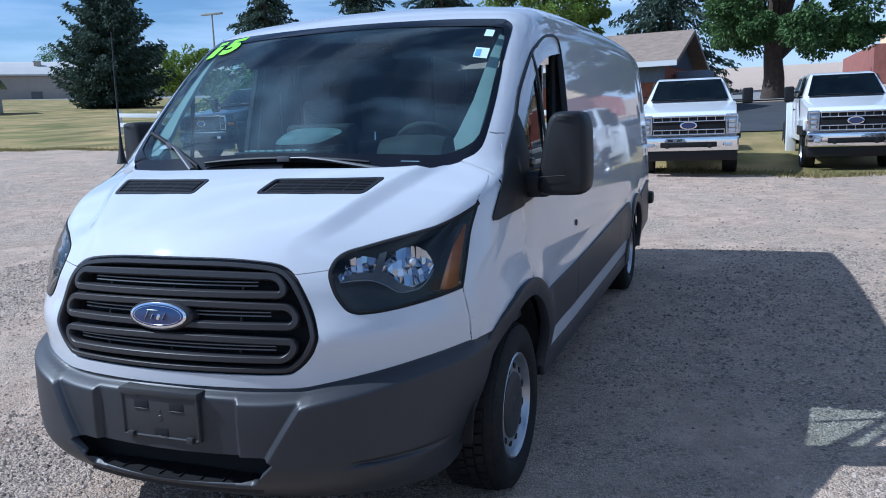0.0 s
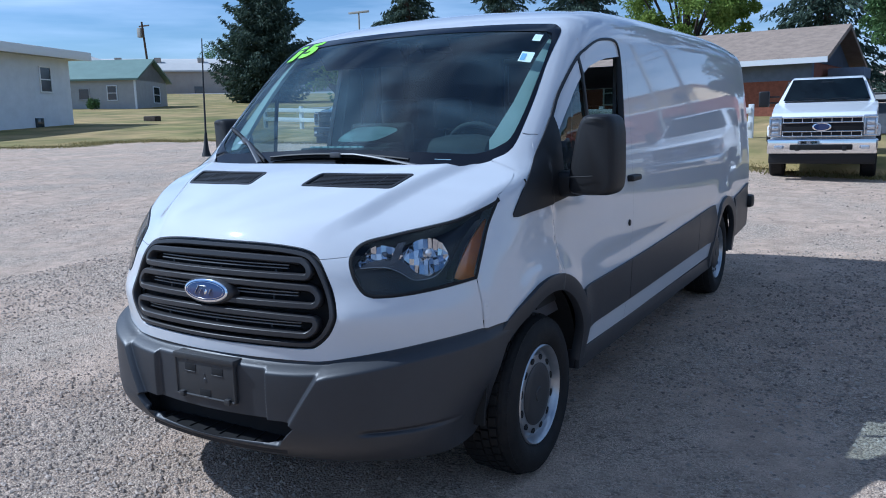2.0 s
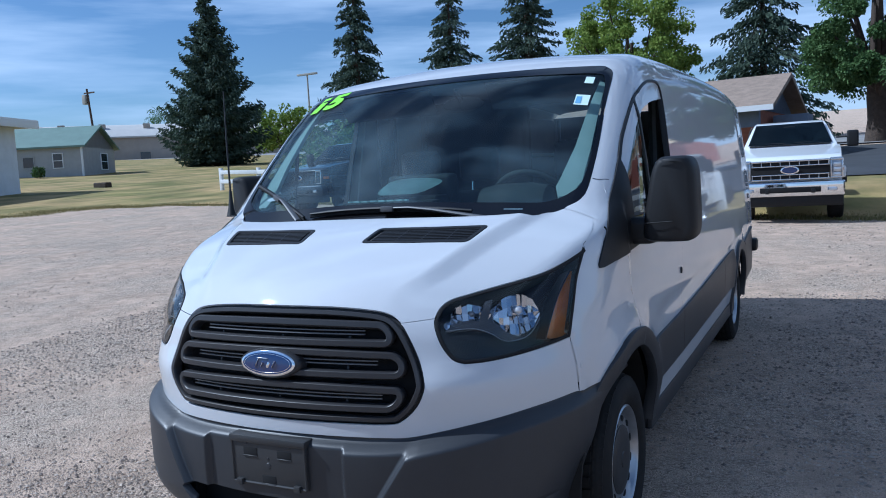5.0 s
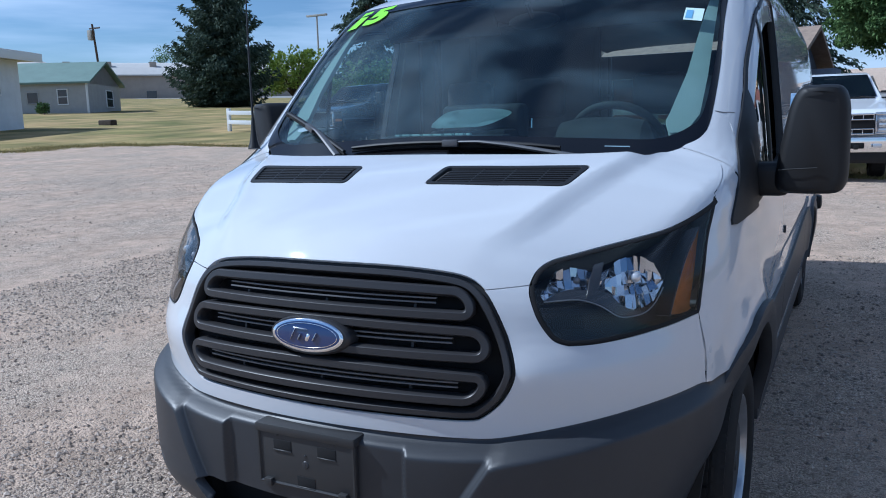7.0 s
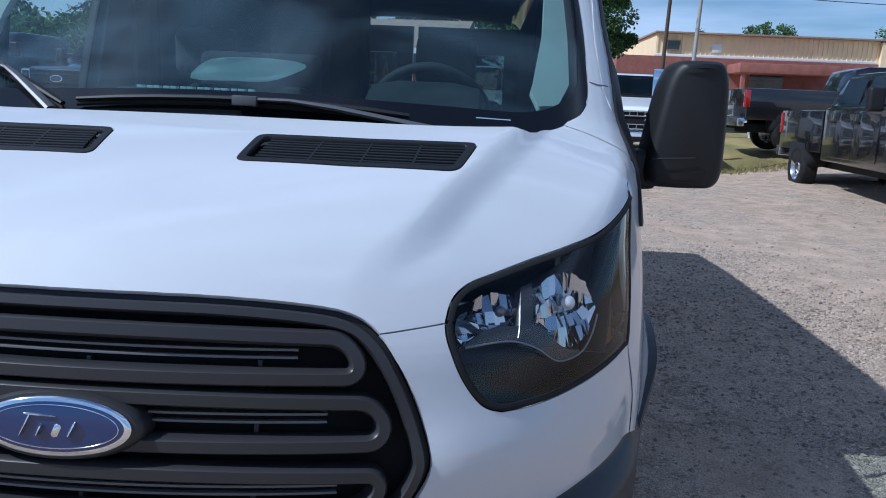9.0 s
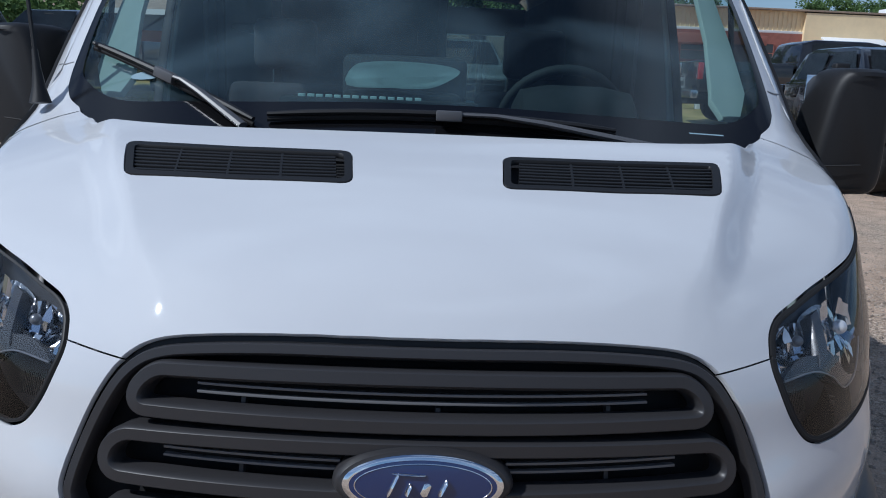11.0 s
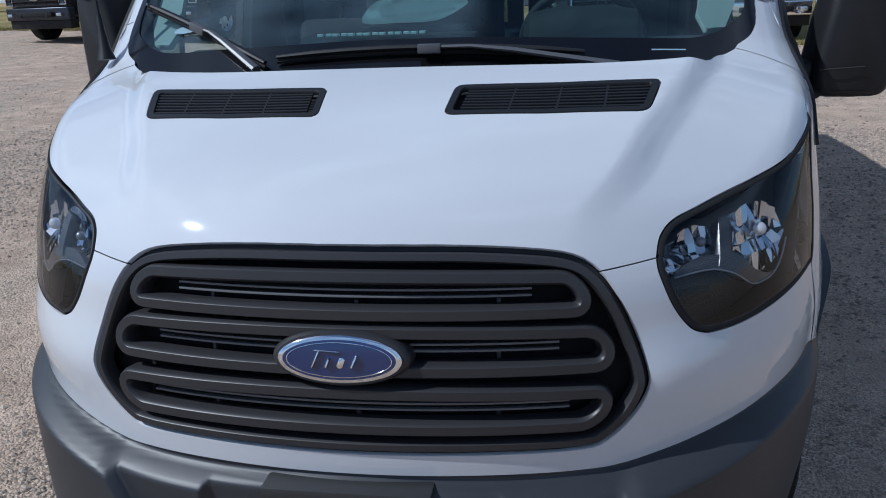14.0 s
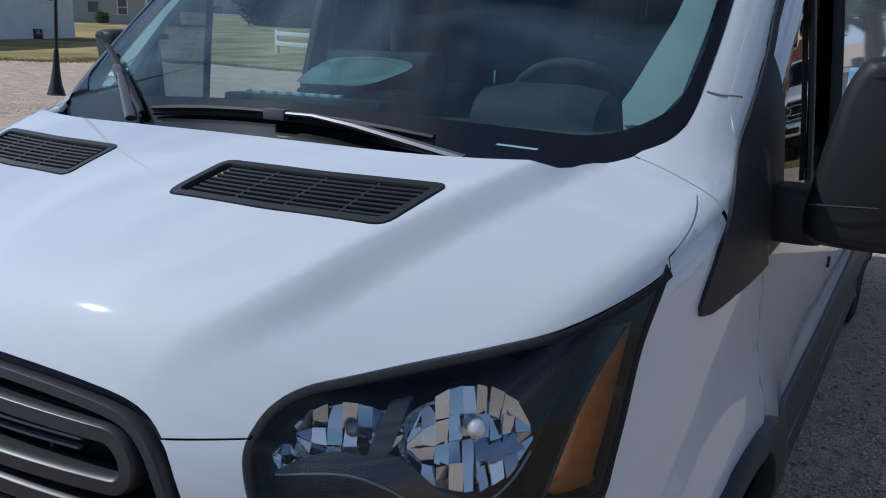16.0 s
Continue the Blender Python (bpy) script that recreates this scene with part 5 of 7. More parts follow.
def gravel_mat():
    m = bpy.data.materials.new("gravel")
    m.use_nodes = True
    n, l = m.node_tree.nodes, m.node_tree.links
    b = n["Principled BSDF"]
    b.inputs["Roughness"].default_value = 0.93
    b.inputs["Specular IOR Level"].default_value = 0.25
    tc = n.new("ShaderNodeTexCoord")

    def noise_of(scale, detail=6, rough=0.6, stretch=None):
        a = n.new("ShaderNodeTexNoise")
        a.inputs["Scale"].default_value, a.inputs["Detail"].default_value, a.inputs["Roughness"].default_value = scale, detail, rough
        if stretch:
            mp = n.new("ShaderNodeMapping")
            mp.inputs["Scale"].default_value = stretch
            l.new(tc.outputs["Object"], mp.inputs["Vector"])
            l.new(mp.outputs["Vector"], a.inputs["Vector"])
        else:
            l.new(tc.outputs["Object"], a.inputs["Vector"])
        return a

    def ramp_of(src, p0, c0, p1, c1):
        r = n.new("ShaderNodeValToRGB")
        r.color_ramp.elements[0].position, r.color_ramp.elements[0].color = p0, (*c0, 1)
        r.color_ramp.elements[1].position, r.color_ramp.elements[1].color = p1, (*c1, 1)
        l.new(src, r.inputs["Fac"])
        return r

    # single stones, each with its own shade
    v = n.new("ShaderNodeTexVoronoi")
    v.inputs["Scale"].default_value = 85
    v.inputs["Randomness"].default_value = 1.0
    l.new(tc.outputs["Object"], v.inputs["Vector"])
    sep = n.new("ShaderNodeSeparateColor")
    l.new(v.outputs["Color"], sep.inputs["Color"])
    v2 = n.new("ShaderNodeTexVoronoi")
    v2.inputs["Scale"].default_value = 185
    l.new(tc.outputs["Object"], v2.inputs["Vector"])
    sep2 = n.new("ShaderNodeSeparateColor")
    l.new(v2.outputs["Color"], sep2.inputs["Color"])
    grit = ramp_of(sep2.outputs["Green"], 0.0, (0.06, 0.050, 0.041), 1.0, (1.0, 0.82, 0.65))
    stones = ramp_of(sep.outputs["Red"], 0.05, (0.085, 0.070, 0.057), 0.95, (0.80, 0.66, 0.52))
    fine = ramp_of(noise_of(240, 3).outputs["Fac"], 0.3, (0.7, 0.7, 0.7), 0.7, (1.15, 1.12, 1.08))
    mul = n.new("ShaderNodeMixRGB")
    mul.blend_type = "MULTIPLY"
    mul.inputs["Fac"].default_value = 1
    blend = n.new("ShaderNodeMixRGB")
    sizes = ramp_of(noise_of(14, 4).outputs["Fac"], 0.42, (0, 0, 0), 0.56, (1, 1, 1))
    l.new(sizes.outputs["Color"], blend.inputs["Fac"])
    l.new(stones.outputs["Color"], blend.inputs["Color1"])
    l.new(grit.outputs["Color"], blend.inputs["Color2"])
    l.new(blend.outputs["Color"], mul.inputs["Color1"])
    l.new(fine.outputs["Color"], mul.inputs["Color2"])
    # pressed dusty tracks between loose patches
    dust = ramp_of(noise_of(0.8, 7, 0.66, (1.0, 0.55, 1.0)).outputs["Fac"], 0.36, (0.10, 0.10, 0.10), 0.56, (1, 1, 1))
    dcol = ramp_of(noise_of(3.5, 6).outputs["Fac"], 0.3, (0.41, 0.300, 0.216), 0.7, (0.77, 0.570, 0.425))
    dm = n.new("ShaderNodeMath")
    dm.operation = "MULTIPLY"
    dm.inputs[1].default_value = 0.80
    l.new(dust.outputs["Color"], dm.inputs[0])
    mix = n.new("ShaderNodeMixRGB")
    l.new(dm.outputs["Value"], mix.inputs["Fac"])
    l.new(mul.outputs["Color"], mix.inputs["Color1"])
    l.new(dcol.outputs["Color"], mix.inputs["Color2"])
    l.new(mix.outputs["Color"], b.inputs["Base Color"])
    bp = n.new("ShaderNodeBump")
    bp.inputs["Strength"].default_value = 0.9
    bp.inputs["Distance"].default_value = 0.014
    inv = n.new("ShaderNodeMath")
    inv.operation = "SUBTRACT"
    inv.inputs[0].default_value = 1.0
    l.new(v.outputs["Distance"], inv.inputs[1])
    l.new(inv.outputs["Value"], bp.inputs["Height"])
    b2 = n.new("ShaderNodeBump")
    b2.inputs["Strength"].default_value = 0.6
    b2.inputs["Distance"].default_value = 0.03
    l.new(noise_of(34, 9, 0.72).outputs["Fac"], b2.inputs["Height"])
    l.new(bp.outputs["Normal"], b2.inputs["Normal"])
    l.new(b2.outputs["Normal"], b.inputs["Normal"])
    return m


def grass_mat():
    m = mat("lawn", (0.19, 0.185, 0.07), 0.95, var=0.5, var_scale=0.22, color2=(0.37, 0.275, 0.14), bump=0.3, bump_scale=45, bump_dist=0.012, spec=0.15)
    n, l = m.node_tree.nodes, m.node_tree.links
    b = n["Principled BSDF"]
    src = b.inputs["Base Color"].links[0].from_socket
    a = n.new("ShaderNodeTexNoise")
    a.inputs["Scale"].default_value, a.inputs["Detail"].default_value = 0.9, 9
    mp = n.new("ShaderNodeMapping")
    mp.inputs["Scale"].default_value = (1, 0.4, 1)
    tc = n.new("ShaderNodeTexCoord")
    l.new(tc.outputs["Object"], mp.inputs["Vector"])
    l.new(mp.outputs["Vector"], a.inputs["Vector"])
    r = n.new("ShaderNodeValToRGB")
    r.color_ramp.elements[0].position, r.color_ramp.elements[0].color = 0.3, (0.5, 0.56, 0.45, 1)
    r.color_ramp.elements[1].position, r.color_ramp.elements[1].color = 0.7, (1.4, 1.28, 1.2, 1)
    l.new(a.outputs["Fac"], r.inputs["Fac"])
    x = n.new("ShaderNodeMixRGB")
    x.blend_type = "MULTIPLY"
    x.inputs["Fac"].default_value = 1
    l.new(src, x.inputs["Color1"])
    l.new(r.outputs["Color"], x.inputs["Color2"])
    l.new(x.outputs["Color"], b.inputs["Base Color"])
    return m


M["gravel"] = gravel_mat()
M["lawn"] = grass_mat()
M["asphalt"] = mat("asphalt", (0.055, 0.057, 0.062), 0.85, var=0.3, var_scale=0.8, bump=0.4, bump_scale=80, bump_dist=0.01)
M["road"] = mat("road", (0.30, 0.29, 0.28), 0.9, var=0.2, var_scale=0.5)

bm = bmesh.new()
rings = [0, 1.5, 3, 4.5, 6, 7, 8, 9, 10, 11, 12, 13, 14, 15, 16, 17, 18, 19, 20.5, 22, 24, 26, 30, 40, 60, 90, 150, 300, 700, 1500]
vs = []
for r in rings:
    vs.append([bm.verts.new((r * math.cos(a), r * math.sin(a), gz(r * math.cos(a), r * math.sin(a)))) for a in (2 * math.pi * k / 72 for k in range(72))])
for a, b in zip(vs, vs[1:]):
    for k in range(72):
        bm.faces.new((a[k], b[k], b[(k + 1) % 72], a[(k + 1) % 72]))
bmesh.ops.remove_doubles(bm, verts=bm.verts[:], dist=1e-4)
bmesh.ops.recalc_face_normals(bm, faces=bm.faces[:])
tagged(part("ground", bm, M["gravel"]), "pale grey gravel lot with dusty brown tracks", "ground", kind="structure")


def sheet(name, outline, material, lift, gap, label, category):
    """A surface laid over the ground, following its rise."""
    def place(q, f=None):
        return np.stack([q[:, 0], q[:, 1], ground_z(q[:, 0], q[:, 1]) + lift], 1)
    ob = panel(name, outline, place, material, None, gap=gap, seam=0.0, lip=0.0, f=None)
    me = ob.data
    if me.polygons[0].normal.z < 0:
        me.flip_normals()
    me.normals_split_custom_set([(0, 0, 0)] * len(me.loops))
    return tagged(ob, label, category, kind="structure")


rng = np.random.default_rng(4)


def ragged(pts, amp, n):
    c = curve_through(pts, n)
    w = rng.normal(0, 1, c.shape)
    soft = np.stack([np.convolve(w[:, k], np.ones(7) / 7, "same") for k in (0, 1)], 1)
    return c + amp * (1.6 * soft + 0.22 * w)


near_edge = ragged([(-60, -14), (-34, 6), (-24.4, 14.7), (-23.6, 18.2), (-21.3, 20.0), (-15, 20.9), (-8, 20.2), (-3, 18.4), (0.5, 16.9), (2.5, 17.0), (6, 18.4), (12, 19.0), (30, 19.5)], 0.22, 26)
lawn_ring = np.concatenate([near_edge, [(70, 22), (70, 47), (30, 46.5), (-5, 46.5), (-40, 80), (-70, 118), (-150, 118), (-150, -20)]])
sheet("lawn", lawn_ring, M["lawn"], 0.035, 1.6, "dry yellow-green mown lawn", "lawn")
# tufts where the lawn frays out into the gravel
edge_line = near_edge[(near_edge[:, 0] > -30) & (near_edge[:, 0] < 16)]
pick = rng.integers(0, len(edge_line) - 1, 26000)
along = rng.random((26000, 1))
at = edge_line[pick] * (1 - along) + edge_line[pick + 1] * along + np.stack([rng.normal(0, 0.35, 26000), np.abs(rng.normal(0, 0.55, 26000)) - 0.45], 1)
height = rng.uniform(0.0, 0.055, 26000)
spin = rng.uniform(0, 2 * math.pi, 26000)
foot = np.stack([at[:, 0], at[:, 1], ground_z(at[:, 0], at[:, 1]) - 0.01], 1)
side = np.stack([np.cos(spin), np.sin(spin), np.zeros(26000)], 1) * 0.016
tip = foot + np.stack([rng.normal(0, 0.02, 26000), rng.normal(0, 0.02, 26000), height + 0.04], 1)
tuft = np.stack([foot - side, foot + side, tip], 1).reshape(-1, 3)
M["tuft"] = leaf_mat("tuft", (0.16, 0.16, 0.05), (0.40, 0.32, 0.15))
tagged(part("grass_tufts", mesh_of("grass_tufts", tuft, np.arange(26000 * 3).reshape(-1, 3), M["tuft"], False), M["tuft"]), "short dry grass tufts along the gravel edge", "grass", kind="stuff")
sheet("driveway", np.array([(-3.2, 25.4), (2.0, 25.2), (14, 26.5), (30, 29), (30, 44), (8, 45.5), (-2, 45.5), (-3.4, 36)]), M["asphalt"], 0.07, 1.6, "dark asphalt drive", "drive")
sheet("road", np.array([(-40, 48), (80, 48), (80, 62), (-40, 62)]), M["road"], 0.08, 3.0, "pale concrete street", "road")
sheet("far_lot", np.array([(-260, 110), (-60, 112), (-60, 150), (-260, 230)]), M["road"], 0.03, 12.0, "pale concrete lot far off", "parking lot")

# ---------------------------------------------------------------- parked trucks
M["truck_white"] = mat("truck_white", (0.78, 0.79, 0.80), 0.3, coat=0.9)
M["truck_grey"] = mat("truck_grey", (0.035, 0.04, 0.055), 0.28, metal=0.3, coat=1.0)
M["truck_black"] = mat("truck_black", (0.008, 0.008, 0.010), 0.25, coat=1.0)
M["tinted"] = mat("tinted", (0.014, 0.022, 0.026), 0.05, spec=0.9, var=0.7, var_scale=2.5)
M["satin_metal"] = mat("satin_metal", (0.62, 0.63, 0.65), 0.25, metal=1.0)
M["lamp_clear"] = mat("lamp_clear", (0.42, 0.44, 0.48), 0.10, metal=0.35, coat=1.0, var=0.4, var_scale=18)
M["dark_metal"] = mat("dark_metal", (0.07, 0.075, 0.09), 0.35, metal=0.8, var=0.2, var_scale=5)
M["red_lamp"] = mat("red_lamp", (0.35, 0.01, 0.012), 0.15, coat=1.0)
M["clear_lamp"] = mat("clear_lamp", (0.55, 0.57, 0.60), 0.12, metal=0.6, coat=1.0)


def bent(bm, fn):
    for v in bm.verts:
        v.co = Vector(fn(v.co.x, v.co.y, v.co.z))
    return bm


def prism(profile, w, bevel, fn=None):
    bm = extrude_x(profile, -w, w)
    if fn:
        bent(bm, fn)
    bmesh.ops.bevel(bm, geom=bm.edges[:], offset=bevel, segments=2, affect="EDGES", profile=0.6)
    return bm


def pickup(paint, m, label, group, chrome_front=True, bed=True):
    """A heavy pickup. Local axes: nose towards -y at y = -0.95 before the front axle, ground at z = 0."""
    t = thing("pickup_truck", m, label, "truck", group)

    def nose(x, y, z):
        k = max(0.0, min(1.0, (-0.35 - y) / 0.6))
        return x * (1 - 0.05 * k), y + 0.10 * k * (x / 1.0) ** 2, z - 0.02 * k * abs(x)

    body = part("body", prism([(-0.86, 0.56), (-0.90, 1.06), (-0.86, 1.20), (-0.70, 1.26), (0.0, 1.36), (0.40, 1.44), (0.62, 1.46), (2.95, 1.44), (2.95, 0.58), (0.55, 0.56)], 0.985, 0.05, nose), paint, t)

    def cab_in(x, y, z):
        k = (z - 1.42) / 0.60
        return x * (1 - 0.25 * max(k, 0)), y, z - 0.05 * max(k, 0) * (x / 0.9) ** 2

    cabin = part("cab", prism([(0.36, 1.42), (0.92, 1.93), (1.06, 1.99), (1.30, 2.03), (2.50, 2.03), (2.80, 1.94), (2.92, 1.42)], 0.95, 0.06, cab_in), paint, t)
    ws = bmesh.new()
    q = [(-0.83, 0.425, 1.475), (0.83, 0.425, 1.475), (0.675, 0.895, 1.900), (-0.675, 0.895, 1.900)]
    n2 = Vector((0, -0.73, 0.68)) * 0.022
    ws.faces.new([ws.verts.new(Vector(c) + n2) for c in q])
    bmesh.ops.solidify(ws, geom=ws.faces[:], thickness=0.01)
    part("windshield", ws, M["tinted"], cabin)
    for s in (1, -1):
        for y0, y1 in ((0.98, 1.72), (1.80, 2.62)):
            b = bmesh.new()
            c = [(0.925, y0 - 0.30 * (y0 < 1.2), 1.49), (0.925, y1, 1.49), (0.785, y1 - 0.05, 1.90), (0.785, y0 + 0.06, 1.90)]
            b.faces.new([b.verts.new((s * (x + 0.004), y, z)) for x, y, z in c])
            bmesh.ops.solidify(b, geom=b.faces[:], thickness=0.008)
            part("side_window", b, M["tinted"], cabin)
            part("door", boxed(*sorted((s * 0.962, s * 0.992)), y0 - 0.10, y1 + 0.03, 0.66, 1.36, 0.012), paint, t)
            part("door_handle", boxed(*sorted((s * 0.985, s * 1.015)), y1 - 0.16, y1 - 0.02, 1.20, 1.235, 0.008), M["black_plastic"], t)
        # mirror on two arms
        mir = part("tow_mirror", boxed(*sorted((s * 1.12, s * 1.34)), 0.50, 0.64, 1.38, 1.70, 0.04, 3), M["black_plastic"], t)
        b = bmesh.new()
        for z in (1.46, 1.58):
            tube(b, [(s * 0.92, 0.62, z), (s * 1.14, 0.58, z)], 0.018, 6)
        part("mirror_arm", b, M["black_plastic"], mir)
        # lamps: a bright bracket round three clear units
        lm = part("head_lamp", boxed(*sorted((s * 0.72, s * 0.965)), -0.905, -0.62, 0.80, 1.19, 0.03, 2), M["lamp_clear"] if chrome_front else M["black_plastic"], t)
        for z in (0.87, 0.965, 1.06):
            part("lamp_unit", boxed(*sorted((s * 0.785, s * 0.915)), -0.922, -0.88, z - 0.036, z + 0.036, 0.012), M["clear_lamp"] if chrome_front else M["tinted"], lm)
        for x0, x1, z0, z1 in ((0.735, 0.955, 1.135, 1.175), (0.735, 0.955, 0.81, 0.835), (0.930, 0.960, 0.835, 1.135), (0.735, 0.755, 0.835, 1.135)):
            part("lamp_bracket", boxed(*sorted((s * x0, s * x1)), -0.928, -0.86, z0, z1, 0.008), M["satin_metal"], lm)
        part("marker_lamp", boxed(*sorted((s * 0.955, s * 0.978)), -0.85, -0.64, 0.93, 1.00, 0.008), M["amber"], lm)
        part("arch_flare", boxed(*sorted((s * 0.965, s * 1.045)), -0.55, 0.52, 0.70, 0.90, 0.035, 3), M["black_plastic"], t)
        part("wiper", tube(bmesh.new(), [(s * 0.10, 0.43, 1.505), (s * 0.62, 0.47, 1.525)], 0.012, 6), M["black_plastic"], t)
        part("fog_lamp", boxed(*sorted((s * 0.70, s * 0.85)), -1.032, -0.99, 0.575, 0.645, 0.02), M["clear_lamp"], t)
        part("fender", boxed(*sorted((s * 0.93, s * 1.03)), -0.62, 0.55, 0.80, 1.02, 0.045, 3), paint, t)
    part("cowl", boxed(-0.80, 0.80, 0.385, 0.470, 1.455, 1.480, 0.008), M["black_plastic"], t)
    part("inner_mirror", boxed(-0.12, 0.12, 0.80, 0.83, 1.80, 1.86, 0.01), M["black_plastic"], cabin)
    # grille: a dark opening with two bars of cells
    gr = part("grille", boxed(-0.715, 0.715, -0.925, -0.84, 0.80, 1.17, 0.02), M["void"], t)
    metal = M["satin_metal"] if chrome_front else M["black_plastic"]
    for z0, z1 in ((0.80, 0.825), (0.89, 0.91), (1.055, 1.075), (1.14, 1.17)):
        part("grille_bar", boxed(-0.715, 0.715, -0.945, -0.90, z0, z1, 0.008), metal, gr)
    for k in range(9):
        x = -0.70 + k * 0.175
        for z0, z1 in ((0.825, 0.89), (1.075, 1.14)):
            part("grille_stay", boxed(x - 0.008, x + 0.008, -0.935, -0.90, z0, z1, 0.003, 1), metal, gr)
    b = bmesh.new()
    lathe(b, [(0.0005, -0.957), (0.072, -0.957), (0.078, -0.95), (0.078, -0.90)], 28, "y", Matrix.Translation((0, 0, 0.983)) @ Matrix.Diagonal((2.2, 1, 1, 1)))
    part("badge", b, M["chrome"], gr)
    b = bmesh.new()
    lathe(b, [(0.0005, -0.961), (0.060, -0.961), (0.062, -0.95)], 28, "y", Matrix.Translation((0, 0, 0.983)) @ Matrix.Diagonal((2.35, 1, 1, 1)))
    part("badge_face", b, M["badge_blue"], gr)
    bp = part("front_bumper", bent(boxed(-0.99, 0.99, -1.03, -0.82, 0.49, 0.765, 0.035, 3), lambda x, y, z: (x, y + 0.10 * abs(x) ** 3, z)), M["chrome"] if chrome_front else M["dark_metal"], t)
    part("bumper_opening", boxed(-0.56, 0.56, -1.04, -0.95, 0.565, 0.665, 0.02), M["void"], bp)
    part("air_dam", bent(boxed(-0.96, 0.96, -0.97, -0.72, 0.30, 0.50, 0.03), lambda x, y, z: (x, y + 0.10 * abs(x) ** 3, z)), M["black_plastic"], bp)
    for x in (-0.42, 0.42):
        part("tow_hook", boxed(x - 0.04, x + 0.04, -1.05, -0.98, 0.55, 0.63, 0.015), M["black_plastic"], bp)
    # chassis, wheels and bed
    part("chassis", boxed(-0.55, 0.55, -0.6, 5.2, 0.42, 0.62, 0.02), M["under"], t)
    yr = 4.05
    for y in (0.0, yr):
        for s in (1, -1):
            part("wheel_arch", boxed(*sorted((s * 0.55, s * 0.99)), y - 0.52, y + 0.52, 0.42, 0.98, 0.18, 3), M["void"], t)
            mm = Matrix.Translation((0, y, 0.415)) @ Matrix.Diagonal((s, 1, 1, 1))
            b = bmesh.new()
            lathe(b, [(0.25, 0.985), (0.29, 1.0), (0.37, 0.995), (0.405, 0.965), (0.415, 0.93), (0.415, 0.75), (0.38, 0.71), (0.26, 0.71)], 40, m=mm)
            w = part("wheel", b, M["rubber"], t)
            b = bmesh.new()
            lathe(b, [(0.262, 0.975), (0.255, 0.98), (0.24, 0.95), (0.225, 0.90), (0.10, 0.925), (0.085, 0.965), (0.0005, 0.972)], 32, m=mm)
            part("rim", b, M["steel_wheel"] if paint is not M["truck_black"] else M["satin_metal"], w)
            for k in range(8):
                b = bmesh.new()
                lathe(b, [(0.0005, 0.923), (0.030, 0.923), (0.031, 0.90)], 10, m=mm @ Matrix.Rotation(2 * math.pi * k / 8, 4, "X") @ Matrix.Translation((0, 0, 0.165)))
                part("rim_hole", b, M["void"], w)
    if bed:
        part("bed_side", boxed(-0.985, -0.90, 3.02, 5.10, 0.70, 1.40, 0.03), paint, t)
        part("bed_side", boxed(0.90, 0.985, 3.02, 5.10, 0.70, 1.40, 0.03), paint, t)
        part("bed_front", boxed(-0.90, 0.90, 3.02, 3.08, 0.70, 1.38, 0.01), paint, t)
        part("bed_floor", boxed(-0.90, 0.90, 3.06, 5.06, 0.80, 0.86, 0.01), M["under"], t)
        part("tailgate", boxed(-0.92, 0.92, 5.03, 5.12, 0.74, 1.40, 0.025), paint, t)
        for s in (1, -1):
            part("tail_lamp", boxed(*sorted((s * 0.84, s * 0.995)), 5.02, 5.135, 0.98, 1.36, 0.02), M["red_lamp"], t)
        part("rear_bumper", boxed(-0.98, 0.98, 5.10, 5.26, 0.55, 0.74, 0.03), M["satin_metal"], t)
    else:
        part("flat_frame", boxed(-0.42, 0.42, 2.95, 6.2, 0.62, 0.80, 0.02), M["under"], t)
    return t


def parked(paint, x, y, turn, label, group, size=(0.92, 1.0, 0.98), **k):
    return pickup(paint, pose(x, y, gz(x, y), 0, 0, turn) @ Matrix.Diagonal((*size, 1.0)), label, group, **k)


parked(M["truck_white"], -0.95, 16.85, 3, "white heavy pickup with chrome bumper parked on gravel edge", "white trucks in a row", bed=False)
parked(M["truck_white"], 2.08, 18.2, 2, "white heavy pickup with chrome bumper parked beside another", "white trucks in a row", (0.87, 1.0, 1.02), bed=False)
parked(M["truck_grey"], -10.0, 18.4, -12, "dark blue-grey heavy pickup with black grille parked on gravel", "dark trucks", chrome_front=False)
parked(M["truck_black"], -13.0, 18.4, -12, "black heavy pickup parked beside a dark grey one", "dark trucks", chrome_front=False)
parked(M["truck_black"], 4.97, 11.25, -3, "glossy black pickup with bright hub caps parked on gravel", "black trucks", chrome_front=False)
parked(M["truck_black"], 9.6, 19.7, 88, "black pickup parked behind another one", "black trucks", chrome_front=False)

# ---------------------------------------------------------------- buildings
M["white_wall"] = mat("white_wall", (0.72, 0.74, 0.76), 0.85, var=0.12, var_scale=1.5, bump=0.3, bump_scale=12, bump_dist=0.02)
M["grey_siding"] = mat("grey_siding", (0.40, 0.40, 0.395), 0.85, var=0.12, var_scale=2.0)
M["green_roof"] = mat("green_roof", (0.17, 0.25, 0.21), 0.55, var=0.15, var_scale=1.0)
M["roof_tan"] = mat("roof_tan", (0.33, 0.25, 0.19), 0.95, var=0.3, var_scale=3.0, bump=0.6, bump_scale=15, bump_dist=0.03)
M["brick"] = mat("brick", (0.30, 0.105, 0.06), 0.9, var=0.35, var_scale=6.0)
M["brick_dark"] = mat("brick_dark", (0.34, 0.135, 0.105), 0.9, var=0.3, var_scale=1.5)
M["tan_metal"] = mat("tan_metal", (0.88, 0.70, 0.43), 0.7, var=0.12, var_scale=0.7)
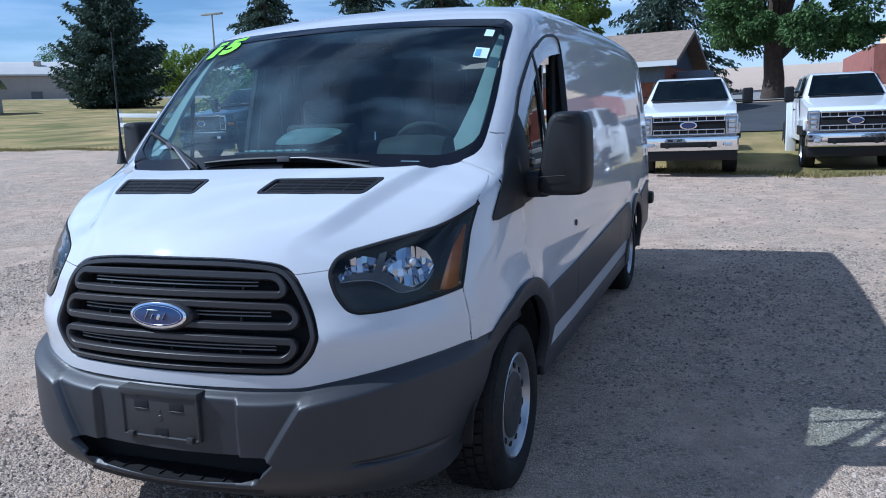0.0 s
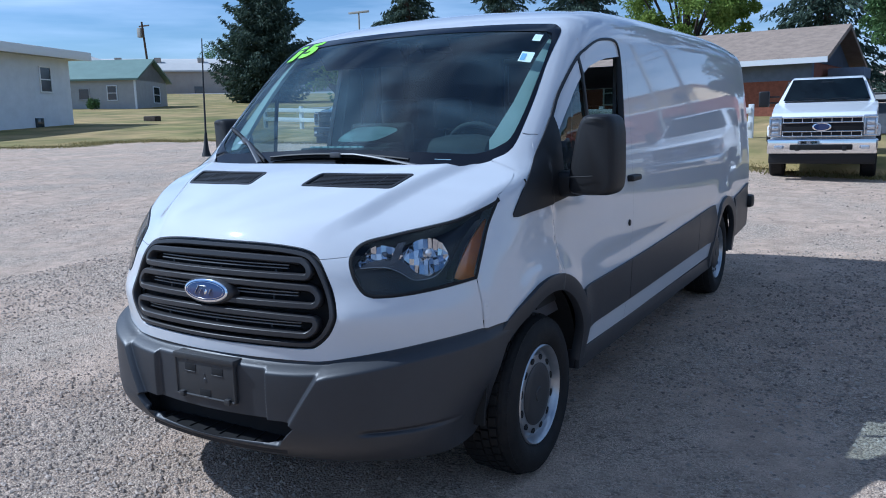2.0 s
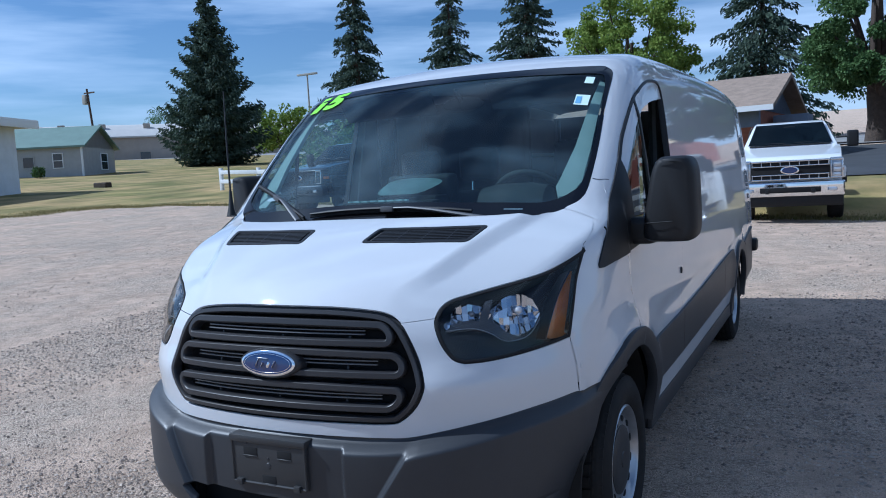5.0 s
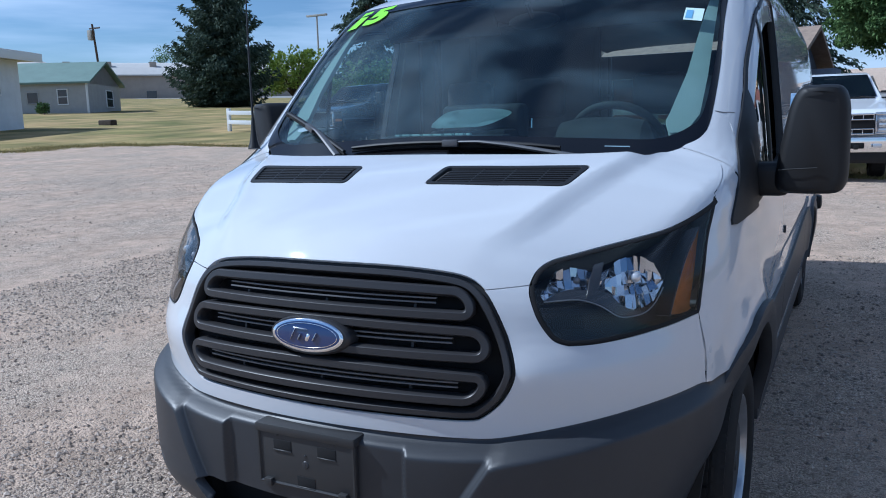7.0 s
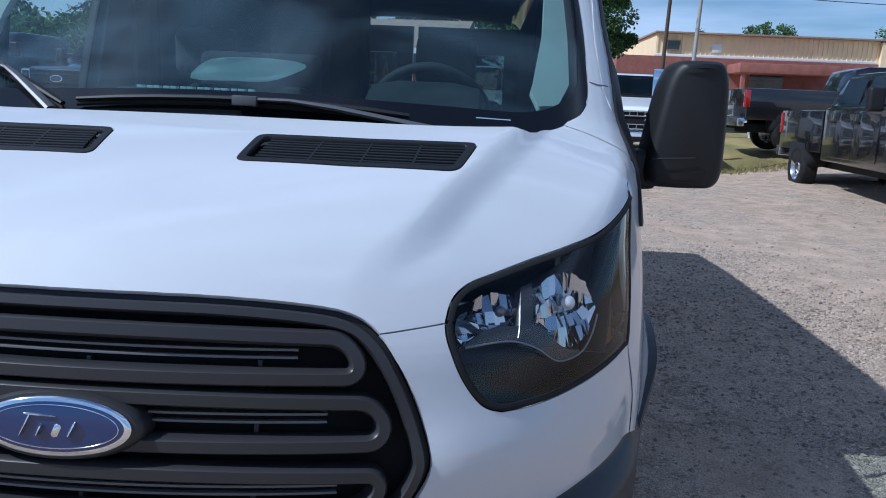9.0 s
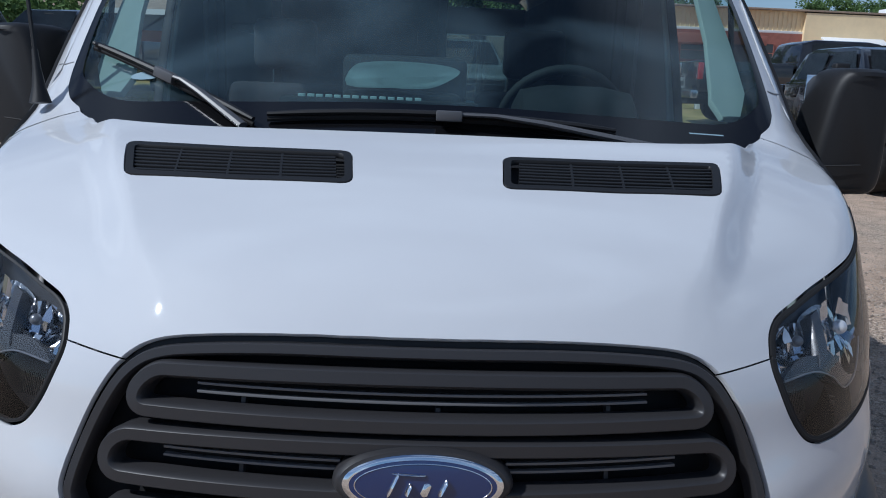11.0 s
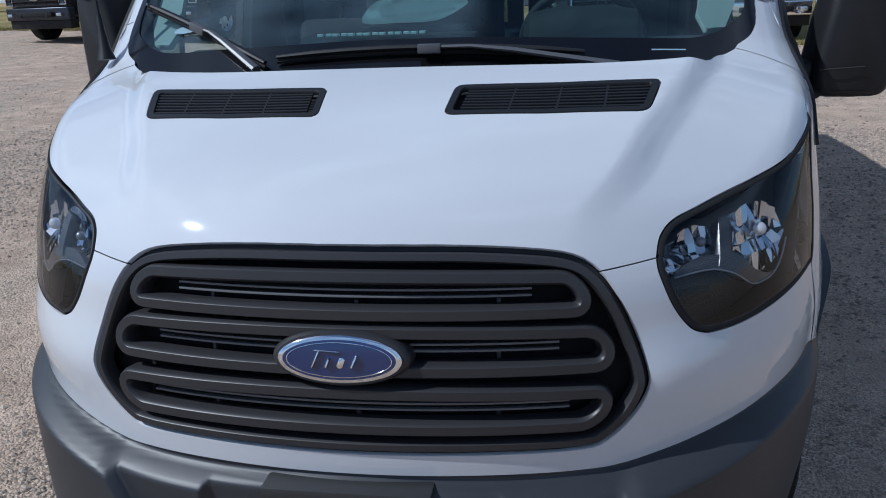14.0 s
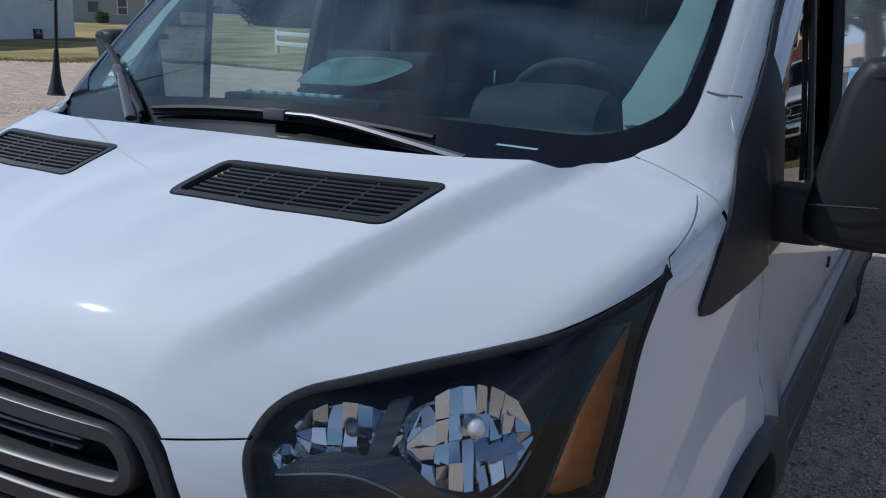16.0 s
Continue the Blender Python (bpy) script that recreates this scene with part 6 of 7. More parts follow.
M["blue_gable"] = mat("blue_gable", (0.16, 0.19, 0.25), 0.8, var=0.2, var_scale=3.0)
M["window_dark"] = mat("window_dark", (0.03, 0.04, 0.05), 0.1, spec=0.7)
M["trim_white"] = mat("trim_white", (0.75, 0.76, 0.76), 0.7)
M["far_wall"] = mat("far_wall", (0.42, 0.36, 0.30), 0.9, var=0.15, var_scale=0.4)
M["far_roof"] = mat("far_roof", (0.52, 0.50, 0.47), 0.7, var=0.1, var_scale=0.3)


def wall_window(parent, m, x, z, w, h, bars=1, frame="trim_white"):
    """A window in a wall that lies along local x, facing local -y."""
    win = part("window", boxed(x - w / 2, x + w / 2, -0.03, 0.06, z, z + h, m=m), M["window_dark"], parent)
    f = 0.07
    for a in ((x - w / 2 - f, x - w / 2, z - f, z + h + f), (x + w / 2, x + w / 2 + f, z - f, z + h + f), (x - w / 2, x + w / 2, z - f, z), (x - w / 2, x + w / 2, z + h, z + h + f)):
        part("window_frame", boxed(a[0], a[1], -0.07, 0.05, a[2], a[3], 0.008, 1, m=m), M[frame], win)
    for k in range(bars):
        part("window_bar", boxed(x - w / 2, x + w / 2, -0.05, 0.0, z + h * (k + 1) / (bars + 1) - 0.025, z + h * (k + 1) / (bars + 1) + 0.025, m=m), M[frame], win)
    return win


# white flat-roofed building: the seen wall runs from its corner along u
base_z = gz(-35.7, 25.3) - 0.15
hall = thing("flat_roof_building", pose(-35.7, 25.3, base_z, 0, 0, -69), "white painted flat-roofed building on the lawn", "building")
part("wall", boxed(0, 13, -9, 0, -0.8, 3.35), M["white_wall"], hall)
part("roof", boxed(-0.75, 13.6, -9.6, 0.75, 3.35, 3.72, 0.03), M["far_roof"], hall)
part("fascia", boxed(-0.78, 13.6, 0.70, 0.78, 3.30, 3.70, 0.01), M["trim_white"], hall)
I4 = Matrix()
half_turn = Matrix.Rotation(math.pi, 4, "Z")
wall_window(hall, half_turn, -1.9, 1.75, 0.75, 1.1)
wall_window(hall, half_turn, -6.0, 1.2, 0.9, 1.2)
part("vent_hatch", boxed(2.4, 2.9, 0.0, 0.1, 0.05, 0.5, 0.01), M["window_dark"], hall)

# grey house with a green roof
hz = gz(-54.5, 44.3) - 0.2
house = thing("house", pose(-54.5, 44.3, hz, 0, 0, 30.6), "grey sided house with green metal roof", "house")
# local x runs away from the corner to -x along the long wall, local y along the gable end
part("wall", boxed(-14, 0, 0, 7.6, -1.0, 2.65), M["grey_siding"], house)
b = bmesh.new()
rp = [(-0.35, 2.55), (3.8, 4.35), (7.95, 2.55), (7.95, 2.70), (3.8, 4.52), (-0.35, 2.70)]
part("roof", extrude_x(rp, -14.3, 0.4), M["green_roof"], house)
b = bmesh.new()
b.faces.new([b.verts.new(c) for c in ((0.0, 0.0, 2.6), (0.0, 7.6, 2.6), (0.0, 3.8, 4.3))])
bmesh.ops.solidify(b, geom=b.faces[:], thickness=0.1)
part("gable", b, M["grey_siding"], house)
gable_m = Matrix.Rotation(radians(90), 4, "Z")
wall_window(house, gable_m, 4.9, 0.85, 1.5, 1.3)
wall_window(house, I4, -1.9, 1.0, 0.7, 1.1)
wall_window(house, I4, -4.2, 1.1, 0.8, 0.8, 0, "grey_siding")
wall_window(house, I4, -8.0, 1.0, 0.7, 1.1)
part("corner_trim", boxed(-0.08, 0.06, -0.06, 0.08, -0.6, 2.6), M["trim_white"], house)

# far sheds
shed = thing("warehouse", pose(-135, 122, gz(-135, 122) - 1.5, 0, 0, 47), "long tan warehouse with pale roof far off", "warehouse")
part("wall", boxed(-30, 42, 0, 24, -2, 6.6), M["far_wall"], shed)
part("roof", extrude_x([(-0.6, 6.4), (2.5, 7.8), (6, 9.0), (12, 9.8), (18, 9.0), (24.6, 6.4), (24.6, 6.1), (-0.6, 6.1)], -31, 43), M["far_roof"], shed)
for x in (-22, -14, -6, 3, 12):
    part("roof_vent", boxed(x, x + 1.4, 4, 5, 8.2, 9.4, 0.05), M["far_wall"], shed)
part("door", boxed(2.0, 4.0, -0.1, 0.1, 0.0, 3.0), M["window_dark"], shed)
b = bmesh.new()
lathe(b, [(0.01, 10.6), (0.8, 10.4), (0.9, 9.9), (7.5, 7.6), (7.5, 0)], 24, "z")
silo = part("round_barn", b, M["far_roof"])
silo.location = (-137, 100, gz(-137, 100) - 2.5)
tagged(silo, "round pale-roofed barn far off", "barn")

# brick house behind the white trucks
bz = gz(-5, 35)
brick_house = thing("brick_house", pose(-2.5, 35.6, bz, 0, 0, -6), "low brick house with tan shingle roof", "house")
part("wall", boxed(-15.5, -0.6, 0, 8.0, -0.5, 2.25), M["brick"], brick_house)
part("roof", extrude_x([(-0.7, 2.15), (3.9, 3.75), (8.6, 2.15), (8.6, 2.33), (3.9, 3.95), (-0.7, 2.33)], -16.0, 0.1), M["roof_tan"], brick_house)
part("fascia", boxed(-16.0, 0.1, -0.74, -0.68, 2.12, 2.34), M["trim_white"], brick_house)
b = bmesh.new()
b.faces.new([b.verts.new(c) for c in ((-0.55, 0.0, 2.2), (-0.55, 8.0, 2.2), (-0.55, 3.9, 3.72))])
bmesh.ops.solidify(b, geom=b.faces[:], thickness=0.12)
part("gable", b, M["blue_gable"], brick_house)
part("soffit_wall", boxed(-15.6, -0.58, -0.03, 0.3, 1.5, 2.2), M["blue_gable"], brick_house)
part("awning", prism([(2.0, 1.55), (2.0, 2.0), (3.6, 2.0), (3.6, 1.55)], 0.7, 0.05), M["blue_gable"], brick_house).location = (0.3, 0, 0)
wall_window(brick_house, I4, -4.2, 0.8, 1.2, 1.0)
wall_window(brick_house, I4, -9.0, 0.8, 1.2, 1.0)

# long brick and tan works across the street
wz = gz(30, 70) - 0.4
works = thing("factory", pose(9.6, 70, wz), "long brick and tan metal factory across the street", "factory")
part("brick_wall", boxed(0, 21.5, 0, 20, -1.0, 3.2), M["brick_dark"], works)
part("upper_wall", boxed(3.2, 21.5, 0.15, 20, 3.2, 5.05), M["tan_metal"], works)
part("tan_wall", boxed(21.5, 70, -0.3, 20, -1.0, 4.95), M["tan_metal"], works)
part("parapet", boxed(3.0, 70.2, -0.4, 20.2, 5.05, 5.2, 0.02), M["roof_tan"], works)
for k in range(46):
    part("metal_rib", boxed(3.3 + k * 0.4, 3.36 + k * 0.4, 0.08, 0.16, 3.25, 5.0), M["tan_metal"], works)
part("ledge", boxed(3.1, 21.6, 0.02, 0.2, 3.2, 3.42, 0.02), M["trim_white"], works)
for x, w in ((5.8, 2.6), (12.5, 2.8), (18.5, 1.2)):
    wall_window(works, I4, x, 0.75, w, 1.5, 1, "brick_dark")
wall_window(works, I4, 4.6, 3.75, 1.0, 0.7, 0, "roof_tan")
part("wall_sign", boxed(7.8, 8.6, 0.02, 0.15, 3.65, 4.35, 0.01), M["trim_white"], works)
part("porch_roof", boxed(9.2, 17.0, -3.5, 0.1, 1.95, 2.7, 0.05), M["brick_dark"], works)
for x in (9.6, 16.6):
    part("porch_post", boxed(x - 0.15, x + 0.15, -3.3, -3.0, -1.0, 1.95), M["brick_dark"], works)
for x, w in ((23.0, 5.4), (31.5, 2.0), (38.0, 3.0), (46.0, 2.5)):
    part("awning", prism([(-1.5, 2.55), (-0.3, 3.05), (-0.3, 2.85), (-1.5, 2.4)], w / 2, 0.02), M["trim_white"], works).location = (x + w / 2, 0, 0)
    wall_window(works, Matrix.Translation((0, -0.3, 0)), x + w / 2, 1.3, w * 0.92, 1.05, 0, "trim_white")
    for k in range(1, 5):
        part("mullion", boxed(x + w * k / 5 - 0.04, x + w * k / 5 + 0.04, -0.38, -0.3, 1.3, 2.35), M["trim_white"], works)
for x in (28.5, 34.0):
    part("roof_unit", boxed(x, x + 1.6, -0.2, 1.2, 4.4, 5.6, 0.05), M["trim_white"], works)

# ---------------------------------------------------------------- fences, poles
M["weathered_pole"] = mat("weathered_pole", (0.11, 0.075, 0.055), 0.95, var=0.3, var_scale=4)
M["grey_pole"] = mat("grey_pole", (0.40, 0.39, 0.36), 0.8, var=0.2, var_scale=3)


def fence(x0, y0, x1, y1, n, label):
    f = thing("rail_fence", pose(x0, y0, gz(x0, y0)), label, "fence", "white rail fences")
    for k in range(n + 1):
        x, y = x0 + (x1 - x0) * k / n, y0 + (y1 - y0) * k / n
        z = gz(x, y) - gz(x0, y0)
        part("post", boxed(x - x0 - 0.07, x - x0 + 0.07, y - y0 - 0.07, y - y0 + 0.07, z - 0.2, z + 1.0, 0.012), M["trim_white"], f)
        if k < n:
            xb, yb = x0 + (x1 - x0) * (k + 1) / n, y0 + (y1 - y0) * (k + 1) / n
            zb = gz(xb, yb) - gz(x0, y0)
            d = math.hypot(xb - x, yb - y)
            mm = Matrix.Translation((x - x0, y - y0 - 0.09, z)) @ Matrix.Rotation(math.atan2(yb - y, xb - x), 4, "Z") @ Matrix.Rotation(-math.atan2(zb - z, d), 4, "Y")
            for h in (0.42, 0.82):
                part("rail", boxed(0, d, -0.02, 0.02, h - 0.085, h + 0.085, 0.006, m=mm), M["trim_white"], f)
    return f


fence(-24.5, 27.0, -3.5, 24.4, 9, "white painted two-rail fence across the lawn")
fence(3.7, 23.8, 24.0, 24.5, 8, "white painted two-rail fence beside the drive")
post = part("gate_post", boxed(1.05, 1.27, 20.6, 20.82, gz(1.1, 20.7) - 0.2, gz(1.1, 20.7) + 1.15, 0.02), M["trim_white"])
tagged(post, "white square gate post on the lawn", "post")


def pole(name, x, y, top, r, material, label, lean=0.0):
    b = bmesh.new()
    g0 = gz(x, y)
    tube(b, [(0, 0, -0.5), (lean * 0.5, 0, (top - g0) / 2), (lean, 0, top - g0)], [r, r * 0.9, r * 0.75], 10)
    ob = part(name, b, material)
    ob.location = (x, y, g0)
    return tagged(ob, label, "pole")


def polar(az, d):
    return d * math.sin(radians(az)), d * math.cos(radians(az))


px, py = polar(-49.9, 100)
up = pole("utility_pole", px, py, 13.7, 0.15, M["weathered_pole"], "dark wooden utility pole with a transformer", -0.9)
up2 = part("transformer", boxed(-1.5, -0.9, -0.3, 0.3, 7.4, 8.5, 0.08), M["grey_pole"], up)
part("insulator_arm", boxed(-1.4, 0.3, -0.05, 0.05, 8.6, 8.75), M["weathered_pole"], up)
px, py = polar(-35.8, 110)
lp = pole("light_pole", px, py, 16.2, 0.14, M["grey_pole"], "tall grey parking lot light pole")
part("lamp_head", boxed(-1.6, 1.6, -0.2, 0.2, 16.05 - gz(px, py), 16.3 - gz(px, py), 0.04), M["grey_pole"], lp)
pole_at = {}
for az, d, top, r, mname, lab in ((10.6, 60, 13.0, 0.15, "weathered_pole", "brown wooden utility pole beside the street"), (12.2, 48, 12.5, 0.12, "grey_pole", "pale grey utility pole beside the street"), (28.6, 58, 12.5, 0.17, "weathered_pole", "brown wooden utility pole by the factory")):
    px, py = polar(az, d)
    p_ob = pole("utility_pole", px, py, top, r, M[mname], lab, 0.3)
    part("cross_arm", boxed(-1.1, 1.4, -0.06, 0.06, top - gz(px, py) - 0.9, top - gz(px, py) - 0.75), M["weathered_pole"], p_ob)
for z0, z1 in ((9.6, 9.2), (9.1, 8.7)):
    b = bmesh.new()
    a0, a1 = Vector((*polar(4, 52), z0 + 0.5)), Vector((*polar(45, 70), z1 + 0.5))
    tube(b, [a0.lerp(a1, u) - Vector((0, 0, 1.2 * 4 * u * (1 - u))) for u in np.linspace(0, 1, 16)], 0.025, 5)
    tagged(part("overhead_wire", b, M["weathered_pole"]), "thin black overhead wire along the street", "wire")

# ---------------------------------------------------------------- trees
M["bark"] = mat("bark", (0.075, 0.055, 0.042), 0.95, var=0.4, var_scale=5, bump=0.8, bump_scale=14, bump_dist=0.04)


M["spruce"] = leaf_mat("spruce", (0.034, 0.056, 0.042), (0.11, 0.15, 0.105))
M["leaves_dark"] = leaf_mat("leaves_dark", (0.045, 0.090, 0.030), (0.15, 0.24, 0.085))
M["leaves_light"] = leaf_mat("leaves_light", (0.12, 0.19, 0.03), (0.28, 0.35, 0.07))


def cards(centres, dirs, lengths, widths, rng):
    """Many small bent leaf sprays, one island each."""
    k = len(centres)
    d = dirs / np.maximum(np.linalg.norm(dirs, axis=1, keepdims=True), 1e-9)
    s = np.cross(d, rng.normal(0, 1, (k, 3)))
    s /= np.maximum(np.linalg.norm(s, axis=1, keepdims=True), 1e-9)
    a = centres - d * lengths[:, None] * 0.5
    c = centres + d * lengths[:, None] * 0.5
    mid = centres + np.cross(d, s) * (lengths * 0.12)[:, None]
    v = np.stack([a, mid + s * widths[:, None], c, mid - s * widths[:, None]], 1).reshape(-1, 3)
    f = np.arange(k * 4).reshape(k, 4)
    return v, f


def spruce(x, y, height, radius, seed, label, sparse=1.0, droop=0.35, start=0.06, skirt=1.0, lift=0.12):
    r = np.random.default_rng(seed)
    g0 = gz(x, y)
    t = thing("spruce_tree", pose(x, y, g0), label, "tree", "spruce trees")
    b = bmesh.new()
    tube(b, [(0, 0, -0.4), (0.05, 0, height * 0.5), (0, 0.05, height * 0.98)], [height * 0.02, height * 0.011, 0.03], 8)
    part("trunk", b, M["bark"], t)
    cs, ds, ls, ws = [], [], [], []
    bb = bmesh.new()
    levels = int(height * 2.4 * sparse)
    for i in range(levels):
        u = start + (1 - start) * (i + r.random()) / levels
        z = u * height
        reach = radius * (1 - u) ** 0.85 * min(1.0, skirt + (1 - skirt) * u / 0.2) * (1.0 + 0.45 * r.random()) + 0.15
        for j in range(5 + int(3 * (1 - u))):
            a = r.random() * 2 * math.pi
            ln = reach * (0.6 + 0.5 * r.random())
            out = np.array([math.cos(a), math.sin(a), 0])
            m2 = max(10, int(ln * 26))
            q = (np.arange(m2) + r.random(m2)) / m2
            q = 0.12 + 0.88 * q
            pts = np.array([0, 0, z]) + out * (q * ln)[:, None] + np.array([0, 0, 1]) * (-droop * ln * q ** 1.3 + lift * ln * q ** 4)[:, None]
            side = np.cross(out, (0, 0, 1))
            spread = (0.35 * (1 - q) + 0.10) * ln * 0.45
            pts = pts + side * (r.normal(0, 1, m2) * spread)[:, None] + r.normal(0, 0.06, (m2, 3))
            pts[:, 2] -= np.abs(r.normal(0, 0.22, m2)) * (0.5 + droop)
            cs.append(pts)
            dd = out + r.normal(0, 0.45, (m2, 3)) + np.array([0, 0, -0.55 - droop * 0.5])
            ds.append(dd)
            ls.append(0.28 + 0.36 * r.random(m2))
            ws.append(0.05 + 0.07 * r.random(m2))
            if j < 3 and i % 2 == 0:
                tube(bb, [(0, 0, z), tuple(np.array([0, 0, z]) + out * ln * 0.5 - (0, 0, droop * ln * 0.4)), tuple(np.array([0, 0, z]) + out * ln * 0.95 - (0, 0, droop * ln * 0.83))], [0.06 * (1 - u) + 0.015, 0.03, 0.01], 4)
    tagged(part("bough", bb, M["bark"], t), kind="stuff")
    v, f = cards(np.concatenate(cs), np.concatenate(ds), np.concatenate(ls), np.concatenate(ws), r)
    part("crown", mesh_of("crown", v, f, M["spruce"], False), M["spruce"], t)
    return t


def broadleaf(x, y, height, radius, trunk_r, seed, label, material, clear=0.22, amount=16000, leaf=0.30, full=0.55, shift=0.0):
    r = np.random.default_rng(seed)
    t = thing("broadleaf_tree", pose(x, y, gz(x, y)), label, "tree", "broadleaf trees")
    b = bmesh.new()
    z0 = height * clear
    tube(b, [(0, 0, -0.4), (0.1, 0, z0 * 0.6), (0, 0.1, z0 * 1.2), (0.1, 0, height * 0.62)], [trunk_r * 1.25, trunk_r, trunk_r * 0.9, trunk_r * 0.25], 12)
    tr = part("trunk", b, M["bark"], t)
    lb = bmesh.new()
    clumps = []
    for i in range(150):
        a, e = r.random() * 2 * math.pi, math.asin(2 * r.random() - 1)
        rr = (0.55 + 0.45 * r.random())
        wide = math.cos(e) ** full
        ctr = np.array([math.cos(a) * wide * radius, math.sin(a) * wide * radius, math.sin(e) * (height - z0) * 0.5]) * rr
        if e < 0 and full < 0.5:
            ctr[2] = -(height - z0) * 0.5 * (-math.sin(e)) ** 0.45 * (0.75 + 0.25 * r.random())
        ctr[2] += z0 + (height - z0) * 0.5
        ctr[0] += shift
        if height > 5.5 and ctr[2] < z0 + 0.8:
            ctr[2] += 1.0
        clumps.append((ctr, radius * (0.10 + 0.14 * r.random())))
        if i < 22:
            s0 = np.array([0, 0, z0 * (0.9 + 0.9 * r.random())])
            tube(lb, [tuple(s0), tuple(s0 * 0.5 + ctr * 0.5 + np.array([0, 0, 0.5])), tuple(ctr)], [trunk_r * 0.35, trunk_r * 0.2, 0.03], 5)
    tagged(part("bough", lb, M["bark"], t), kind="stuff")
    k = amount // len(clumps)
    cs, ds = [], []
    for c, q in clumps:
        d = r.normal(0, 1, (k, 3))
        d /= np.linalg.norm(d, axis=1, keepdims=True)
        pts = c + d * (q * r.random(k) ** 0.4)[:, None] * (1.0, 1.0, 0.75)
        pts[:, 2] -= 0.25 * q * r.random(k)
        cs.append(pts)
        ds.append(d + r.normal(0, 0.6, (k, 3)) + (0, 0, -0.5))
    cs, ds = np.concatenate(cs), np.concatenate(ds)
    v, f = cards(cs, ds, leaf * (0.6 + 0.8 * r.random(len(cs))), leaf * (0.22 + 0.2 * r.random(len(cs))), r)
    part("crown", mesh_of("crown", v, f, material, False), material, t)
    return t


spruce(-57.5, 63.0, 17.6, 5.3, 11, "dense dark blue-green spruce on the lawn", 2.0, 0.12, 0.02, 0.62, 0.30)
for az, d, h, rad_, seed, dr, sp in ((-32.3, 80, 19.0, 4.4, 12, 0.45, 0.85), (-25.6, 84, 19.2, 4.3, 13, 0.45, 0.75), (-20.2, 78, 19.5, 5.4, 14, 0.4, 0.85), (-4.6, 66, 17.5, 6.0, 15, 0.55, 0.7)):
    px, py = polar(az, d)
    spruce(px, py, h, rad_, seed, "tall spruce with drooping open limbs behind the lots", sp, dr, 0.1)
px, py = polar(-13.1, 58)
broadleaf(px, py, 12.2, 4.5, 0.4, 21, "bright green broadleaf tree behind the brick house", M["leaves_light"], 0.12, 30000, 0.24)
broadleaf(1.7, 49.5, 17.0, 5.0, 0.55, 22, "large dark green shade tree beside the street", M["leaves_dark"], 0.12, 80000, 0.21, 0.25, 1.3)
px, py = polar(-37.6, 98)
broadleaf(px, py, 6.8, 4.2, 0.25, 24, "small yellow-green tree beside the spruce", M["leaves_light"], 0.1, 6000, 0.36)
px, py = polar(-45.4, 215)
broadleaf(px, py, 13.0, 6.5, 0.4, 25, "green tree far behind the spruce", M["leaves_dark"], 0.02, 6000, 0.34)
px, py = polar(-30.0, 38)
broadleaf(px, py, 3.0, 4.5, 0.12, 26, "dark green hedge bush behind the dark trucks", M["leaves_dark"], 0.05, 7000, 0.26)
for az, d, h, w, seed in ((18.0, 150, 13, 7, 31), (26.0, 150, 12.5, 8, 32), (29.5, 160, 13.5, 9, 33), (14.5, 170, 12.5, 6, 34)):
    px, py = polar(az, d)
    broadleaf(px, py, h - 2.6, w * 0.7, 0.4, seed, "dark round tree far behind the factory", M["leaves_dark"], 0.1, 9000, 0.42)
# low shrub at the house wall and a dark block on the lawn
broadleaf(-55.2, 40.8, 0.95, 0.5, 0.03, 41, "small shrub at the house wall", M["leaves_dark"], 0.1, 900, 0.16)
lb = part("lawn_stone", boxed(-35.7, -34.7, 29.5, 29.9, gz(-35.2, 29.7) - 0.05, gz(-35.2, 29.7) + 0.30, 0.08, 3), M["bark"])
tagged(lb, "dark low stone on the lawn", "stone")

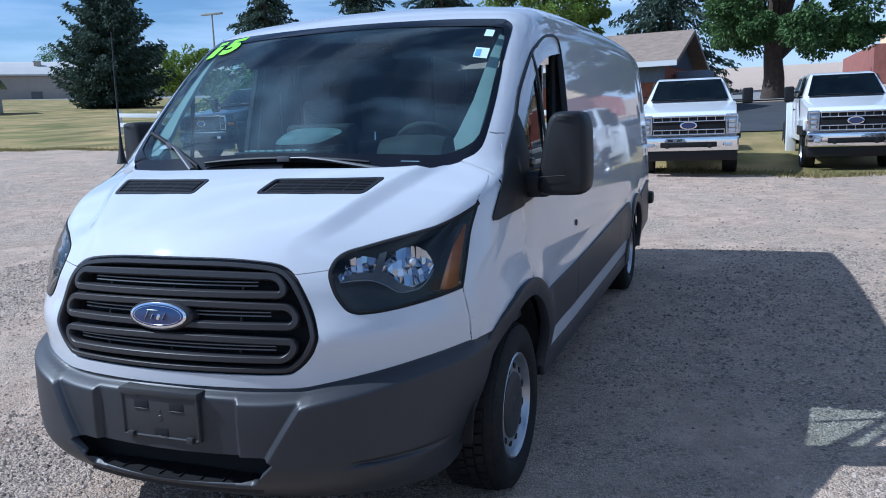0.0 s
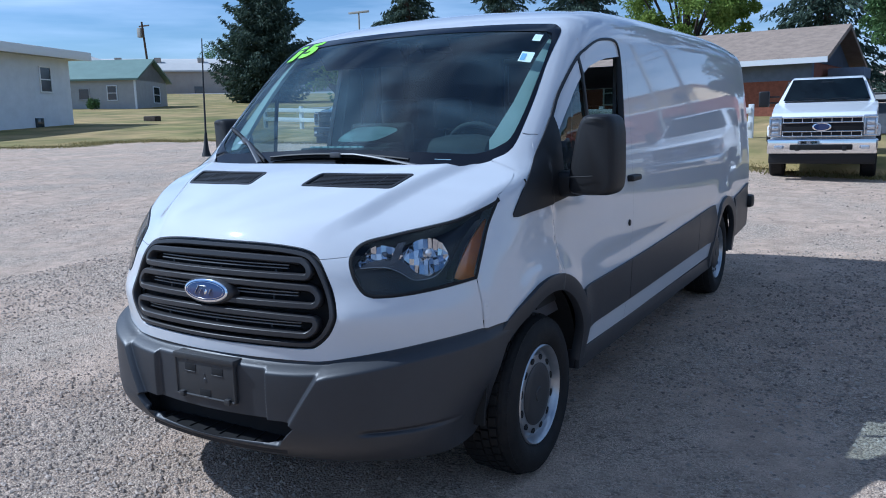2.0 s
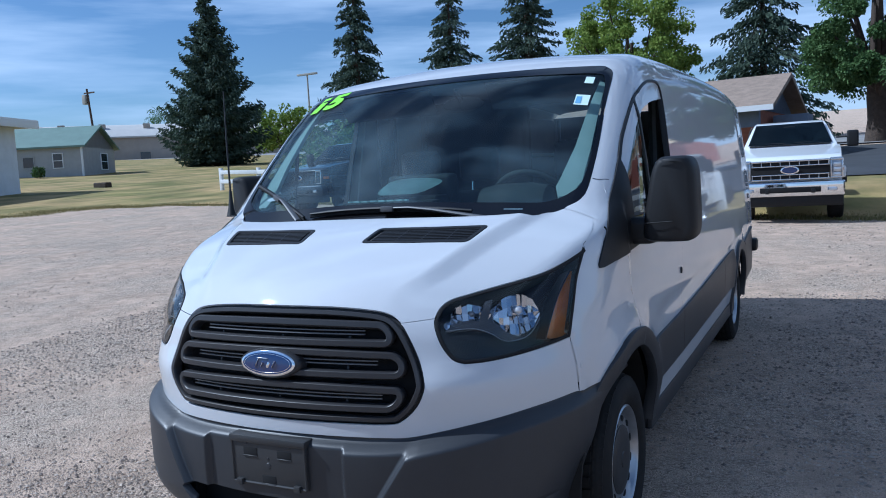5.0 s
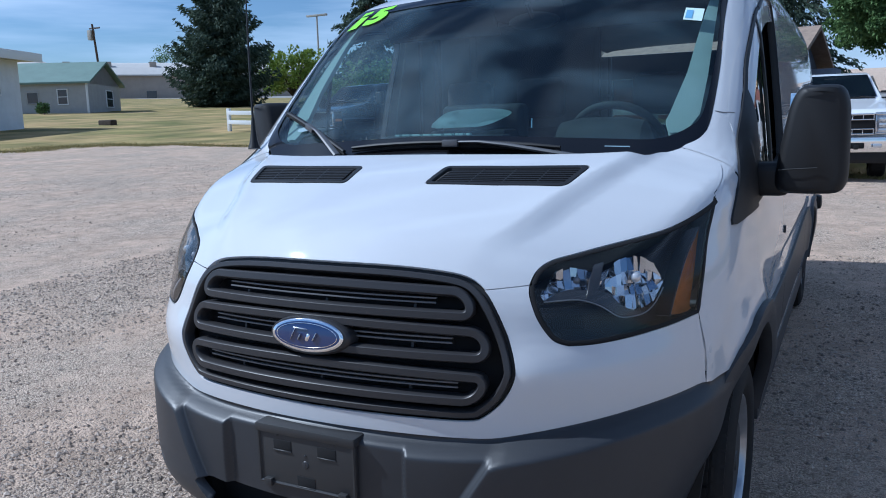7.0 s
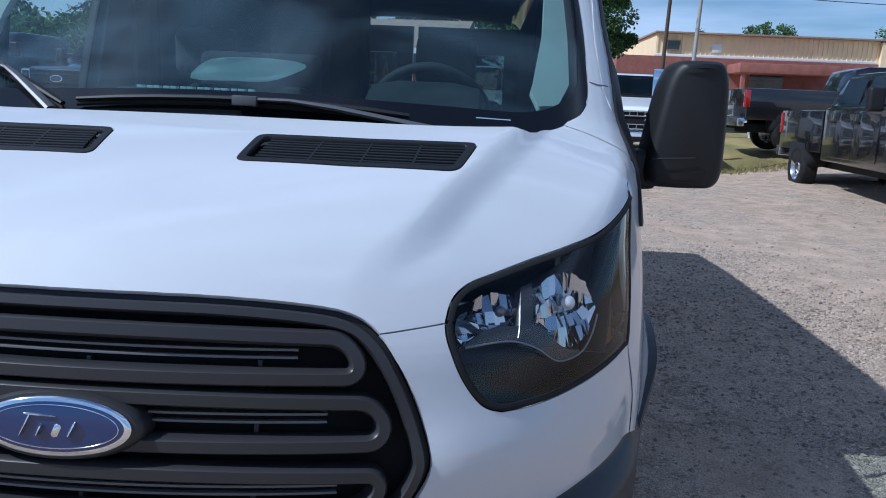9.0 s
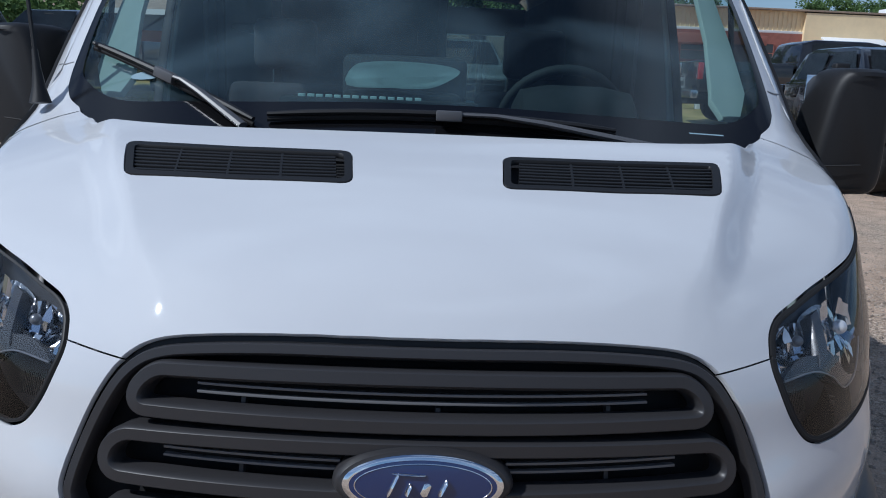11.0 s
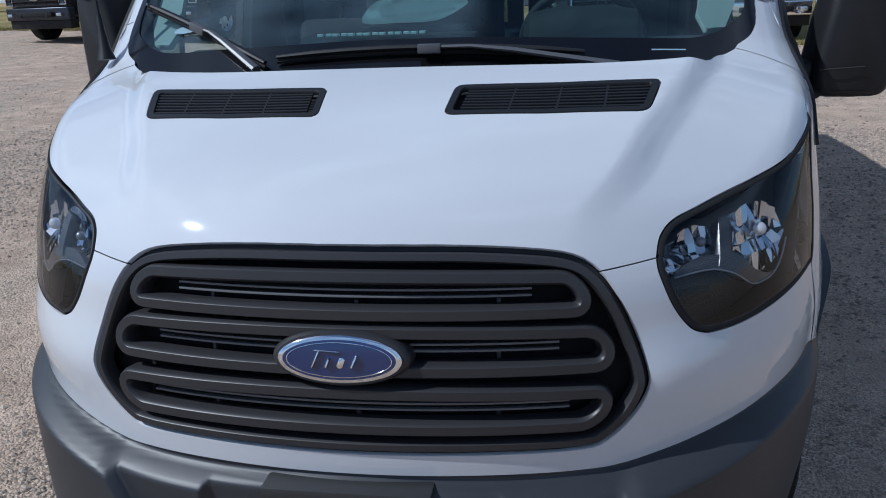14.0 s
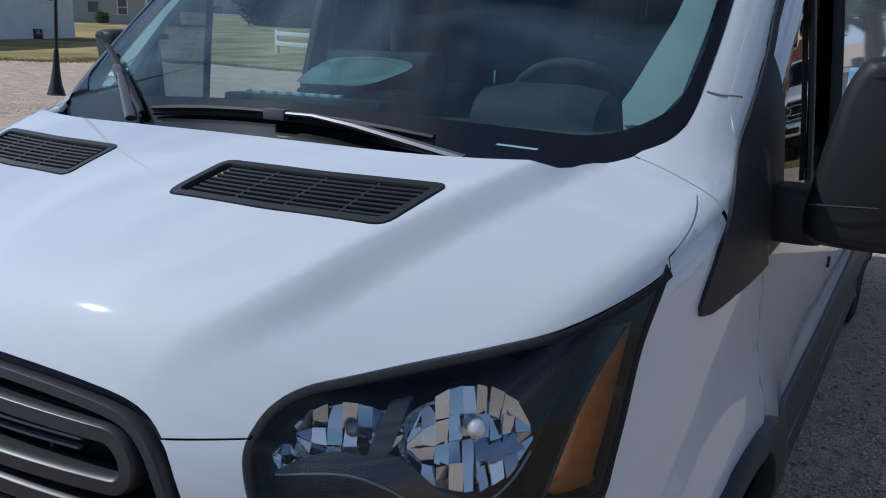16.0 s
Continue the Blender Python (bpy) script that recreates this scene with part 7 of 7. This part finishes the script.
# ---------------------------------------------------------------- loose stones near the van
stones = np.random.default_rng(7)
M["stones"] = leaf_mat("stones", (0.24, 0.195, 0.16), (0.70, 0.58, 0.475))


def scatter(name, n, x0, x1, y0, y1, r0, r1, seed):
    r = np.random.default_rng(seed)
    px_, py_ = r.uniform(x0, x1, n), r.uniform(y0, y1, n)
    # loose stones gather in drifts
    w = np.sin(px_ * 1.7 + 0.6 * np.sin(py_ * 1.1)) + np.sin(py_ * 1.3 + 1.1 * np.cos(px_ * 0.8)) + r.normal(0, 0.8, n)
    ok = w > -0.5
    px_, py_ = px_[ok], py_[ok]
    k = len(px_)
    rad_ = r0 + (r1 - r0) * r.random(k) ** 3
    o = np.array([(1, 0, 0), (0, 1, 0), (-1, 0, 0), (0, -1, 0), (0, 0, 0.8), (0, 0, -0.6)], float)
    v = o[None] * rad_[:, None, None] * r.uniform(0.6, 1.25, (k, 6, 1))
    a = r.uniform(0, 2 * math.pi, k)
    ca, sa = np.cos(a)[:, None], np.sin(a)[:, None]
    vx, vy = v[:, :, 0] * ca - v[:, :, 1] * sa, v[:, :, 0] * sa + v[:, :, 1] * ca
    pz = ground_z(px_, py_) + rad_ * 0.22
    v = np.stack([vx + px_[:, None], vy * 0.8 + py_[:, None], v[:, :, 2] * 0.75 + pz[:, None]], 2)
    f = np.array([(0, 1, 4), (1, 2, 4), (2, 3, 4), (3, 0, 4), (1, 0, 5), (2, 1, 5), (3, 2, 5), (0, 3, 5)])
    faces = (np.arange(k) * 6)[:, None, None] + f[None]
    ob = part(name, mesh_of(name, v.reshape(-1, 3), faces.reshape(-1, 3), M["stones"], False), M["stones"])
    return tagged(ob, "loose grey and tan gravel stones", "gravel", kind="stuff")


scatter("gravel_stones", 150000, -7.5, 2.6, 0.4, 9.0, 0.004, 0.019, 51)
scatter("gravel_stones", 130000, -4.6, 1.8, 0.3, 4.6, 0.003, 0.010, 53)
scatter("gravel_stones", 26000, -16, 6, 6.0, 16.0, 0.006, 0.022, 52)
